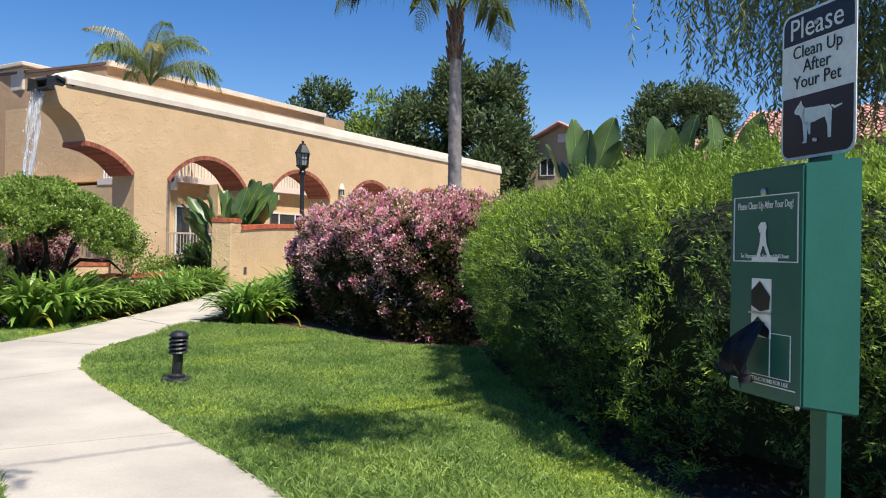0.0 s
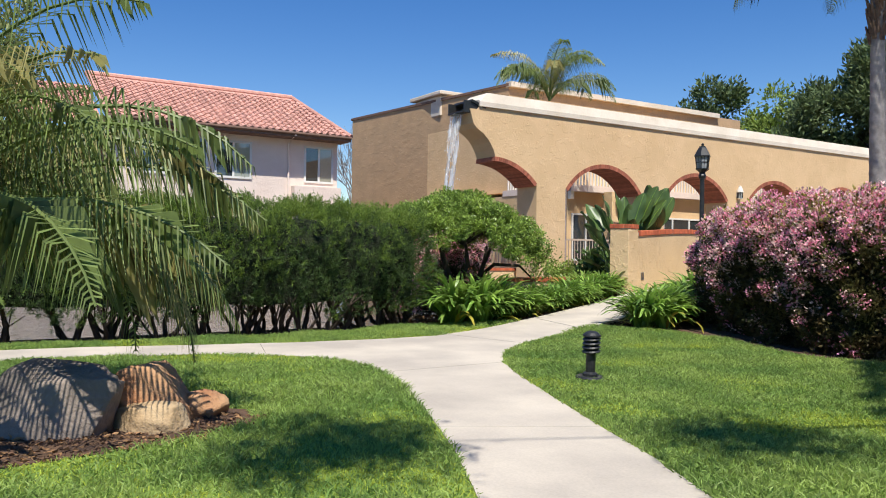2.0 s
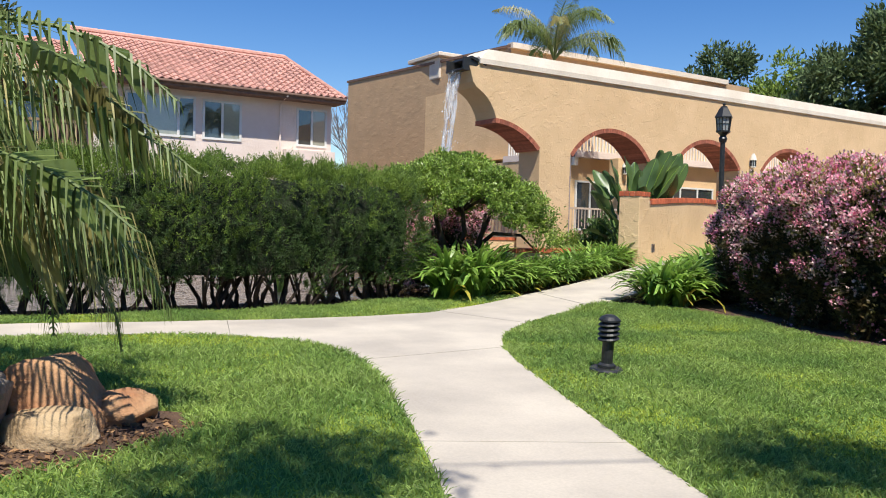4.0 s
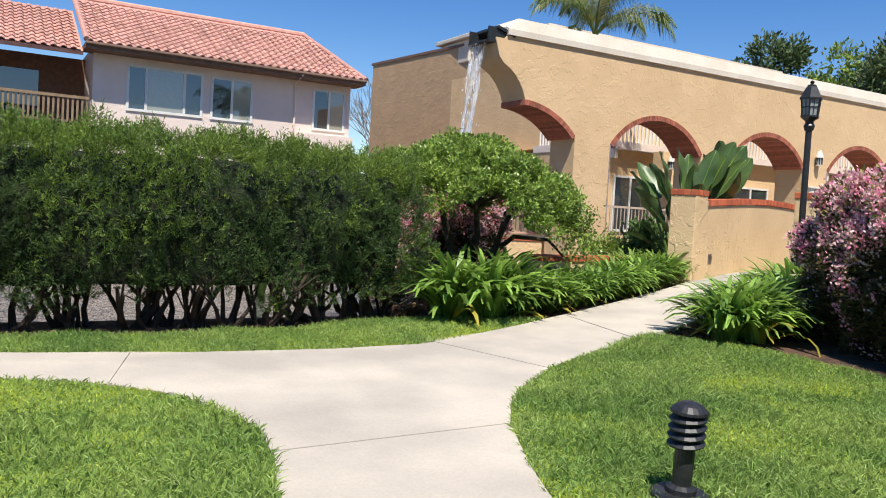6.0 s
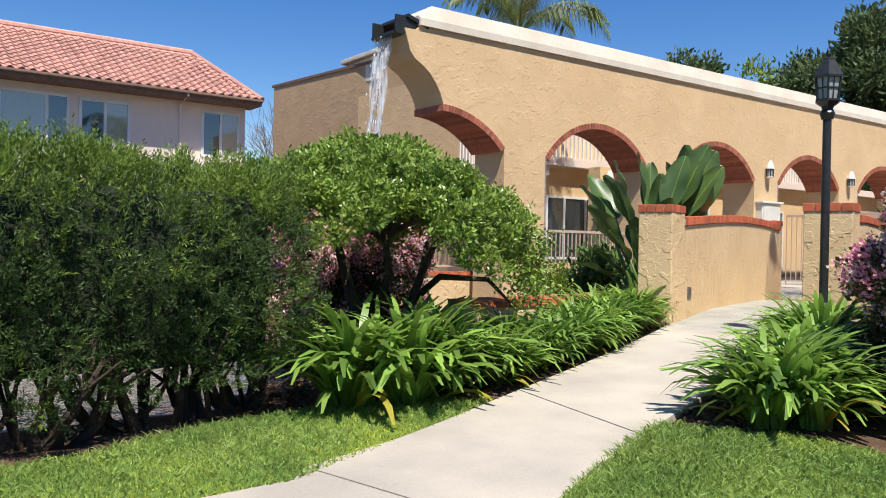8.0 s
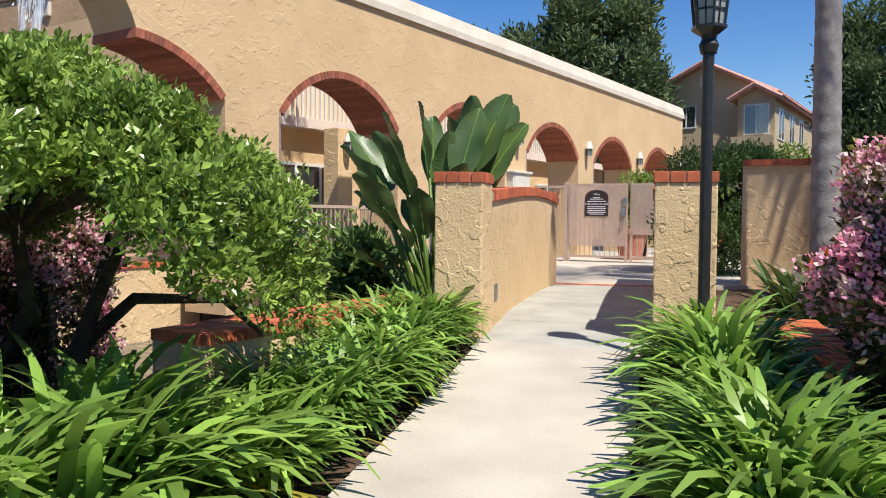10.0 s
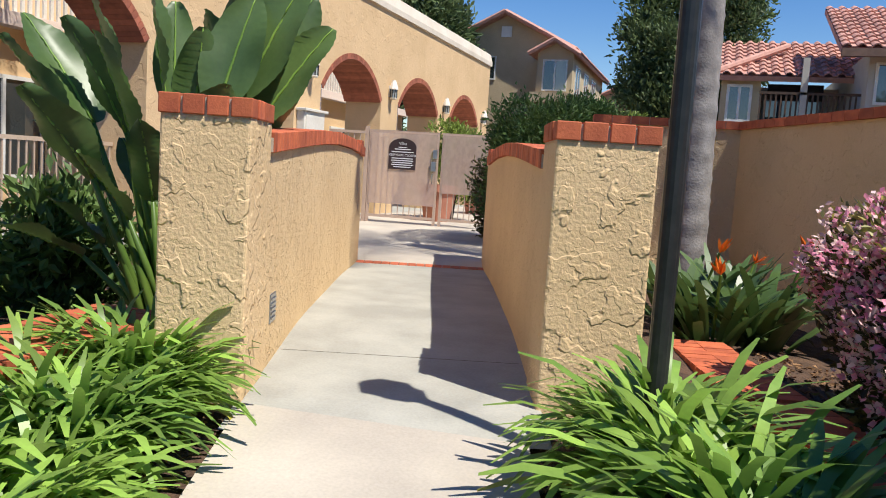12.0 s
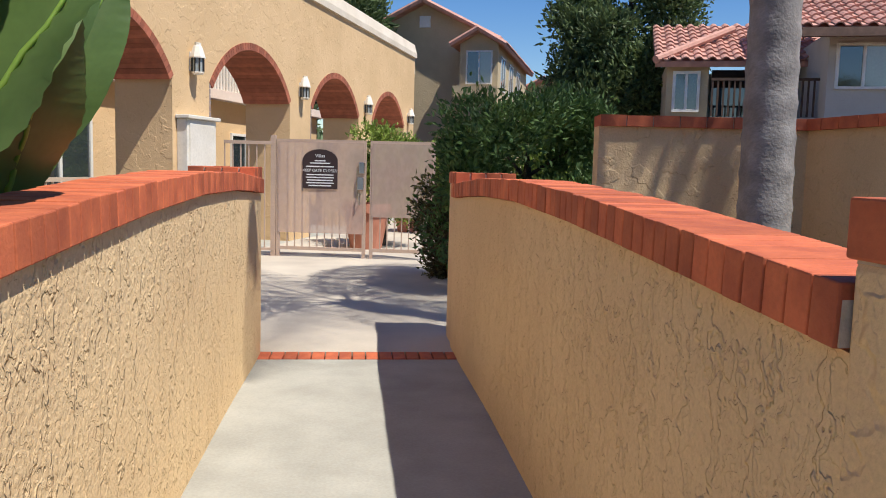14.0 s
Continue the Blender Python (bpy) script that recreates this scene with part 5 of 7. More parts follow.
def paradise_plant(x, y, z, leaves, seed, label, spread=1.0, name="bird_of_paradise"):
    rs = np.random.RandomState(seed)
    ob = thing(name, (x, y, z), label, "plant")
    for k, (dx, dy, dz, w) in enumerate(leaves):
        bm, V, F = bmesh.new(), [], []
        paddle((x + 0.08 * rs.normal(), y + 0.08 * rs.normal(), z), (x + dx * spread, y + dy * spread, z + dz), w * 1.05, (1.2 + rs.uniform(-0.6, 0.5) if dx > 0 and dy > 0 else rs.uniform(-0.8, 0.8)), bm, V, F, rs)
        part("stalk", bm, AGAP, ob, smooth=True)
        soup("leaf", np.array(V), np.array(F), BIGLEAF, ob, smooth=True)


BL = [(-0.75, -0.6, 1.95, 0.13), (-0.55, -0.35, 2.1, 0.15), (-0.25, -0.45, 2.0, 0.17), (-0.2, 0.2, 2.3, 0.15), (0.15, 0.0, 2.1, 0.16), (0.35, 0.25, 2.35, 0.19), (0.6, 0.4, 2.5, 0.22), (0.75, 0.5, 2.2, 0.21), (0.5, 0.7, 2.45, 0.2), (0.4, -0.1, 1.75, 0.19), (-0.7, -0.3, 1.0, 0.15), (-0.85, -0.55, 0.85, 0.13), (-0.3, -0.5, 1.3, 0.14), (0.2, 0.4, 1.6, 0.15), (-0.5, 0.1, 1.4, 0.14), (0.0, -0.35, 1.5, 0.15), (-0.95, -0.25, 2.15, 0.17), (-0.7, 0.0, 2.35, 0.18), (-0.5, -0.7, 1.65, 0.17), (-0.1, -0.2, 2.4, 0.18), (-1.0, -0.1, 1.5, 0.16)]
paradise_plant(-11.15, 12.55, 0.3, BL, 71, "giant bird of paradise with broad dark paddle leaves")
paradise_plant(-11.45, 13.5, 0.35, [(0.1, 0.2, 2.2, 0.2), (0.35, 0.35, 2.5, 0.22), (0.5, 0.0, 2.1, 0.2), (-0.2, 0.3, 2.3, 0.18), (0.3, 0.6, 2.3, 0.2), (-0.5, 0.1, 2.0, 0.2), (0.0, -0.3, 2.3, 0.19), (0.7, -0.2, 2.0, 0.2), (0.2, -0.1, 2.55, 0.2)], 72, "giant bird of paradise with broad dark paddle leaves")
for k, (x, y, s) in enumerate(((-3.0, 12.3, 1.25), (-1.75, 12.6, 1.2), (-0.9, 12.9, 1.3))):
    paradise_plant(x, y, 0.3, [(-0.5, 0, 2.85, 0.22), (-0.2, 0.2, 3.3, 0.24), (0.1, 0, 3.05, 0.24), (0.4, 0.1, 3.25, 0.26), (0.6, -0.2, 2.8, 0.22), (-0.4, 0.3, 2.6, 0.22)], 73 + k, "giant bird of paradise standing behind the hedge", s)
paradise_plant(-14.2, 6.2, -0.3, [(-0.4, -0.3, 1.9, 0.09), (0.1, 0.2, 2.1, 0.09), (0.4, 0.3, 1.95, 0.1), (-0.1, 0.5, 1.8, 0.08)], 78, "paddle-leaved plant in the pond behind the hedge", 1.2)


def crane_flowers(x, y, z, seed):
    rs = np.random.RandomState(seed)
    ob = thing("crane_flower", (x, y, z), "orange bird-of-paradise flowers over grey-green leaves", "plant", group="crane flowers")
    n = 60
    A = rs.uniform(0, 6.28, n)
    P = np.stack([x + 0.1 * np.cos(A), y + 0.1 * np.sin(A), np.full(n, z)], 1)
    V, F = straps(P, A, rs.uniform(0.6, 1.0, n), rs.uniform(0.06, 0.1, n), np.radians(rs.uniform(50, 85, n)), np.radians(rs.uniform(30, 80, n)), rs)
    soup("leaves", V, F, BIGLEAF, ob, smooth=True)
    for k in range(1):
        a = rs.uniform(0, 6.28)
        t = Vector((x + 0.28 * math.cos(a), y + 0.28 * math.sin(a), z + rs.uniform(0.7, 0.95)))
        part("flower_stalk", tube([(x, y, z), t], 0.012, 6), AGAP, ob)
        Q = np.tile(np.array(t), (9, 1))
        D = rs.normal(scale=0.4, size=(9, 3)) + np.array([0.4 * math.cos(a), 0.4 * math.sin(a), 0.9])
        leaf_mesh("flower", Q, D, 0.13, 0.03, ORANGE, ob, "orange petals", rs)


for k, (x, y) in enumerate(((-8.2, 15.3), (-7.85, 15.6), (-7.6, 15.0), (-7.95, 14.75))):
    crane_flowers(x, y, 0.2, 81 + k)

# ---- palms
def frond(root, az, lift, length, droop, leaflet, rs, V, F, bm, n=46, hang=0.5):
    pts = []
    p = Vector(root)
    segs = 12
    for k in range(segs + 1):
        pts.append(p.copy())
        a = lift - droop * (k / segs) ** 1.3
        p = p + Vector((math.cos(az) * math.cos(a), math.sin(az) * math.cos(a), math.sin(a))) * (length / segs)
    tube(pts, [0.022 * (1 - 0.85 * k / segs) + 0.003 for k in range(segs + 1)], 5, bm)
    for k in range(n):
        t = 0.12 + 0.88 * (k + 0.5) / n
        i = min(int(t * segs), segs - 1)
        c = pts[i].lerp(pts[i + 1], t * segs - i)
        d = (pts[i + 1] - pts[i]).normalized()
        s = d.cross(Vector((0, 0, 1))).normalized()
        for sg in (-1, 1):
            l = leaflet * math.sin(math.pi * min(1, 0.18 + t * 0.78)) * rs.uniform(0.85, 1.15)
            out = (s * sg * 0.85 + d * 0.55 + Vector((0, 0, rs.uniform(-0.1, 0.35)))).normalized()
            m = c + out * l * 0.5
            e = c + out * l * 0.85 + Vector((0, 0, -hang * l))
            w = d * (0.005 + 0.011 * leaflet * leaflet)
            b = len(V)
            V.extend([tuple(c - w * 0.5), tuple(c + w * 0.5), tuple(m + w), tuple(e), tuple(m - w)])
            F.append((b, b + 1, b + 2, b + 3, b + 4))


def palm(x, y, z0, h, r0, fronds, length, seed, label, leaflet=0.6, boot=True, hang=0.5, dry=0.15, dirs=None, tilt=(0, 0), lifts=(20, 75), droops=(60, 120), blades=84):
    rs = random.Random(seed)
    ob = thing("palm_tree", (x, y, z0), label, "palm tree")
    top = Vector((x + tilt[0], y + tilt[1], h))
    if r0:
        prof, n = [], int((h - z0) / 0.06)
        bm = bmesh.new()
        pts, rad = [], []
        for k in range(n + 1):
            t = k / n
            pts.append(Vector((x, y, z0)).lerp(top, t))
            rad.append(r0 * (1 - 0.3 * t) * (1.05 if k % 4 == 0 else 0.985 + 0.008 * (k % 4)))
        tube(pts, rad, 16, bm)
        part("trunk", bm, PALMBARK, ob, smooth=True)
    if boot:
        bm = bmesh.new()
        for k in range(40):
            a, t = rs.uniform(0, 6.28), rs.uniform(0, 1)
            c = Vector((top.x + math.cos(a) * r0 * 0.6, top.y + math.sin(a) * r0 * 0.6, h - 1.05 + 1.1 * t))
            e = c + Vector((math.cos(a) * 0.12, math.sin(a) * 0.12, 0.4))
            tube([c, e], [0.07, 0.02], 5, bm)
        part("leaf_boot", bm, PALMBOOT, ob, "brown old leaf bases")
    for k in range(fronds):
        az = dirs[k] if dirs else 2 * math.pi * (k + rs.uniform(-0.3, 0.3)) / fronds * 2.4
        lift = radians(rs.uniform(*lifts))
        V, F, bm = [], [], bmesh.new()
        frond(top + Vector((0, 0, 0.1)), az, lift, length * rs.uniform(0.85, 1.1), radians(rs.uniform(*droops)), leaflet, rs, V, F, bm, blades, hang)
        fr = part("frond", bm, PALMLEAF, ob)
        me = bpy.data.meshes.new("leaf_blade")
        me.from_pydata(V, [], F)
        link_mesh("leaf_blade", me, PALMDRY if rs.random() < dry else PALMLEAF, fr)
    return ob


palm(-8.22, 17.35, 0.2, 7.0, 0.195, 13, 4.3, 91, "tall queen palm with ringed grey trunk and drooping fronds", 0.85, True, 0.95, 0.1, None, (-0.06, 0), (48, 78), (120, 150))
palm(-17.2, 15.4, 0.4, 5.75, 0.13, 15, 2.6, 92, "young palm rising behind the arcade wall", 0.55, False, 0.8, 0.35, None, (0, 0), (48, 88), (90, 150))
palm(-4.6, -0.38, 0.0, 1.05, 0.16, 30, 2.5, 93, "low feather palm with yellowing fronds over the lawn", 0.56, False, 0.85, 0.6, [radians(-10 + 165 * ((k * 0.618) % 1)) for k in range(30)], (0, 0), (20, 82), (70, 128), 50)


# ---- broadleaf and conifer trees further off
def crown_tree(x, y, z0, h, r, seed, label, material, n=900, leaf=0.3, trunk=0.25, cone=0.0, name="tree", per=9, low=0.25, k=26):
    rs = np.random.RandomState(seed)
    ob = thing(name, (x, y, z0), label, "tree")
    bm = bmesh.new()
    tube([(x, y, z0), (x + 0.1, y, z0 + (h - z0) * 0.45), (x, y + 0.1, z0 + (h - z0) * 0.8)], [trunk, trunk * 0.7, trunk * 0.25], 8, bm)
    for j in range(7):
        a = rs.uniform(0, 6.28)
        zz = z0 + (h - z0) * rs.uniform(0.3, 0.6)
        tube([(x, y, zz), (x + math.cos(a) * r * 0.6, y + math.sin(a) * r * 0.6, zz + (h - z0) * 0.2)], [trunk * 0.4, trunk * 0.1], 6, bm)
    part("trunk", bm, BARK, ob)
    cz = z0 + (h - z0) * rs.uniform(low, 0.93, k)
    f = (cz - z0) / (h - z0)
    cr = r * np.where(cone > 0, 1.15 - cone * f, np.sqrt(np.clip(1 - ((f - 0.55) / 0.5) ** 2, 0.12, 1)))
    ca = rs.uniform(0, 6.28, k)
    C = np.stack([x + np.cos(ca) * cr * 0.62, y + np.sin(ca) * cr * 0.62, cz], 1)
    R = r * rs.uniform(0.28, 0.5, k) * (1 - 0.35 * f)
    i = rs.randint(0, k, n)
    N = unit(rs.normal(size=(n, 3)))
    P = C[i] + N * (R[i] * rs.uniform(0.75, 1.08, n))[:, None] * np.array([1, 1, 0.85])
    Q, D = tufts(P, N, per, leaf * 0.7, leaf, leaf, rs, 0.4)
    leaf_mesh("crown", Q, D, leaf, leaf * 0.42, material, ob, "", rs)
    return ob


crown_tree(-23.7, 47.5, 0, 14.2, 4.0, 101, "dense dark green conifer behind the arcade", FARLEAF, 2600, 0.42, 0.35, 0.55)
crown_tree(-28.5, 46, 0, 13.0, 3.2, 102, "dense dark green tree behind the clubhouse", FARLEAF, 1700, 0.4, 0.3, 0.4)
crown_tree(-34.0, 50, 0, 14.2, 3.0, 103, "bright green tree behind the clubhouse", FARLEAF2, 1100, 0.4, 0.3)
crown_tree(-38.5, 48, 0, 14.6, 3.2, 104, "dark green tree behind the clubhouse", FARLEAF, 1500, 0.4, 0.3, 0.3)
crown_tree(-43.0, 49, 0, 14.3, 2.6, 105, "dark green tree behind the clubhouse", FARLEAF, 1200, 0.4, 0.3, 0.3)
crown_tree(-47.5, 50, 0, 13.4, 1.6, 106, "slender dark tree behind the clubhouse", FARLEAF, 600, 0.35, 0.25, 0.3)
crown_tree(-9.1, 43, 0, 10.4, 3.3, 107, "leafy dark green tree beyond the courtyard", FARLEAF, 6000, 0.26, 0.3, 0.0, "tree", 9, 0.08, 70)
crown_tree(-24.5, 0.2, 0, 9.0, 2.2, 108, "tall drooping tree behind the pond", WILLOW, 1400, 0.22, 0.25)
crown_tree(-10.3, 20.3, 0.45, 2.72, 1.15, 109, "dense dark green shrub beside the gate", JUNIPER, 2300, 0.09, 0.06, 0.0, "shrub", 9, 0.05)
crown_tree(-11.35, 21.2, 0.45, 2.2, 0.45, 110, "red-tinged shrub beside the gate", HAWTHORN, 700, 0.08, 0.05, 0.0, "shrub", 9, 0.05)
crown_tree(-13.2, 24.6, 0.5, 2.45, 0.75, 111, "bright green shrub in the courtyard", FARLEAF2, 900, 0.09, 0.05, 0.0, "shrub", 9, 0.3)
crown_tree(-12.6, 27.8, 0.5, 2.5, 0.8, 112, "bright green shrub in the courtyard", FARLEAF2, 900, 0.09, 0.05, 0.0, "shrub", 9, 0.3)
crown_tree(-11.0, 34, 0.4, 4.0, 1.3, 113, "yellow-green climbing shrub beside the house", FARLEAF2, 900, 0.16, 0.08, 0.0, "shrub", 9, 0.1)
crown_tree(-12.6, 13.1, 0.2, 1.15, 0.55, 115, "dark green fern-like shrub at the arch's foot", JUNIPER, 420, 0.14, 0.04, 0.0, "shrub", 7, 0.1)
crown_tree(-12.6, 12.0, 0.1, 0.95, 0.4, 116, "glossy green shrub below the tree", SHRUB, 420, 0.08, 0.04, 0.0, "shrub", 7, 0.1)


def overhang():
    """Leafy limbs of the pepper tree over the path, which shade the lawn, and its hanging strands."""
    rs = np.random.RandomState(121)
    ob = thing("pepper_tree", (2.3, 9.6, 0), "pepper tree with long hanging strands of leaves", "tree")
    bm = bmesh.new()
    tube([(2.3, 9.6, -0.1), (2.2, 9.4, 2.5), (2.0, 8.8, 5.0), (1.6, 8.2, 6.6)], [0.3, 0.24, 0.2, 0.1], 10, bm)
    tube([(2.0, 8.8, 5.0), (2.9, 6.5, 7.0), (2.1, 3.2, 7.35), (1.6, 1.9, 7.3), (0.9, 0.5, 7.15)], [0.12, 0.06, 0.025, 0.01, 0.006], 7, bm)
    tube([(2.0, 8.8, 5.0), (0.8, 9.2, 6.0), (-0.2, 8.8, 6.2)], [0.13, 0.08, 0.03], 8, bm)
    tube([(1.6, 8.2, 6.6), (3.2, 7.4, 7.0)], [0.1, 0.04], 8, bm)
    part("trunk", bm, BARK, ob)
    P = []
    for cx, cy, cz, r, n in ((2.0, 2.75, 7.2, 0.7, 130), (0.9, 0.4, 7.1, 0.85, 200), (1.5, 9.0, 3.2, 0.8, 90), (1.5, 8.6, 6.6, 2.2, 500), (3.4, 6.5, 7.0, 1.6, 300)):
        N = unit(rs.normal(size=(n, 3)))
        P.append(np.array([cx, cy, cz]) + N * (r * rs.uniform(0.2, 1.05, n))[:, None] * np.array([1, 1, 0.45]))
    P = np.concatenate(P)
    Q, D = tufts(P, unit(rs.normal(size=P.shape)), 8, 0.12, 0.15, 0.05, rs, -0.3)
    leaf_mesh("crown", Q, D, 0.16, 0.05, WILLOW, ob, "", rs)
    S = []
    for k in range(560):
        x0, y0 = -0.6 + 3.2 * rs.uniform() ** 0.7, rs.uniform(7.0, 9.6)
        z1 = rs.uniform(5.0, 6.4)
        z0 = rs.uniform(2.2, 3.5) if x0 > 0.35 else rs.uniform(2.7, 4.4)
        n = int((z1 - z0) / 0.035)
        t = np.linspace(0, 1, n)
        S.append(np.stack([x0 + 0.15 * np.sin(t * 3 + k) * t, y0 + 0.12 * np.cos(t * 2 + k) * t, z1 + (z0 - z1) * t], 1))
    S = np.concatenate(S)
    D = np.concatenate([rs.normal(scale=0.55, size=(len(S), 2)), np.full((len(S), 1), -0.8)], 1)
    leaf_mesh("hanging_branch", S, D, 0.10, 0.02, WILLOW, ob, "", rs)


overhang()

# ---------------------------------------------------------------- garden things
def bollard():
    x, y = -3.998, 5.01
    b = thing("bollard_light", (x, y, 0), "black louvred path light on a round concrete foot", "garden light")
    m = Matrix.Translation((x, y, 0)) @ pose(0, 0, 0, 0, 3, 0)
    part("foot", lathe([(0.10, -0.05), (0.135, 0.0), (0.135, 0.05), (0.12, 0.062)], m, 20), BLACKPLASTIC, b, smooth=False)
    part("collar", lathe([(0.07, 0.06), (0.07, 0.085), (0.05, 0.1)], m, 16), BLACKPLASTIC, b)
    part("post", lathe([(0.045, 0.08), (0.045, 0.30)], m, 16), BLACKPLASTIC, b)
    part("core", lathe([(0.038, 0.30), (0.038, 0.43)], m, 12), LAMPGLASS, b)
    for k in range(4):
        z = 0.285 + 0.038 * k
        part("louvre", lathe([(0.04, z + 0.030), (0.082, z), (0.086, z + 0.008), (0.05, z + 0.042)], m @ Matrix.Translation((0, 0, z)) @ Matrix.Rotation(0.12, 4, "X") @ Matrix.Translation((0, 0, -z)), 20), BLACKPLASTIC, b)
    part("cap", lathe([(0.086, 0.432), (0.084, 0.445), (0.06, 0.468), (0.035, 0.48), (0.0, 0.484)], m, 20), BLACKPLASTIC, b)


bollard()


def lamp_post():
    x, y = -8.205, 11.56
    z0 = ground_z(x, y)
    p = thing("lamp_post", (x, y, z0), "black lantern on a slim black garden lamp post", "lamp post")
    m = Matrix.Translation((x, y, 0))
    part("pole", lathe([(0.06, z0 - 0.1), (0.06, z0 + 0.25), (0.042, z0 + 0.3), (0.040, 2.62)], m, 16), BLACK, p, smooth=False)
    part("neck", lathe([(0.055, 2.60), (0.07, 2.66), (0.05, 2.70), (0.06, 2.735)], m, 12), BLACK, p)
    part("base_tray", lathe([(0.07, 2.73), (0.125, 2.77), (0.125, 2.79)], m, 6), BLACK, p)
    part("glass", lathe([(0.095, 2.79), (0.118, 3.0)], m, 6), LAMPGLASS, p, "grey lantern glass")
    for k in range(6):
        a = 2 * math.pi * k / 6
        part("bar", tube([(x + 0.105 * math.cos(a), y + 0.105 * math.sin(a), 2.785), (x + 0.128 * math.cos(a), y + 0.128 * math.sin(a), 3.005)], 0.010, 5), BLACK, p)
        b = a + math.pi / 6
        part("bar", tube([(x + 0.087 * math.cos(b), y + 0.087 * math.sin(b), 2.785), (x + 0.106 * math.cos(b), y + 0.106 * math.sin(b), 3.005)], 0.006, 4), BLACK, p)
    part("mid_bar", lathe([(0.110, 2.892), (0.116, 2.892), (0.116, 2.905), (0.110, 2.905)], m, 6), BLACK, p)
    part("roof", lathe([(0.15, 3.0), (0.15, 3.02), (0.075, 3.16), (0.06, 3.175), (0.06, 3.19)], m, 6), BLACK, p)
    part("finial", lathe([(0.05, 3.19), (0.02, 3.205), (0.028, 3.235), (0.0, 3.255)], m, 10), BLACK, p)


lamp_post()


def pet_station():
    cx, cy = 1.395, 2.66
    M = pose(cx, cy, 0, 0, 0, -5 - 40)      # local -y is the front
    s = thing("pet_waste_station", M, "dark green metal pet-waste station on a square post", "pet station")
    part("post", boxed((-0.035, 0.02, -0.1), (0.035, 0.075, 1.95), M, 0.004), GREENMETAL, s)
    W, D, z0, z1 = 0.165, 0.17, 0.80, 1.492
    bm = bmesh.new()
    pts = [(-D, z0 + 0.012), (-D, z1 - 0.02), (0.02, z1 + 0.005), (0.02, z0 - 0.02)]
    vs = [[bm.verts.new(M @ Vector((sx * W, yy, zz))) for yy, zz in pts] for sx in (-1, 1)]
    bm.faces.new(vs[0]), bm.faces.new(vs[1][::-1])
    for k in range(4):
        j = (k + 1) % 4
        bm.faces.new((vs[0][k], vs[0][j], vs[1][j], vs[1][k]))
    bmesh.ops.bevel(bm, geom=list(bm.edges), offset=0.006, segments=2, affect="EDGES")
    box_ob = part("dispenser", bm, GREENMETAL, s)
    F = -D - 0.001

    UP = 0.035

    def on(x, z, off=0.0):
        return M @ pose(x, F - 0.001 - off, z + UP, 90, 0, 0)

    for lo, hi in (((-0.145, 1.358), (0.145, 1.361)), ((-0.145, 1.168), (0.145, 1.171)), ((-0.145, 1.171), (-0.142, 1.358)), ((0.142, 1.171), (0.145, 1.358)),
                   ((-0.05, 0.965), (0.12, 0.967)), ((-0.05, 0.84), (0.12, 0.842)), ((0.03, 0.842), (0.032, 0.965)), ((0.118, 0.842), (0.12, 0.965)), ((-0.14, 0.815), (0.14, 0.818))):
        part("printed_line", boxed((lo[0], F - 0.0015, lo[1] + UP), (hi[0], F + 0.001, hi[1] + UP), M), SIGNWHITE, box_ob)
    lettering("Please Clean Up After Your Dog!", 0.0225, on(0, 1.332), SIGNWHITE, box_ob).scale = (0.82, 1.35, 1)
    lettering("To Dispense Bag Grab and Pull Down", 0.0165, on(0, 1.185), SIGNWHITE, box_ob).scale = (0.86, 1.1, 1)
    lettering("INSTRUCTIONS FOR USE", 0.0165, on(0.02, 0.828), SIGNWHITE, box_ob)
    part("printed_mark", boxed((-0.055, F - 0.0015, 1.205), (0.06, F + 0.001, 1.218), M), SIGNWHITE, box_ob)
    # printed emblem: a sitting dog, as a plain pale shape
    def blob(points, owner, material, off=0.0018, base=F):
        bm = bmesh.new()
        vs = [bm.verts.new(M @ Vector((x, base - off, z))) for x, z in points]
        f = bm.faces.new(vs)
        bmesh.ops.triangulate(bm, faces=[f])
        return part("emblem", bm, material, owner)

    for piece in ([(-0.02, 1.300), (-0.026, 1.318), (-0.014, 1.33), (0.008, 1.33), (0.014, 1.316), (0.008, 1.30)], [(-0.014, 1.302), (-0.02, 1.262), (0.014, 1.262), (0.008, 1.302)],
                  [(-0.02, 1.265), (-0.034, 1.226), (-0.02, 1.226), (-0.004, 1.262)], [(0.014, 1.265), (0.034, 1.226), (0.02, 1.226), (0.0, 1.262)]):
        blob([(x, z - 0.012) for x, z in piece], box_ob, SIGNWHITE)
    # slot with liner and bag
    part("slot_liner", boxed((-0.052, F - 0.002, 0.985), (0.035, F + 0.002, 1.155), M, 0.0), SIGNWHITE, box_ob, "white slot liner")
    blob([(-0.05, 1.075), (-0.05, 1.12), (-0.012, 1.148), (0.035, 1.105), (0.03, 1.068), (-0.01, 1.06)], box_ob, SIGNBLACK, 0.004)
    blob([(-0.05, 1.0), (-0.05, 1.02), (-0.02, 1.045), (0.033, 1.01), (0.03, 0.985)], box_ob, SIGNBLACK, 0.004)
    part("slot_bar", boxed((-0.062, F - 0.006, 1.052), (0.036, F - 0.002, 1.058), M), STEEL, box_ob)
    bm = bmesh.new()
    rows = []
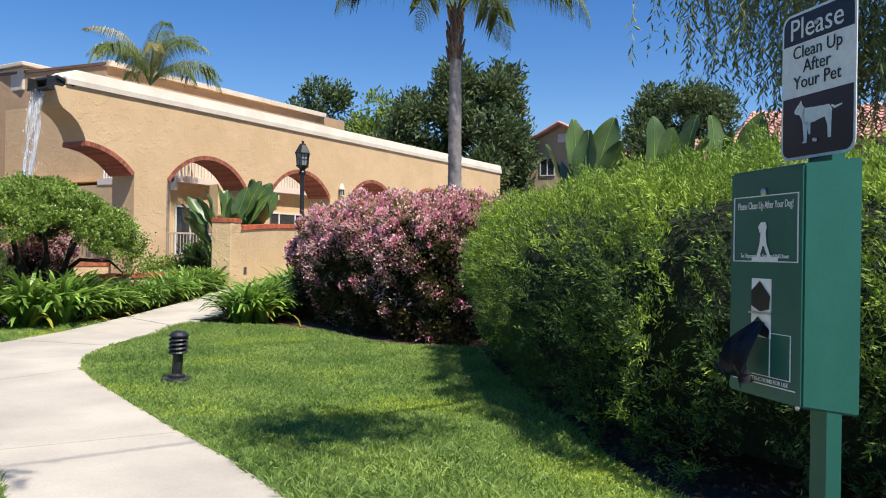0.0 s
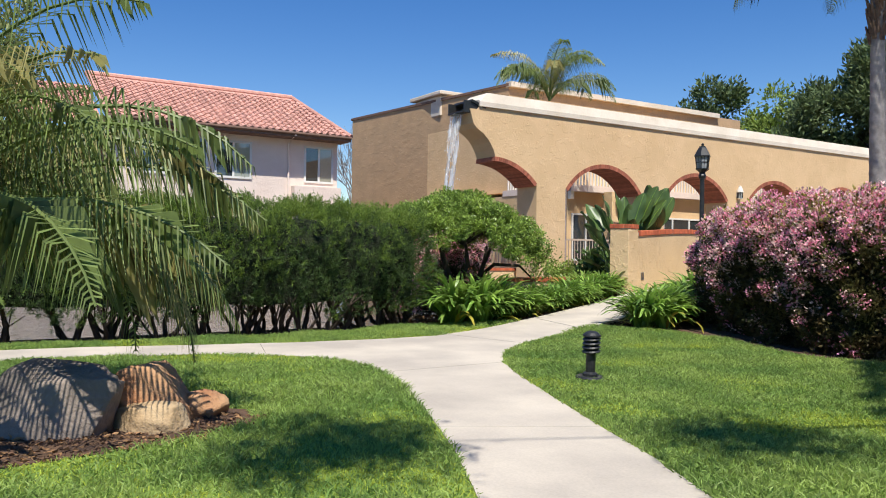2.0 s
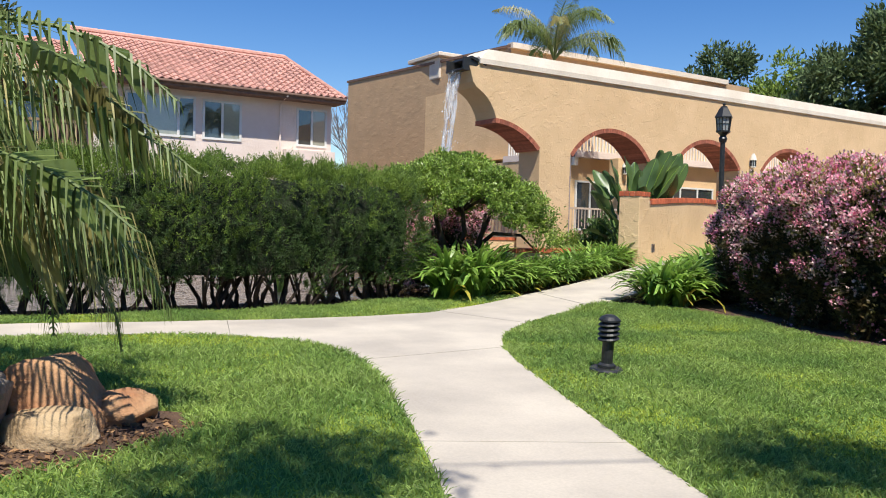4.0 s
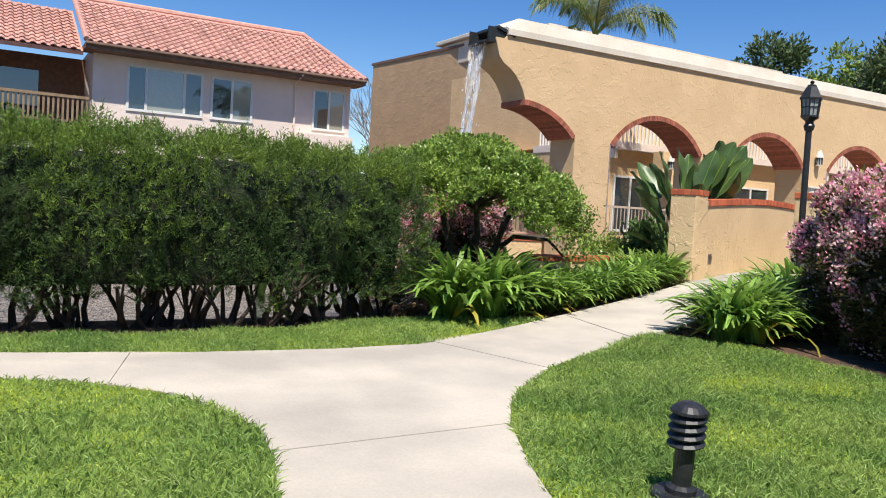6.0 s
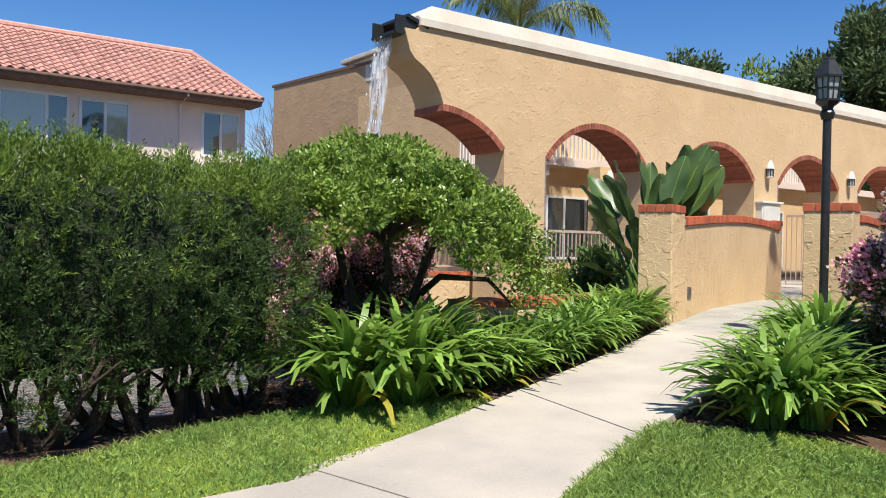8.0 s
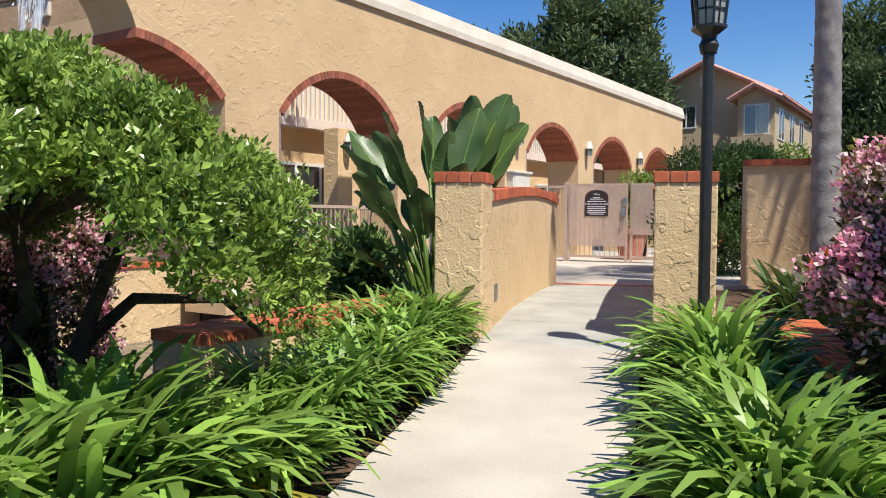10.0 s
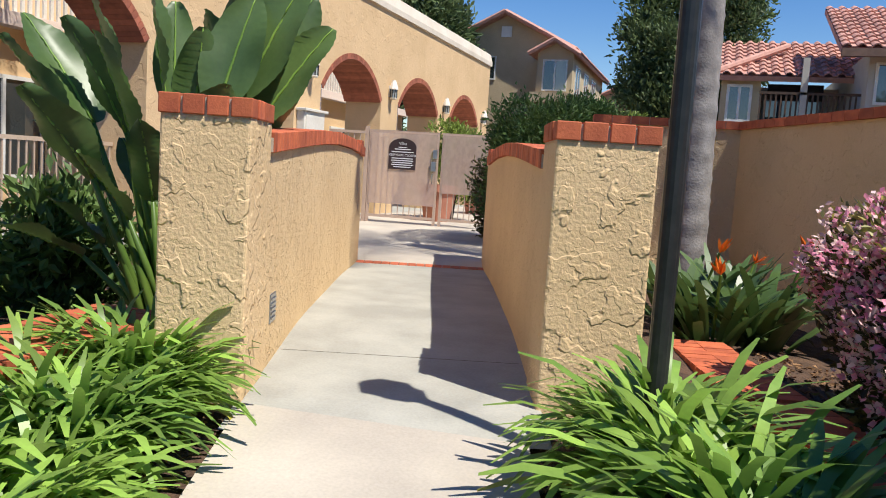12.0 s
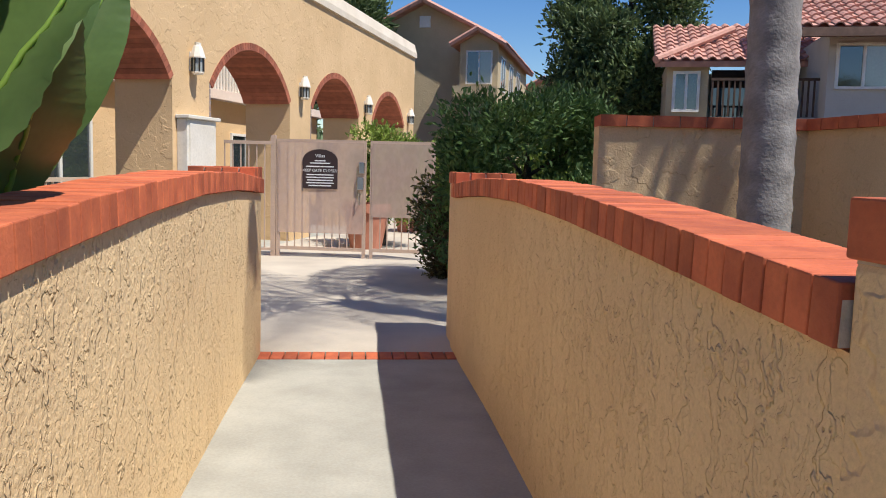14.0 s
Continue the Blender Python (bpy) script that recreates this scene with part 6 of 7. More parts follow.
    for i in range(9):
        t = i / 8
        row = []
        for j in range(9):
            u = j / 8 - 0.5
            w = 0.05 + 0.13 * t
            x = -0.01 - 0.055 * t + u * w
            zz = 1.03 - 0.17 * t + 0.02 * math.sin(j * 1.9 + i * 0.7) * t - 0.03 * u * t
            yy = F - 0.006 - 0.06 * math.sin(t * 2.0) - 0.016 * math.sin(j * 2.3 + 0.6 * i) * t
            row.append(bm.verts.new(M @ Vector((x, yy, zz))))
        rows.append(row)
    for a, b in zip(rows, rows[1:]):
        for j in range(8):
            bm.faces.new((a[j], a[j + 1], b[j + 1], b[j]))
    bmesh.ops.solidify(bm, geom=list(bm.faces), thickness=0.004)
    part("bag", bm, BAG, s, "black plastic bag hanging from the slot", smooth=True)
    part("lock", lathe([(0.012, 0), (0.012, 0.006), (0.006, 0.009)], M @ pose(0.0, F, 1.405, 90, 0, 0), 14), STEEL, box_ob, "round steel lock")
    part("bolt", lathe([(0.007, 0), (0.006, 0.005)], M @ pose(W - 0.012, F, 0.81, 90, 0, 0), 8), STEEL, box_ob)
    part("bracket", boxed((-0.05, 0.015, 1.49), (0.05, 0.03, 1.56), M), GREENMETAL, s)
    # sign plate above
    Z0, Z1, HW = 1.515, 1.962, 0.155
    ang_r = 0.035

    def rounded(hw, z0, z1, r):
        out = []
        for cx2, cz, a in ((hw - r, z0 + r, -90), (hw - r, z1 - r, 0), (-hw + r, z1 - r, 90), (-hw + r, z0 + r, 180)):
            for k in range(5):
                b = radians(a + 22.5 * k)
                out.append((cx2 + r * math.cos(b), cz + r * math.sin(b)))
        return out

    sy = 0.0
    bm = bmesh.new()
    ol = rounded(HW, Z0, Z1, ang_r)
    f = [bm.verts.new(M @ Vector((x, sy, z))) for x, z in ol]
    b = [bm.verts.new(M @ Vector((x, sy + 0.003, z))) for x, z in ol]
    bm.faces.new(f), bm.faces.new(b[::-1])
    for i in range(len(ol)):
        j = (i + 1) % len(ol)
        bm.faces.new((f[i], f[j], b[j], b[i]))
    plate = part("sign_plate", bm, SIGNWHITE, s, "white and black sign asking to clean up")
    cut = rounded(HW - 0.008, Z0 + 0.008, Z1 - 0.008, ang_r - 0.006)
    zt, zb = Z1 - 0.095, Z0 + 0.19
    up_ = [(x, z) for x, z in cut if z > zt]
    blob([(HW - 0.008, zt)] + up_ + [(-HW + 0.008, zt)], plate, SIGNBLACK, 0.001, sy)
    dn = [(x, z) for x, z in cut if z < zb]
    blob([(-HW + 0.008, zb)] + [p for p in dn if p[0] < 0] + [p for p in dn if p[0] >= 0] + [(HW - 0.008, zb)], plate, SIGNBLACK, 0.001, sy)

    def sgn(x, z):
        return M @ pose(x, sy - 0.002, z, 90, 0, 0)

    lettering("Please", 0.092, sgn(-0.005, Z1 - 0.053), SIGNWHITE, plate)
    for k, w in enumerate(("Clean Up", "After", "Your Pet")):
        lettering(w, 0.055, sgn(0, Z1 - 0.124 - 0.046 * k), SIGNBLACK, plate)
    dz = Z0 + 0.10
    dog = [[(-0.055, 0.052), (-0.06, 0.012), (-0.045, 0.0), (0.0, 0.006), (0.03, 0.012), (0.062, 0.014), (0.068, 0.03), (0.055, 0.046), (0.0, 0.048)],
           [(-0.095, 0.046), (-0.09, 0.038), (-0.072, 0.034), (-0.058, 0.014), (-0.045, 0.05), (-0.058, 0.062), (-0.07, 0.069), (-0.08, 0.064)],
           [(-0.074, 0.066), (-0.066, 0.078), (-0.056, 0.06)],
           [(-0.058, 0.014), (-0.05, -0.045), (-0.058, -0.054), (-0.038, -0.054), (-0.034, 0.004)],
           [(-0.04, 0.006), (-0.03, -0.03), (-0.022, -0.03), (-0.022, 0.006)],
           [(0.036, 0.014), (0.048, -0.012), (0.05, -0.05), (0.064, -0.05), (0.064, -0.012), (0.066, 0.02)],
           [(0.062, 0.04), (0.075, 0.03), (0.104, 0.036), (0.106, 0.041), (0.078, 0.038), (0.064, 0.045)]]
    bm = bmesh.new()
    for piece in dog:
        bm.faces.new([bm.verts.new(M @ Vector((x, sy - 0.0022, dz + z))) for x, z in piece])
    part("emblem", bm, SIGNWHITE, plate, "white dog outline")
    part("bolt", lathe([(0.008, 0), (0.006, 0.005)], M @ pose(0, sy - 0.003, Z0 + 0.05, 90, 0, 0), 10), STEEL, plate)
    part("bolt", lathe([(0.008, 0), (0.006, 0.005)], M @ pose(0, sy - 0.003, Z1 - 0.05, 90, 0, 0), 10), STEEL, plate)


pet_station()

# ---- boulders
ROCK = mat("grey_boulder", (0.26, 0.21, 0.17), (0.14, 0.115, 0.095), 0.85, 3, 30, 0.7, 0.02)
ROCK2 = mat("orange_boulder", (0.46, 0.27, 0.14), (0.36, 0.17, 0.08), 0.85, 5, 30, 0.7, 0.02)
ROCK3 = mat("buff_boulder", (0.50, 0.37, 0.22), (0.38, 0.26, 0.14), 0.85, 5, 30, 0.7, 0.02)


def boulder(x, y, rx, ry, rz, turn, seed, material, label, blocky=0.8):
    bm = bmesh.new()
    bmesh.ops.create_icosphere(bm, subdivisions=4, radius=1)
    off = Vector((seed * 3.7, seed * 1.3, 0))
    for v in bm.verts:
        d = v.co.normalized()
        k = 1 + 0.22 * noise.fractal(d * 1.2 + off, 1.0, 2.0, 3) + 0.03 * noise.noise(d * 7 + off)
        c = Vector([math.copysign(abs(q) ** blocky, q) for q in d]) * k
        for j in range(5):
            n = Vector((math.sin(j * 2.4 + seed), math.cos(j * 1.7 + seed * 2), 0.6 * math.sin(j * 3.1 + seed))).normalized()
            e = c.dot(n)
            if e > 0.78:
                c -= n * (e - 0.78) * 0.96
        v.co = c
    m = pose(x, y, rz * 0.35, 0, 0, turn) @ Matrix.Diagonal((rx, ry, rz, 1))
    bmesh.ops.transform(bm, matrix=m, verts=bm.verts)
    tagged(part("boulder", bm, material, smooth=True), label, "boulder", group="boulders on the lawn")


boulder(-4.05, 0.52, 0.32, 0.44, 0.31, -35, 6, ROCK, "large grey boulder lying on mulch", 0.55)
boulder(-4.12, 1.10, 0.24, 0.27, 0.31, 20, 2, ROCK2, "orange-brown banded boulder leaning on others")
boulder(-3.80, 1.04, 0.16, 0.27, 0.14, -40, 3, ROCK3, "flat buff sandstone boulder")
boulder(-4.15, 1.42, 0.2, 0.22, 0.14, 10, 4, ROCK2, "small broken orange sandstone boulder")

# ---- falling water
def waterfall():
    rs = np.random.RandomState(131)
    ob = thing("waterfall", (-15.4, 10.8, WZ), "clear sheet of water falling from the spout into the pond", "waterfall")
    for s in range(7):
        bm = bmesh.new()
        x0 = -15.66 + 0.075 * s
        rows = []
        ph = rs.uniform(0, 6)
        for k in range(30):
            t = k / 29 * 1.0
            y = 10.97 - 0.40 * t
            z = 4.80 - 4.95 * t * t
            w = 0.05 * (1 - 0.35 * t) * (1 + 0.4 * math.sin(t * 17 + ph))
            sx = 0.05 * math.sin(t * 6 + ph) * t
            rows.append([bm.verts.new((x0 + sx + q * w, y + 0.03 * math.sin(t * 23 + ph + q * 2), z)) for q in (-1, 0, 1)])
        for a, b in zip(rows, rows[1:]):
            for j in range(2):
                bm.faces.new((a[j], a[j + 1], b[j + 1], b[j]))
        part("stream", bm, FALL, ob, smooth=True)
    n = 420
    t = rs.uniform(0.1, 1, n)
    P = np.stack([-15.44 + rs.normal(scale=0.13, size=n) * (0.5 + t), 10.97 - 0.40 * t + rs.normal(scale=0.06, size=n), 4.80 - 4.95 * t ** 2], 1)
    leaf_mesh("spray", P, np.tile([0, -0.2, -1.0], (n, 1)) + rs.normal(scale=0.2, size=(n, 3)), 0.06, 0.014, FOAM, ob, "", rs)
    A = rs.uniform(0, 6.28, 900)
    r = np.abs(rs.normal(scale=0.45, size=900))
    P = np.stack([-15.44 + r * np.cos(A), 10.5 + r * np.sin(A), np.full(900, WZ + 0.01) + np.abs(rs.normal(scale=0.03, size=900))], 1)
    leaf_mesh("foam", P, rs.normal(size=(900, 3)) * [1, 1, 0.3], 0.09, 0.05, FOAM, ob, "", rs)


waterfall()
rs = np.random.RandomState(9)
P = np.stack([rs.uniform(-11.6, -10.7, 160), rs.uniform(6.9, 8.0, 160), np.full(160, WZ + 0.012)], 1)
ripple = thing("foam_patch", (-11.2, 7.4, WZ), "white foam drifting on the pond", "foam", kind="stuff")
leaf_mesh("foam", P, rs.normal(size=(160, 3)) * [1, 1, 0.1], 0.12, 0.04, FOAM, ripple, "", rs)

# ---------------------------------------------------------------- houses
def tile_mesh():
    me = bpy.data.meshes.new("roof_tile")
    bm = bmesh.new()
    rows = []
    for y in (0.0, 0.46):
        row = []
        for k in range(7):
            a = k / 6
            row.append(bm.verts.new((a * 0.31, y, 0.055 * math.sin(math.pi * min(1, a / 0.62)) - (0.02 if a > 0.62 else 0) + (0.05 if y == 0 else 0.0))))
        rows.append(row)
    for k in range(6):
        bm.faces.new((rows[0][k], rows[0][k + 1], rows[1][k + 1], rows[1][k]))
    low = [bm.verts.new(v.co - Vector((0, 0, 0.03))) for v in rows[0]]
    for k in range(6):
        bm.faces.new((low[k], low[k + 1], rows[0][k + 1], rows[0][k]))
    bm.to_mesh(me)
    bm.free()
    me.materials.append(TILE)
    return me


TILE_ME = tile_mesh()


def tiled_slope(roof, origin, along, upslope, length, rise_len, cut=None, limit=420):
    """Tiles laid course by course on a slope: origin at the eave's start."""
    a, u = Vector(along).normalized(), Vector(upslope).normalized()
    n = a.cross(u)
    rot = Matrix((a, u, n)).transposed().to_4x4()
    bm = bmesh.new()
    pts = [Vector(origin), Vector(origin) + a * length, Vector(origin) + a * length + u * rise_len, Vector(origin) + u * rise_len]
    if cut:
        pts[2] -= a * cut[1]
        pts[3] += a * cut[0]
    f = [bm.verts.new(p - n * 0.02) for p in pts]
    g = [bm.verts.new(p - n * 0.16) for p in pts]
    bm.faces.new(f), bm.faces.new(g[::-1])
    for i in range(4):
        bm.faces.new((f[i], f[(i + 1) % 4], g[(i + 1) % 4], g[i]))
    part("roof_deck", bm, TILE, roof)
    rows, cols = int(rise_len / 0.40), int(length / 0.31)
    V, F, count = [], [], 0
    for r in range(rows):
        c0, c1 = 0.0, length
        if cut:
            c0, c1 = cut[0] * r / rows, length - cut[1] * r / rows
        for c in range(cols):
            x = c * 0.31
            if x < c0 - 0.05 or x + 0.31 > c1 + 0.15:
                continue
            m = Matrix.Translation(Vector(origin) + a * x + u * (r * 0.40)) @ rot
            if count < limit:
                ob = new("tile", TILE_ME)
                ob.parent = roof
                ob.matrix_parent_inverse = Matrix()
                ob.matrix_basis = roof_inv(roof) @ m
                count += 1
            else:
                b = len(V)
                V.extend([tuple(m @ v.co) for v in TILE_ME.vertices])
                F.extend([[b + i for i in p.vertices] for p in TILE_ME.polygons])
    if V:
        me = bpy.data.meshes.new("tiles")
        me.from_pydata(V, [], F)
        link_mesh("tiles", me, TILE, roof)["kind"] = "stuff"


def roof_inv(roof):
    m = roof.matrix_basis.copy()
    p = roof.parent
    if p:
        m = p.matrix_basis @ roof.matrix_parent_inverse @ m
    return m.inverted()


def sub(name, parent):
    o = new(name)
    o.parent = parent
    o.matrix_parent_inverse = parent.matrix_basis.inverted()
    return o


def house_left():
    h = thing("apartment_house", (-34, 10, 0), "two-storey pale stucco house with red tiled roof", "house", kind="structure")
    FX = -31.9
    part("wall", boxed((-40, 5.45, 0), (FX, 15.12, 6.35)), STUCCO_HOUSE, h)
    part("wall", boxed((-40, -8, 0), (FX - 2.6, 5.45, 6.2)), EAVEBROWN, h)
    part("wall", boxed((FX - 2.6, -8, 0), (FX - 0.1, 5.3, 3.3)), STUCCO_HOUSE, h)
    r = sub("roof", h)
    slope = Vector((-1, 0, 0.49))
    tiled_slope(r, (FX + 0.85, 5.15, 6.33), (0, 1, 0), slope, 10.25, 5.6, (0.0, 0.9))
    r2 = sub("roof", h)
    tiled_slope(r2, (FX + 0.2, -8, 6.1), (0, 1, 0), slope, 13.1, 5.0, None, 300)
    # hip end, ridge
    bm = bmesh.new()
    top = Vector((FX + 0.85, 5.15, 6.33)) + slope.normalized() * 5.6
    a, b, c = Vector((FX + 0.85, 15.4, 6.30)), Vector((top.x - 4.2, 15.4, 6.30)), Vector((top.x, 14.5, top.z - 0.03))
    bm.faces.new([bm.verts.new(p) for p in (a, b, c)])
    part("hip", bm, TILE, r)
    part("ridge", tube([(top.x, 5.1, top.z + 0.02), (top.x, 14.5, top.z + 0.02)], 0.12, 8), TILE, r)
    part("ridge", tube([(top.x, 14.5, top.z + 0.02), (FX + 0.85, 15.4, 6.36)], 0.10, 8), TILE, r)
    part("ridge", tube([(FX + 0.85, 5.13, 6.40), (top.x, 5.1, top.z + 0.05)], 0.10, 8), TILE, r)
    part("eave", boxed((FX - 0.3, 5.1, 6.12), (FX + 0.85, 15.4, 6.30)), EAVEBROWN, h)
    part("gutter", tube([(FX + 0.9, 5.1, 6.28), (FX + 0.9, 15.4, 6.28)], 0.06, 8), EAVEBROWN, h)
    part("downpipe", tube([(FX + 0.9, 12.75, 6.2), (FX + 0.08, 12.75, 5.95), (FX + 0.08, 12.75, 3.2)], 0.045, 8), STUCCO_HOUSE, h)
    window_on(h, FX, 6.55, 9.22, 4.24, 5.88, (0.25, 0.75), (WINDOW, WINDOWPALE, WINDOW), 0.09)
    window_on(h, FX, 9.5, 11.1, 4.24, 5.84, (0.5,), (WINDOW, WINDOWPALE), 0.09)
    window_on(h, FX, 13.5, 14.9, 4.24, 5.88, (0.5,), (WINDOW, WINDOWPALE), 0.09)
    part("sill_block", boxed((FX, 12.9, 3.3), (FX + 0.45, 15.12, 4.05)), STUCCO_HOUSE, h)
    bal = sub("balcony", h)
    part("floor", boxed((FX - 2.6, -8, 3.3), (FX + 0.2, 5.35, 3.5)), EAVEBROWN, bal)
    part("top_rail", boxed((FX + 0.05, -8, 4.45), (FX + 0.15, 5.35, 4.55)), TANWOOD, bal)
    part("mid_rail", boxed((FX + 0.07, -8, 3.62), (FX + 0.13, 5.35, 3.7)), TANWOOD, bal)
    for k in range(44):
        part("baluster", boxed((FX + 0.08, -1.2 + 0.15 * k, 3.7), (FX + 0.12, -1.13 + 0.15 * k, 4.45)), TANWOOD, bal)
    part("door", boxed((FX - 2.6, 2.3, 3.5), (FX - 2.55, 3.9, 5.6)), WINDOW, bal)


house_left()


def window_y(parent, y, x0, x1, z0, z1, splits, material, fr=0.07):
    """Window on a wall at y facing -y."""
    w = sub("window", parent)
    bm = bmesh.new()
    for lo, hi in (((x0, y - 0.06, z0), (x1, y, z0 + fr)), ((x0, y - 0.06, z1 - fr), (x1, y, z1)), ((x0, y - 0.06, z0 + fr), (x0 + fr, y, z1 - fr)), ((x1 - fr, y - 0.06, z0 + fr), (x1, y, z1 - fr))):
        box(bm, lo, hi)
    for s in splits:
        x = x0 + (x1 - x0) * s
        box(bm, (x - fr / 2, y - 0.06, z0 + fr), (x + fr / 2, y, z1 - fr))
    part("window_frame", bm, FRAME, w)
    e = [0, *splits, 1]
    for k, (a, b) in enumerate(zip(e, e[1:])):
        part("pane", boxed((x0 + (x1 - x0) * a + fr / 2, y - 0.025, z0 + fr), (x0 + (x1 - x0) * b - fr / 2, y - 0.015, z1 - fr)), material[k % len(material)], w)


def gable_house(name, x0, x1, y0, y1, wall, eave, ridge, label, stucco, over=0.4):
    h = thing(name, ((x0 + x1) / 2, y0, 0), label, "house", kind="structure")
    xm = (x0 + x1) / 2
    bm = bmesh.new()
    f = [bm.verts.new((x, y0, z)) for x, z in ((x0, 0), (x1, 0), (x1, eave), (xm, ridge), (x0, eave))]
    b = [bm.verts.new((x, y1, z)) for x, z in ((x0, 0), (x1, 0), (x1, eave), (xm, ridge), (x0, eave))]
    bm.faces.new(f), bm.faces.new(b[::-1])
    for i in range(5):
        bm.faces.new((f[i], f[(i + 1) % 5], b[(i + 1) % 5], b[i]))
    part("wall", bm, stucco, h)
    for s, xe in ((1, x0 - over), (-1, x1 + over)):
        r = sub("roof", h)
        dz = (ridge - eave) / (xm - x0)
        sl = Vector((s, 0, dz))
        ln = (abs(xm - xe)) * math.hypot(1, dz)
        if s > 0:
            tiled_slope(r, (xe, y1 + over, eave - over * dz + 0.05), (0, -1, 0), sl, y1 - y0 + 2 * over, ln, None, 60)
        else:
            tiled_slope(r, (xe, y0 - over, eave - over * dz + 0.05), (0, 1, 0), sl, y1 - y0 + 2 * over, ln, None, 60)
        part("barge_board", tube([(xe, y0 - over, eave - over * dz), (xm, y0 - over, ridge + 0.02)], 0.13, 6), TILE, r)
    return h


h2 = gable_house("gabled_house", -22.3, -15.6, 50.5, 64, None, 8.35, 10.0, "beige stucco two-storey house with tiled gable roof", STUCCO_BEIGE, 0.5)
window_y(h2, 50.5, -20.5, -19.4, 6.5, 7.75, (0.5,), (WINDOW,))
part("attic_vent", boxed((-19.2, 50.42, 8.75), (-18.65, 50.5, 9.3)), FRAME, h2)
h2b = gable_house("gabled_house", -16.75, -14.95, 48.6, 60, None, 7.8, 8.3, "beige stucco bay of the house with tiled gable", STUCCO_BEIGE, 0.4)
window_y(h2b, 48.6, -16.45, -15.2, 5.8, 7.35, (0.5,), (WINDOW, WINDOWPALE))
part("ledge", boxed((-17.0, 48.2, 5.2), (-14.9, 48.6, 5.7)), STUCCO_BEIGE, h2b)
for k in range(3):
    window_on(h2b, -14.95, 49.4 + 2.9 * k, 50.9 + 2.9 * k, 5.6, 7.2, (0.5,), (WINDOW,))
h2c = gable_house("gabled_house", -16.0, -11.9, 62, 74, None, 6.6, 7.6, "beige stucco wing with tiled roof further back", STUCCO_BEIGE, 0.4)


def house_right():
    h = thing("apartment_house", (-6, 30, 0), "grey-beige stucco house with tiled roof and balcony", "house", kind="structure")
    # nearer wing
    part("wall", boxed((-5.0, 30.0, 0), (2.5, 38, 4.98)), STUCCO_GREY, h)
    r = sub("roof", h)
    tiled_slope(r, (-5.7, 29.3, 4.95), (1, 0, 0), (0, 1, 0.42), 9.0, 4.4, None, 260)
    part("fascia", boxed((-5.7, 29.25, 4.75), (3.2, 29.4, 4.93)), EAVEBROWN, h)
    for x0, x1 in ((-4.85, -3.75), (-3.55, -2.4), (-2.1, -0.9)):
        window_y(h, 30.0, x0, x1, 3.75, 4.72, (0.5,), (WINDOW, WINDOWPALE), 0.06)
    # balcony bay and rear gable
    part("wall", boxed((-8.2, 32.2, 0), (-7.2, 40, 4.6)), STUCCO_BEIGE, h)
    part("wall", boxed((-7.2, 34.5, 0), (-5.0, 40, 4.6)), STUCCO_GREY, h)
    r2 = sub("roof", h)
    tiled_slope(r2, (-8.5, 31.9, 4.62), (1, 0, 0), (0, 1, 0.42), 4.2, 3.6, None, 120)
    part("ridge", tube([(-8.5, 31.85, 4.64), (-6.5, 33.9, 5.7)], 0.1, 8), TILE, r2)
    window_y(h, 32.2, -8.05, -7.4, 3.4, 4.4, (0.5,), (WINDOW,))
    bal = sub("balcony", h)
    part("floor", boxed((-7.3, 30.6, 3.0), (-5.0, 34.5, 3.18)), STUCCO_GREY, bal)
    part("top_rail", boxed((-7.3, 30.6, 4.0), (-5.0, 30.66, 4.06)), DARKWOOD, bal)
    for k in range(19):
        part("baluster", boxed((-7.28 + 0.12 * k, 30.61, 3.2), (-7.24 + 0.12 * k, 30.65, 4.0)), DARKWOOD, bal)
    part("post", boxed((-6.35, 30.6, 3.18), (-6.2, 30.75, 4.9)), STUCCO_GREY, bal)
    part("door", boxed((-6.9, 34.4, 3.2), (-5.4, 34.48, 4.7)), WINDOW, bal)
    at = Matrix.Translation((-9.26, 11.3, 1.85))
    h.matrix_basis = at @ Matrix.Scale(1.24, 4) @ at.inverted() @ h.matrix_basis


house_right()
# bare-branched tree between house and clubhouse
def bare_tree(x, y, h, seed):
    rs = random.Random(seed)
    t = thing("bare_tree", (x, y, 0), "leafless grey tree behind the house", "tree")
    bm = bmesh.new()

    def grow(p, d, l, r, depth):
        q = p + d * l
        tube([p, p.lerp(q, 0.5) + Vector((rs.uniform(-1, 1), rs.uniform(-1, 1), 0)) * l * 0.05, q], [r, r * 0.8, r * 0.6], 5, bm)
        if depth:
            for k in range(3):
                nd = (d + Vector((rs.uniform(-0.6, 0.6), rs.uniform(-0.6, 0.6), rs.uniform(-0.05, 0.4)))).normalized()
                grow(q, nd, l * rs.uniform(0.6, 0.85), r * 0.6, depth - 1)

    grow(Vector((x, y, 0)), Vector((0, 0, 1)), h * 0.33, 0.14, 5)
    part("trunk", bm, PALMBARK, t)


bare_tree(-46, 22.5, 8.2, 3)
bare_tree(-47, 24.5, 8.6, 4)
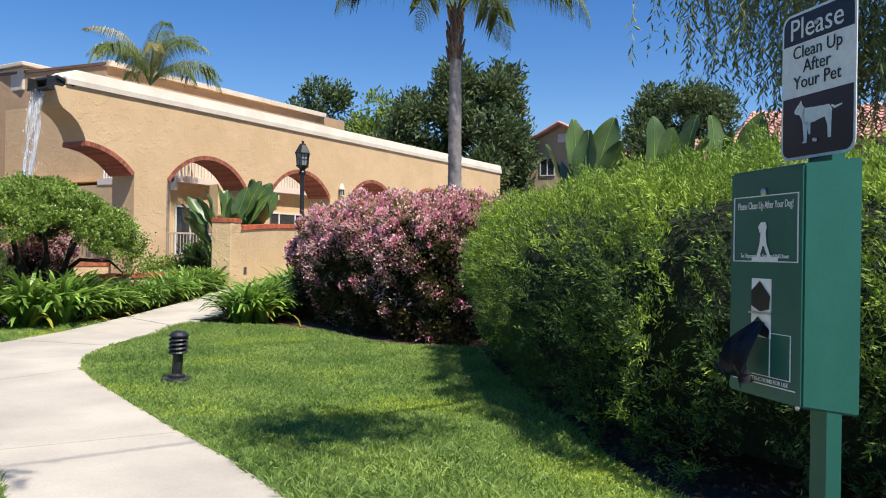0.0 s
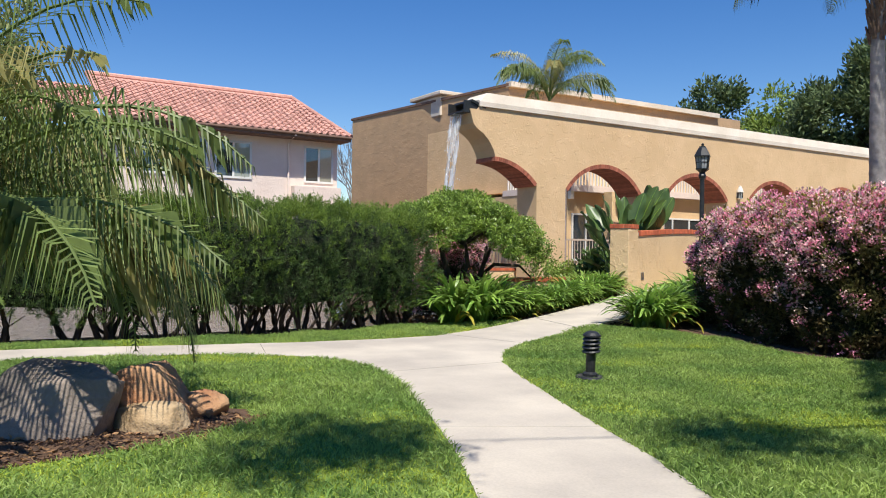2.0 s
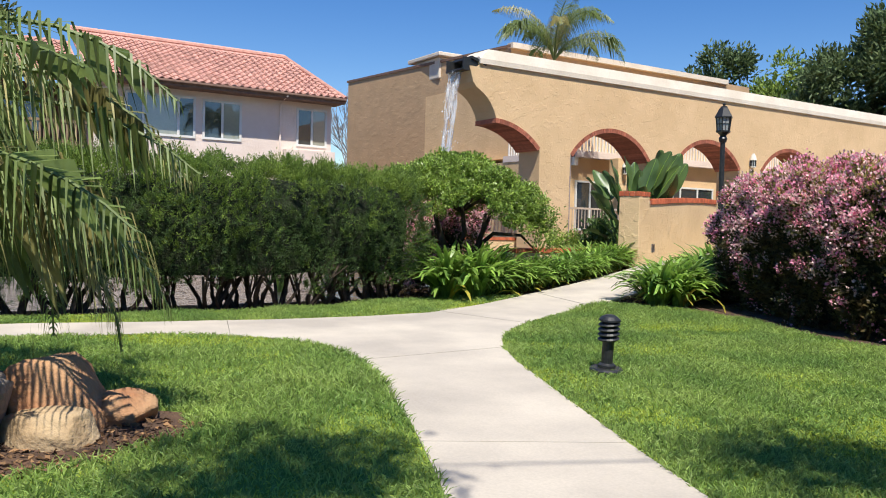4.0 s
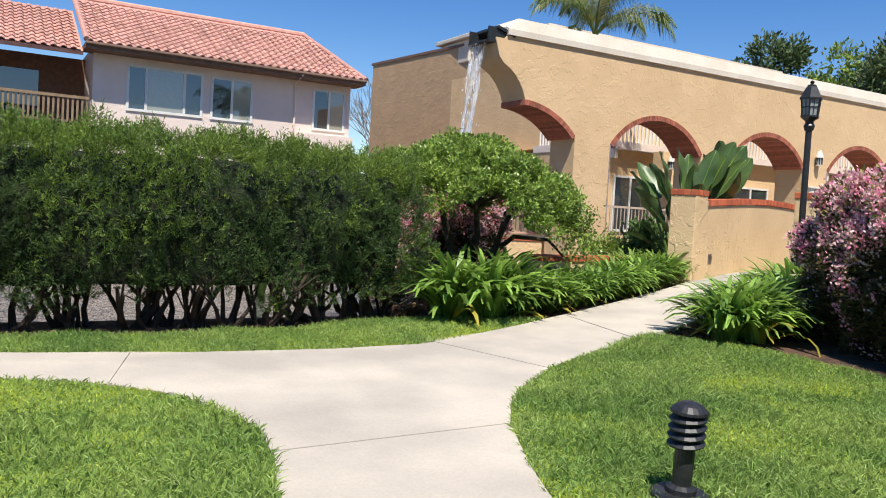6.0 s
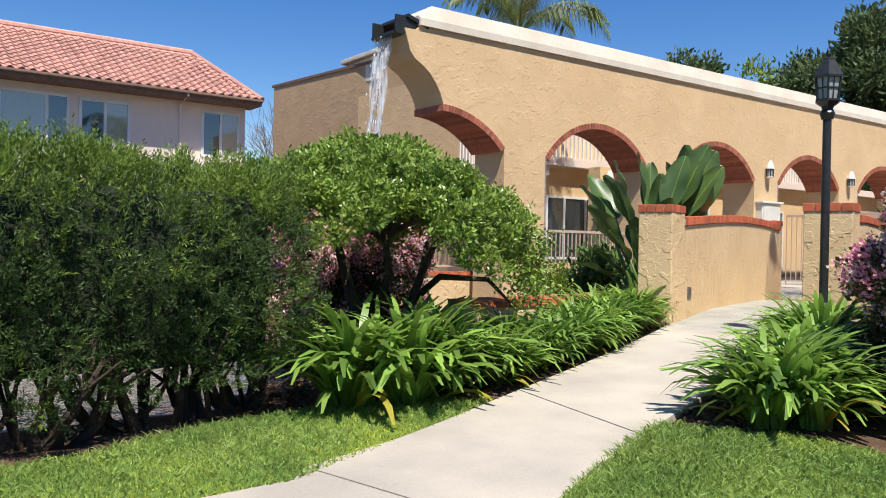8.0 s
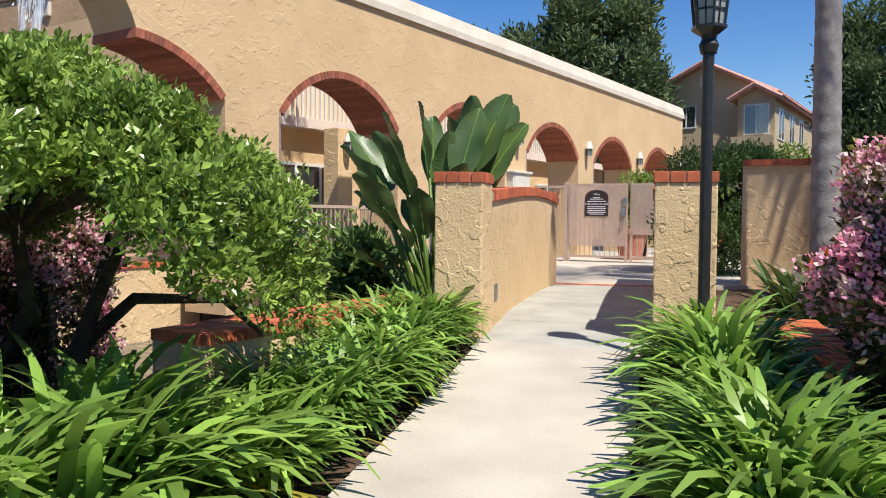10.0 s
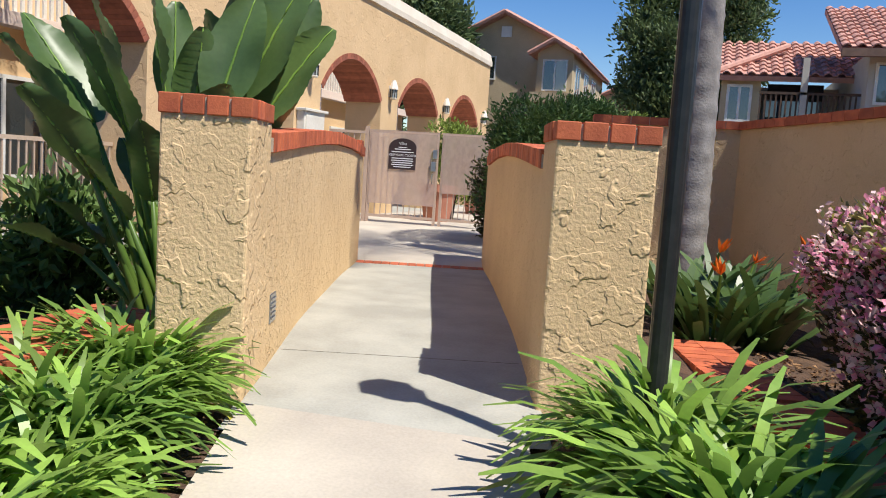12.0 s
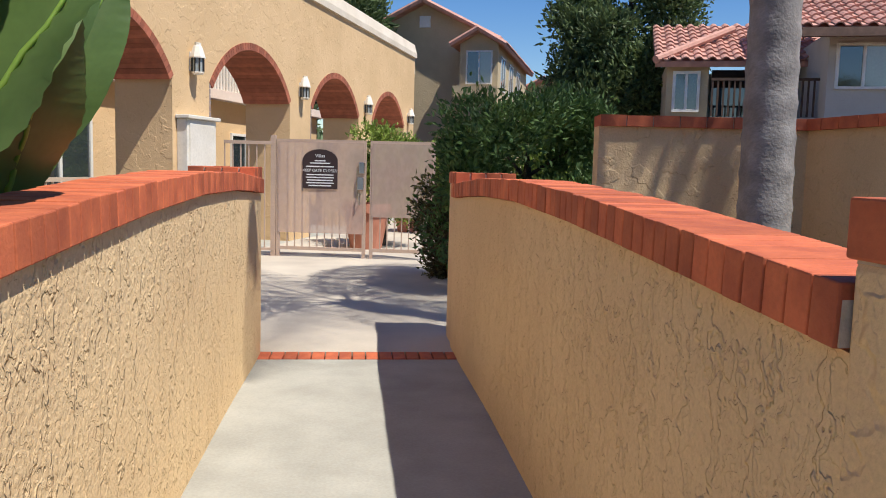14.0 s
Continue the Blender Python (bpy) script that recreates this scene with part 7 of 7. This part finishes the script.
# far closing woods, low behind everything
def far_woods():
    rs = np.random.RandomState(141)
    ob = thing("far_woods", (0, 120, 0), "distant band of dark green trees", "woods", kind="stuff")
    n = 2600
    a = rs.uniform(0, 2 * math.pi, n)
    d = rs.uniform(85, 100, n)
    P = np.stack([-10 + d * np.cos(a), 12 + d * np.sin(a), np.abs(rs.normal(scale=2.6, size=n))], 1)
    Q, D = tufts(P, np.tile([0, 0, 1.0], (n, 1)), 10, 0.9, 1, 1, rs, 0.5)
    leaf_mesh("crowns", Q, D, 1.3, 0.8, FARLEAF, ob, "", rs)


far_woods()
# courtyard pots and chairs seen through the gate
def pot(x, y, r, h, label):
    p = thing("flower_pot", (x, y, CZ), label, "flower pot")
    part("pot", lathe([(r * 0.62, 0), (r * 0.9, h * 0.8), (r, h * 0.82), (r, h), (r * 0.88, h), (r * 0.85, h * 0.9)], Matrix.Translation((x, y, CZ)), 20), TERRACOTTA, p, smooth=False)
    part("soil", lathe([(r * 0.86, h * 0.88), (0.0, h * 0.9)], Matrix.Translation((x, y, CZ)), 16), SOIL, p)


pot(-13.35, 24.1, 0.42, 0.75, "large terracotta pot in the courtyard")
pot(-12.2, 26.8, 0.42, 0.75, "large terracotta pot in the courtyard")
pot(-13.6, 27.8, 0.35, 0.6, "terracotta pot in the courtyard")


def patio_chair(x, y, turn):
    m = pose(x, y, CZ, 0, 0, turn)
    c = thing("patio_chair", m, "reddish wooden patio chair in the courtyard", "chair", group="patio chairs")
    for a, b in ((-0.22, -0.2), (0.22, -0.2), (-0.22, 0.2), (0.22, 0.2)):
        part("leg", boxed((a - 0.02, b - 0.02, 0), (a + 0.02, b + 0.02, 0.42), m), REDWOOD, c)
    part("seat", boxed((-0.25, -0.24, 0.42), (0.25, 0.24, 0.46), m, 0.01), REDWOOD, c)
    part("backrest", boxed((-0.25, 0.2, 0.46), (0.25, 0.24, 0.95), m, 0.01), REDWOOD, c)


patio_chair(-11.6, 25.2, 30)
patio_chair(-12.0, 28.5, -60)
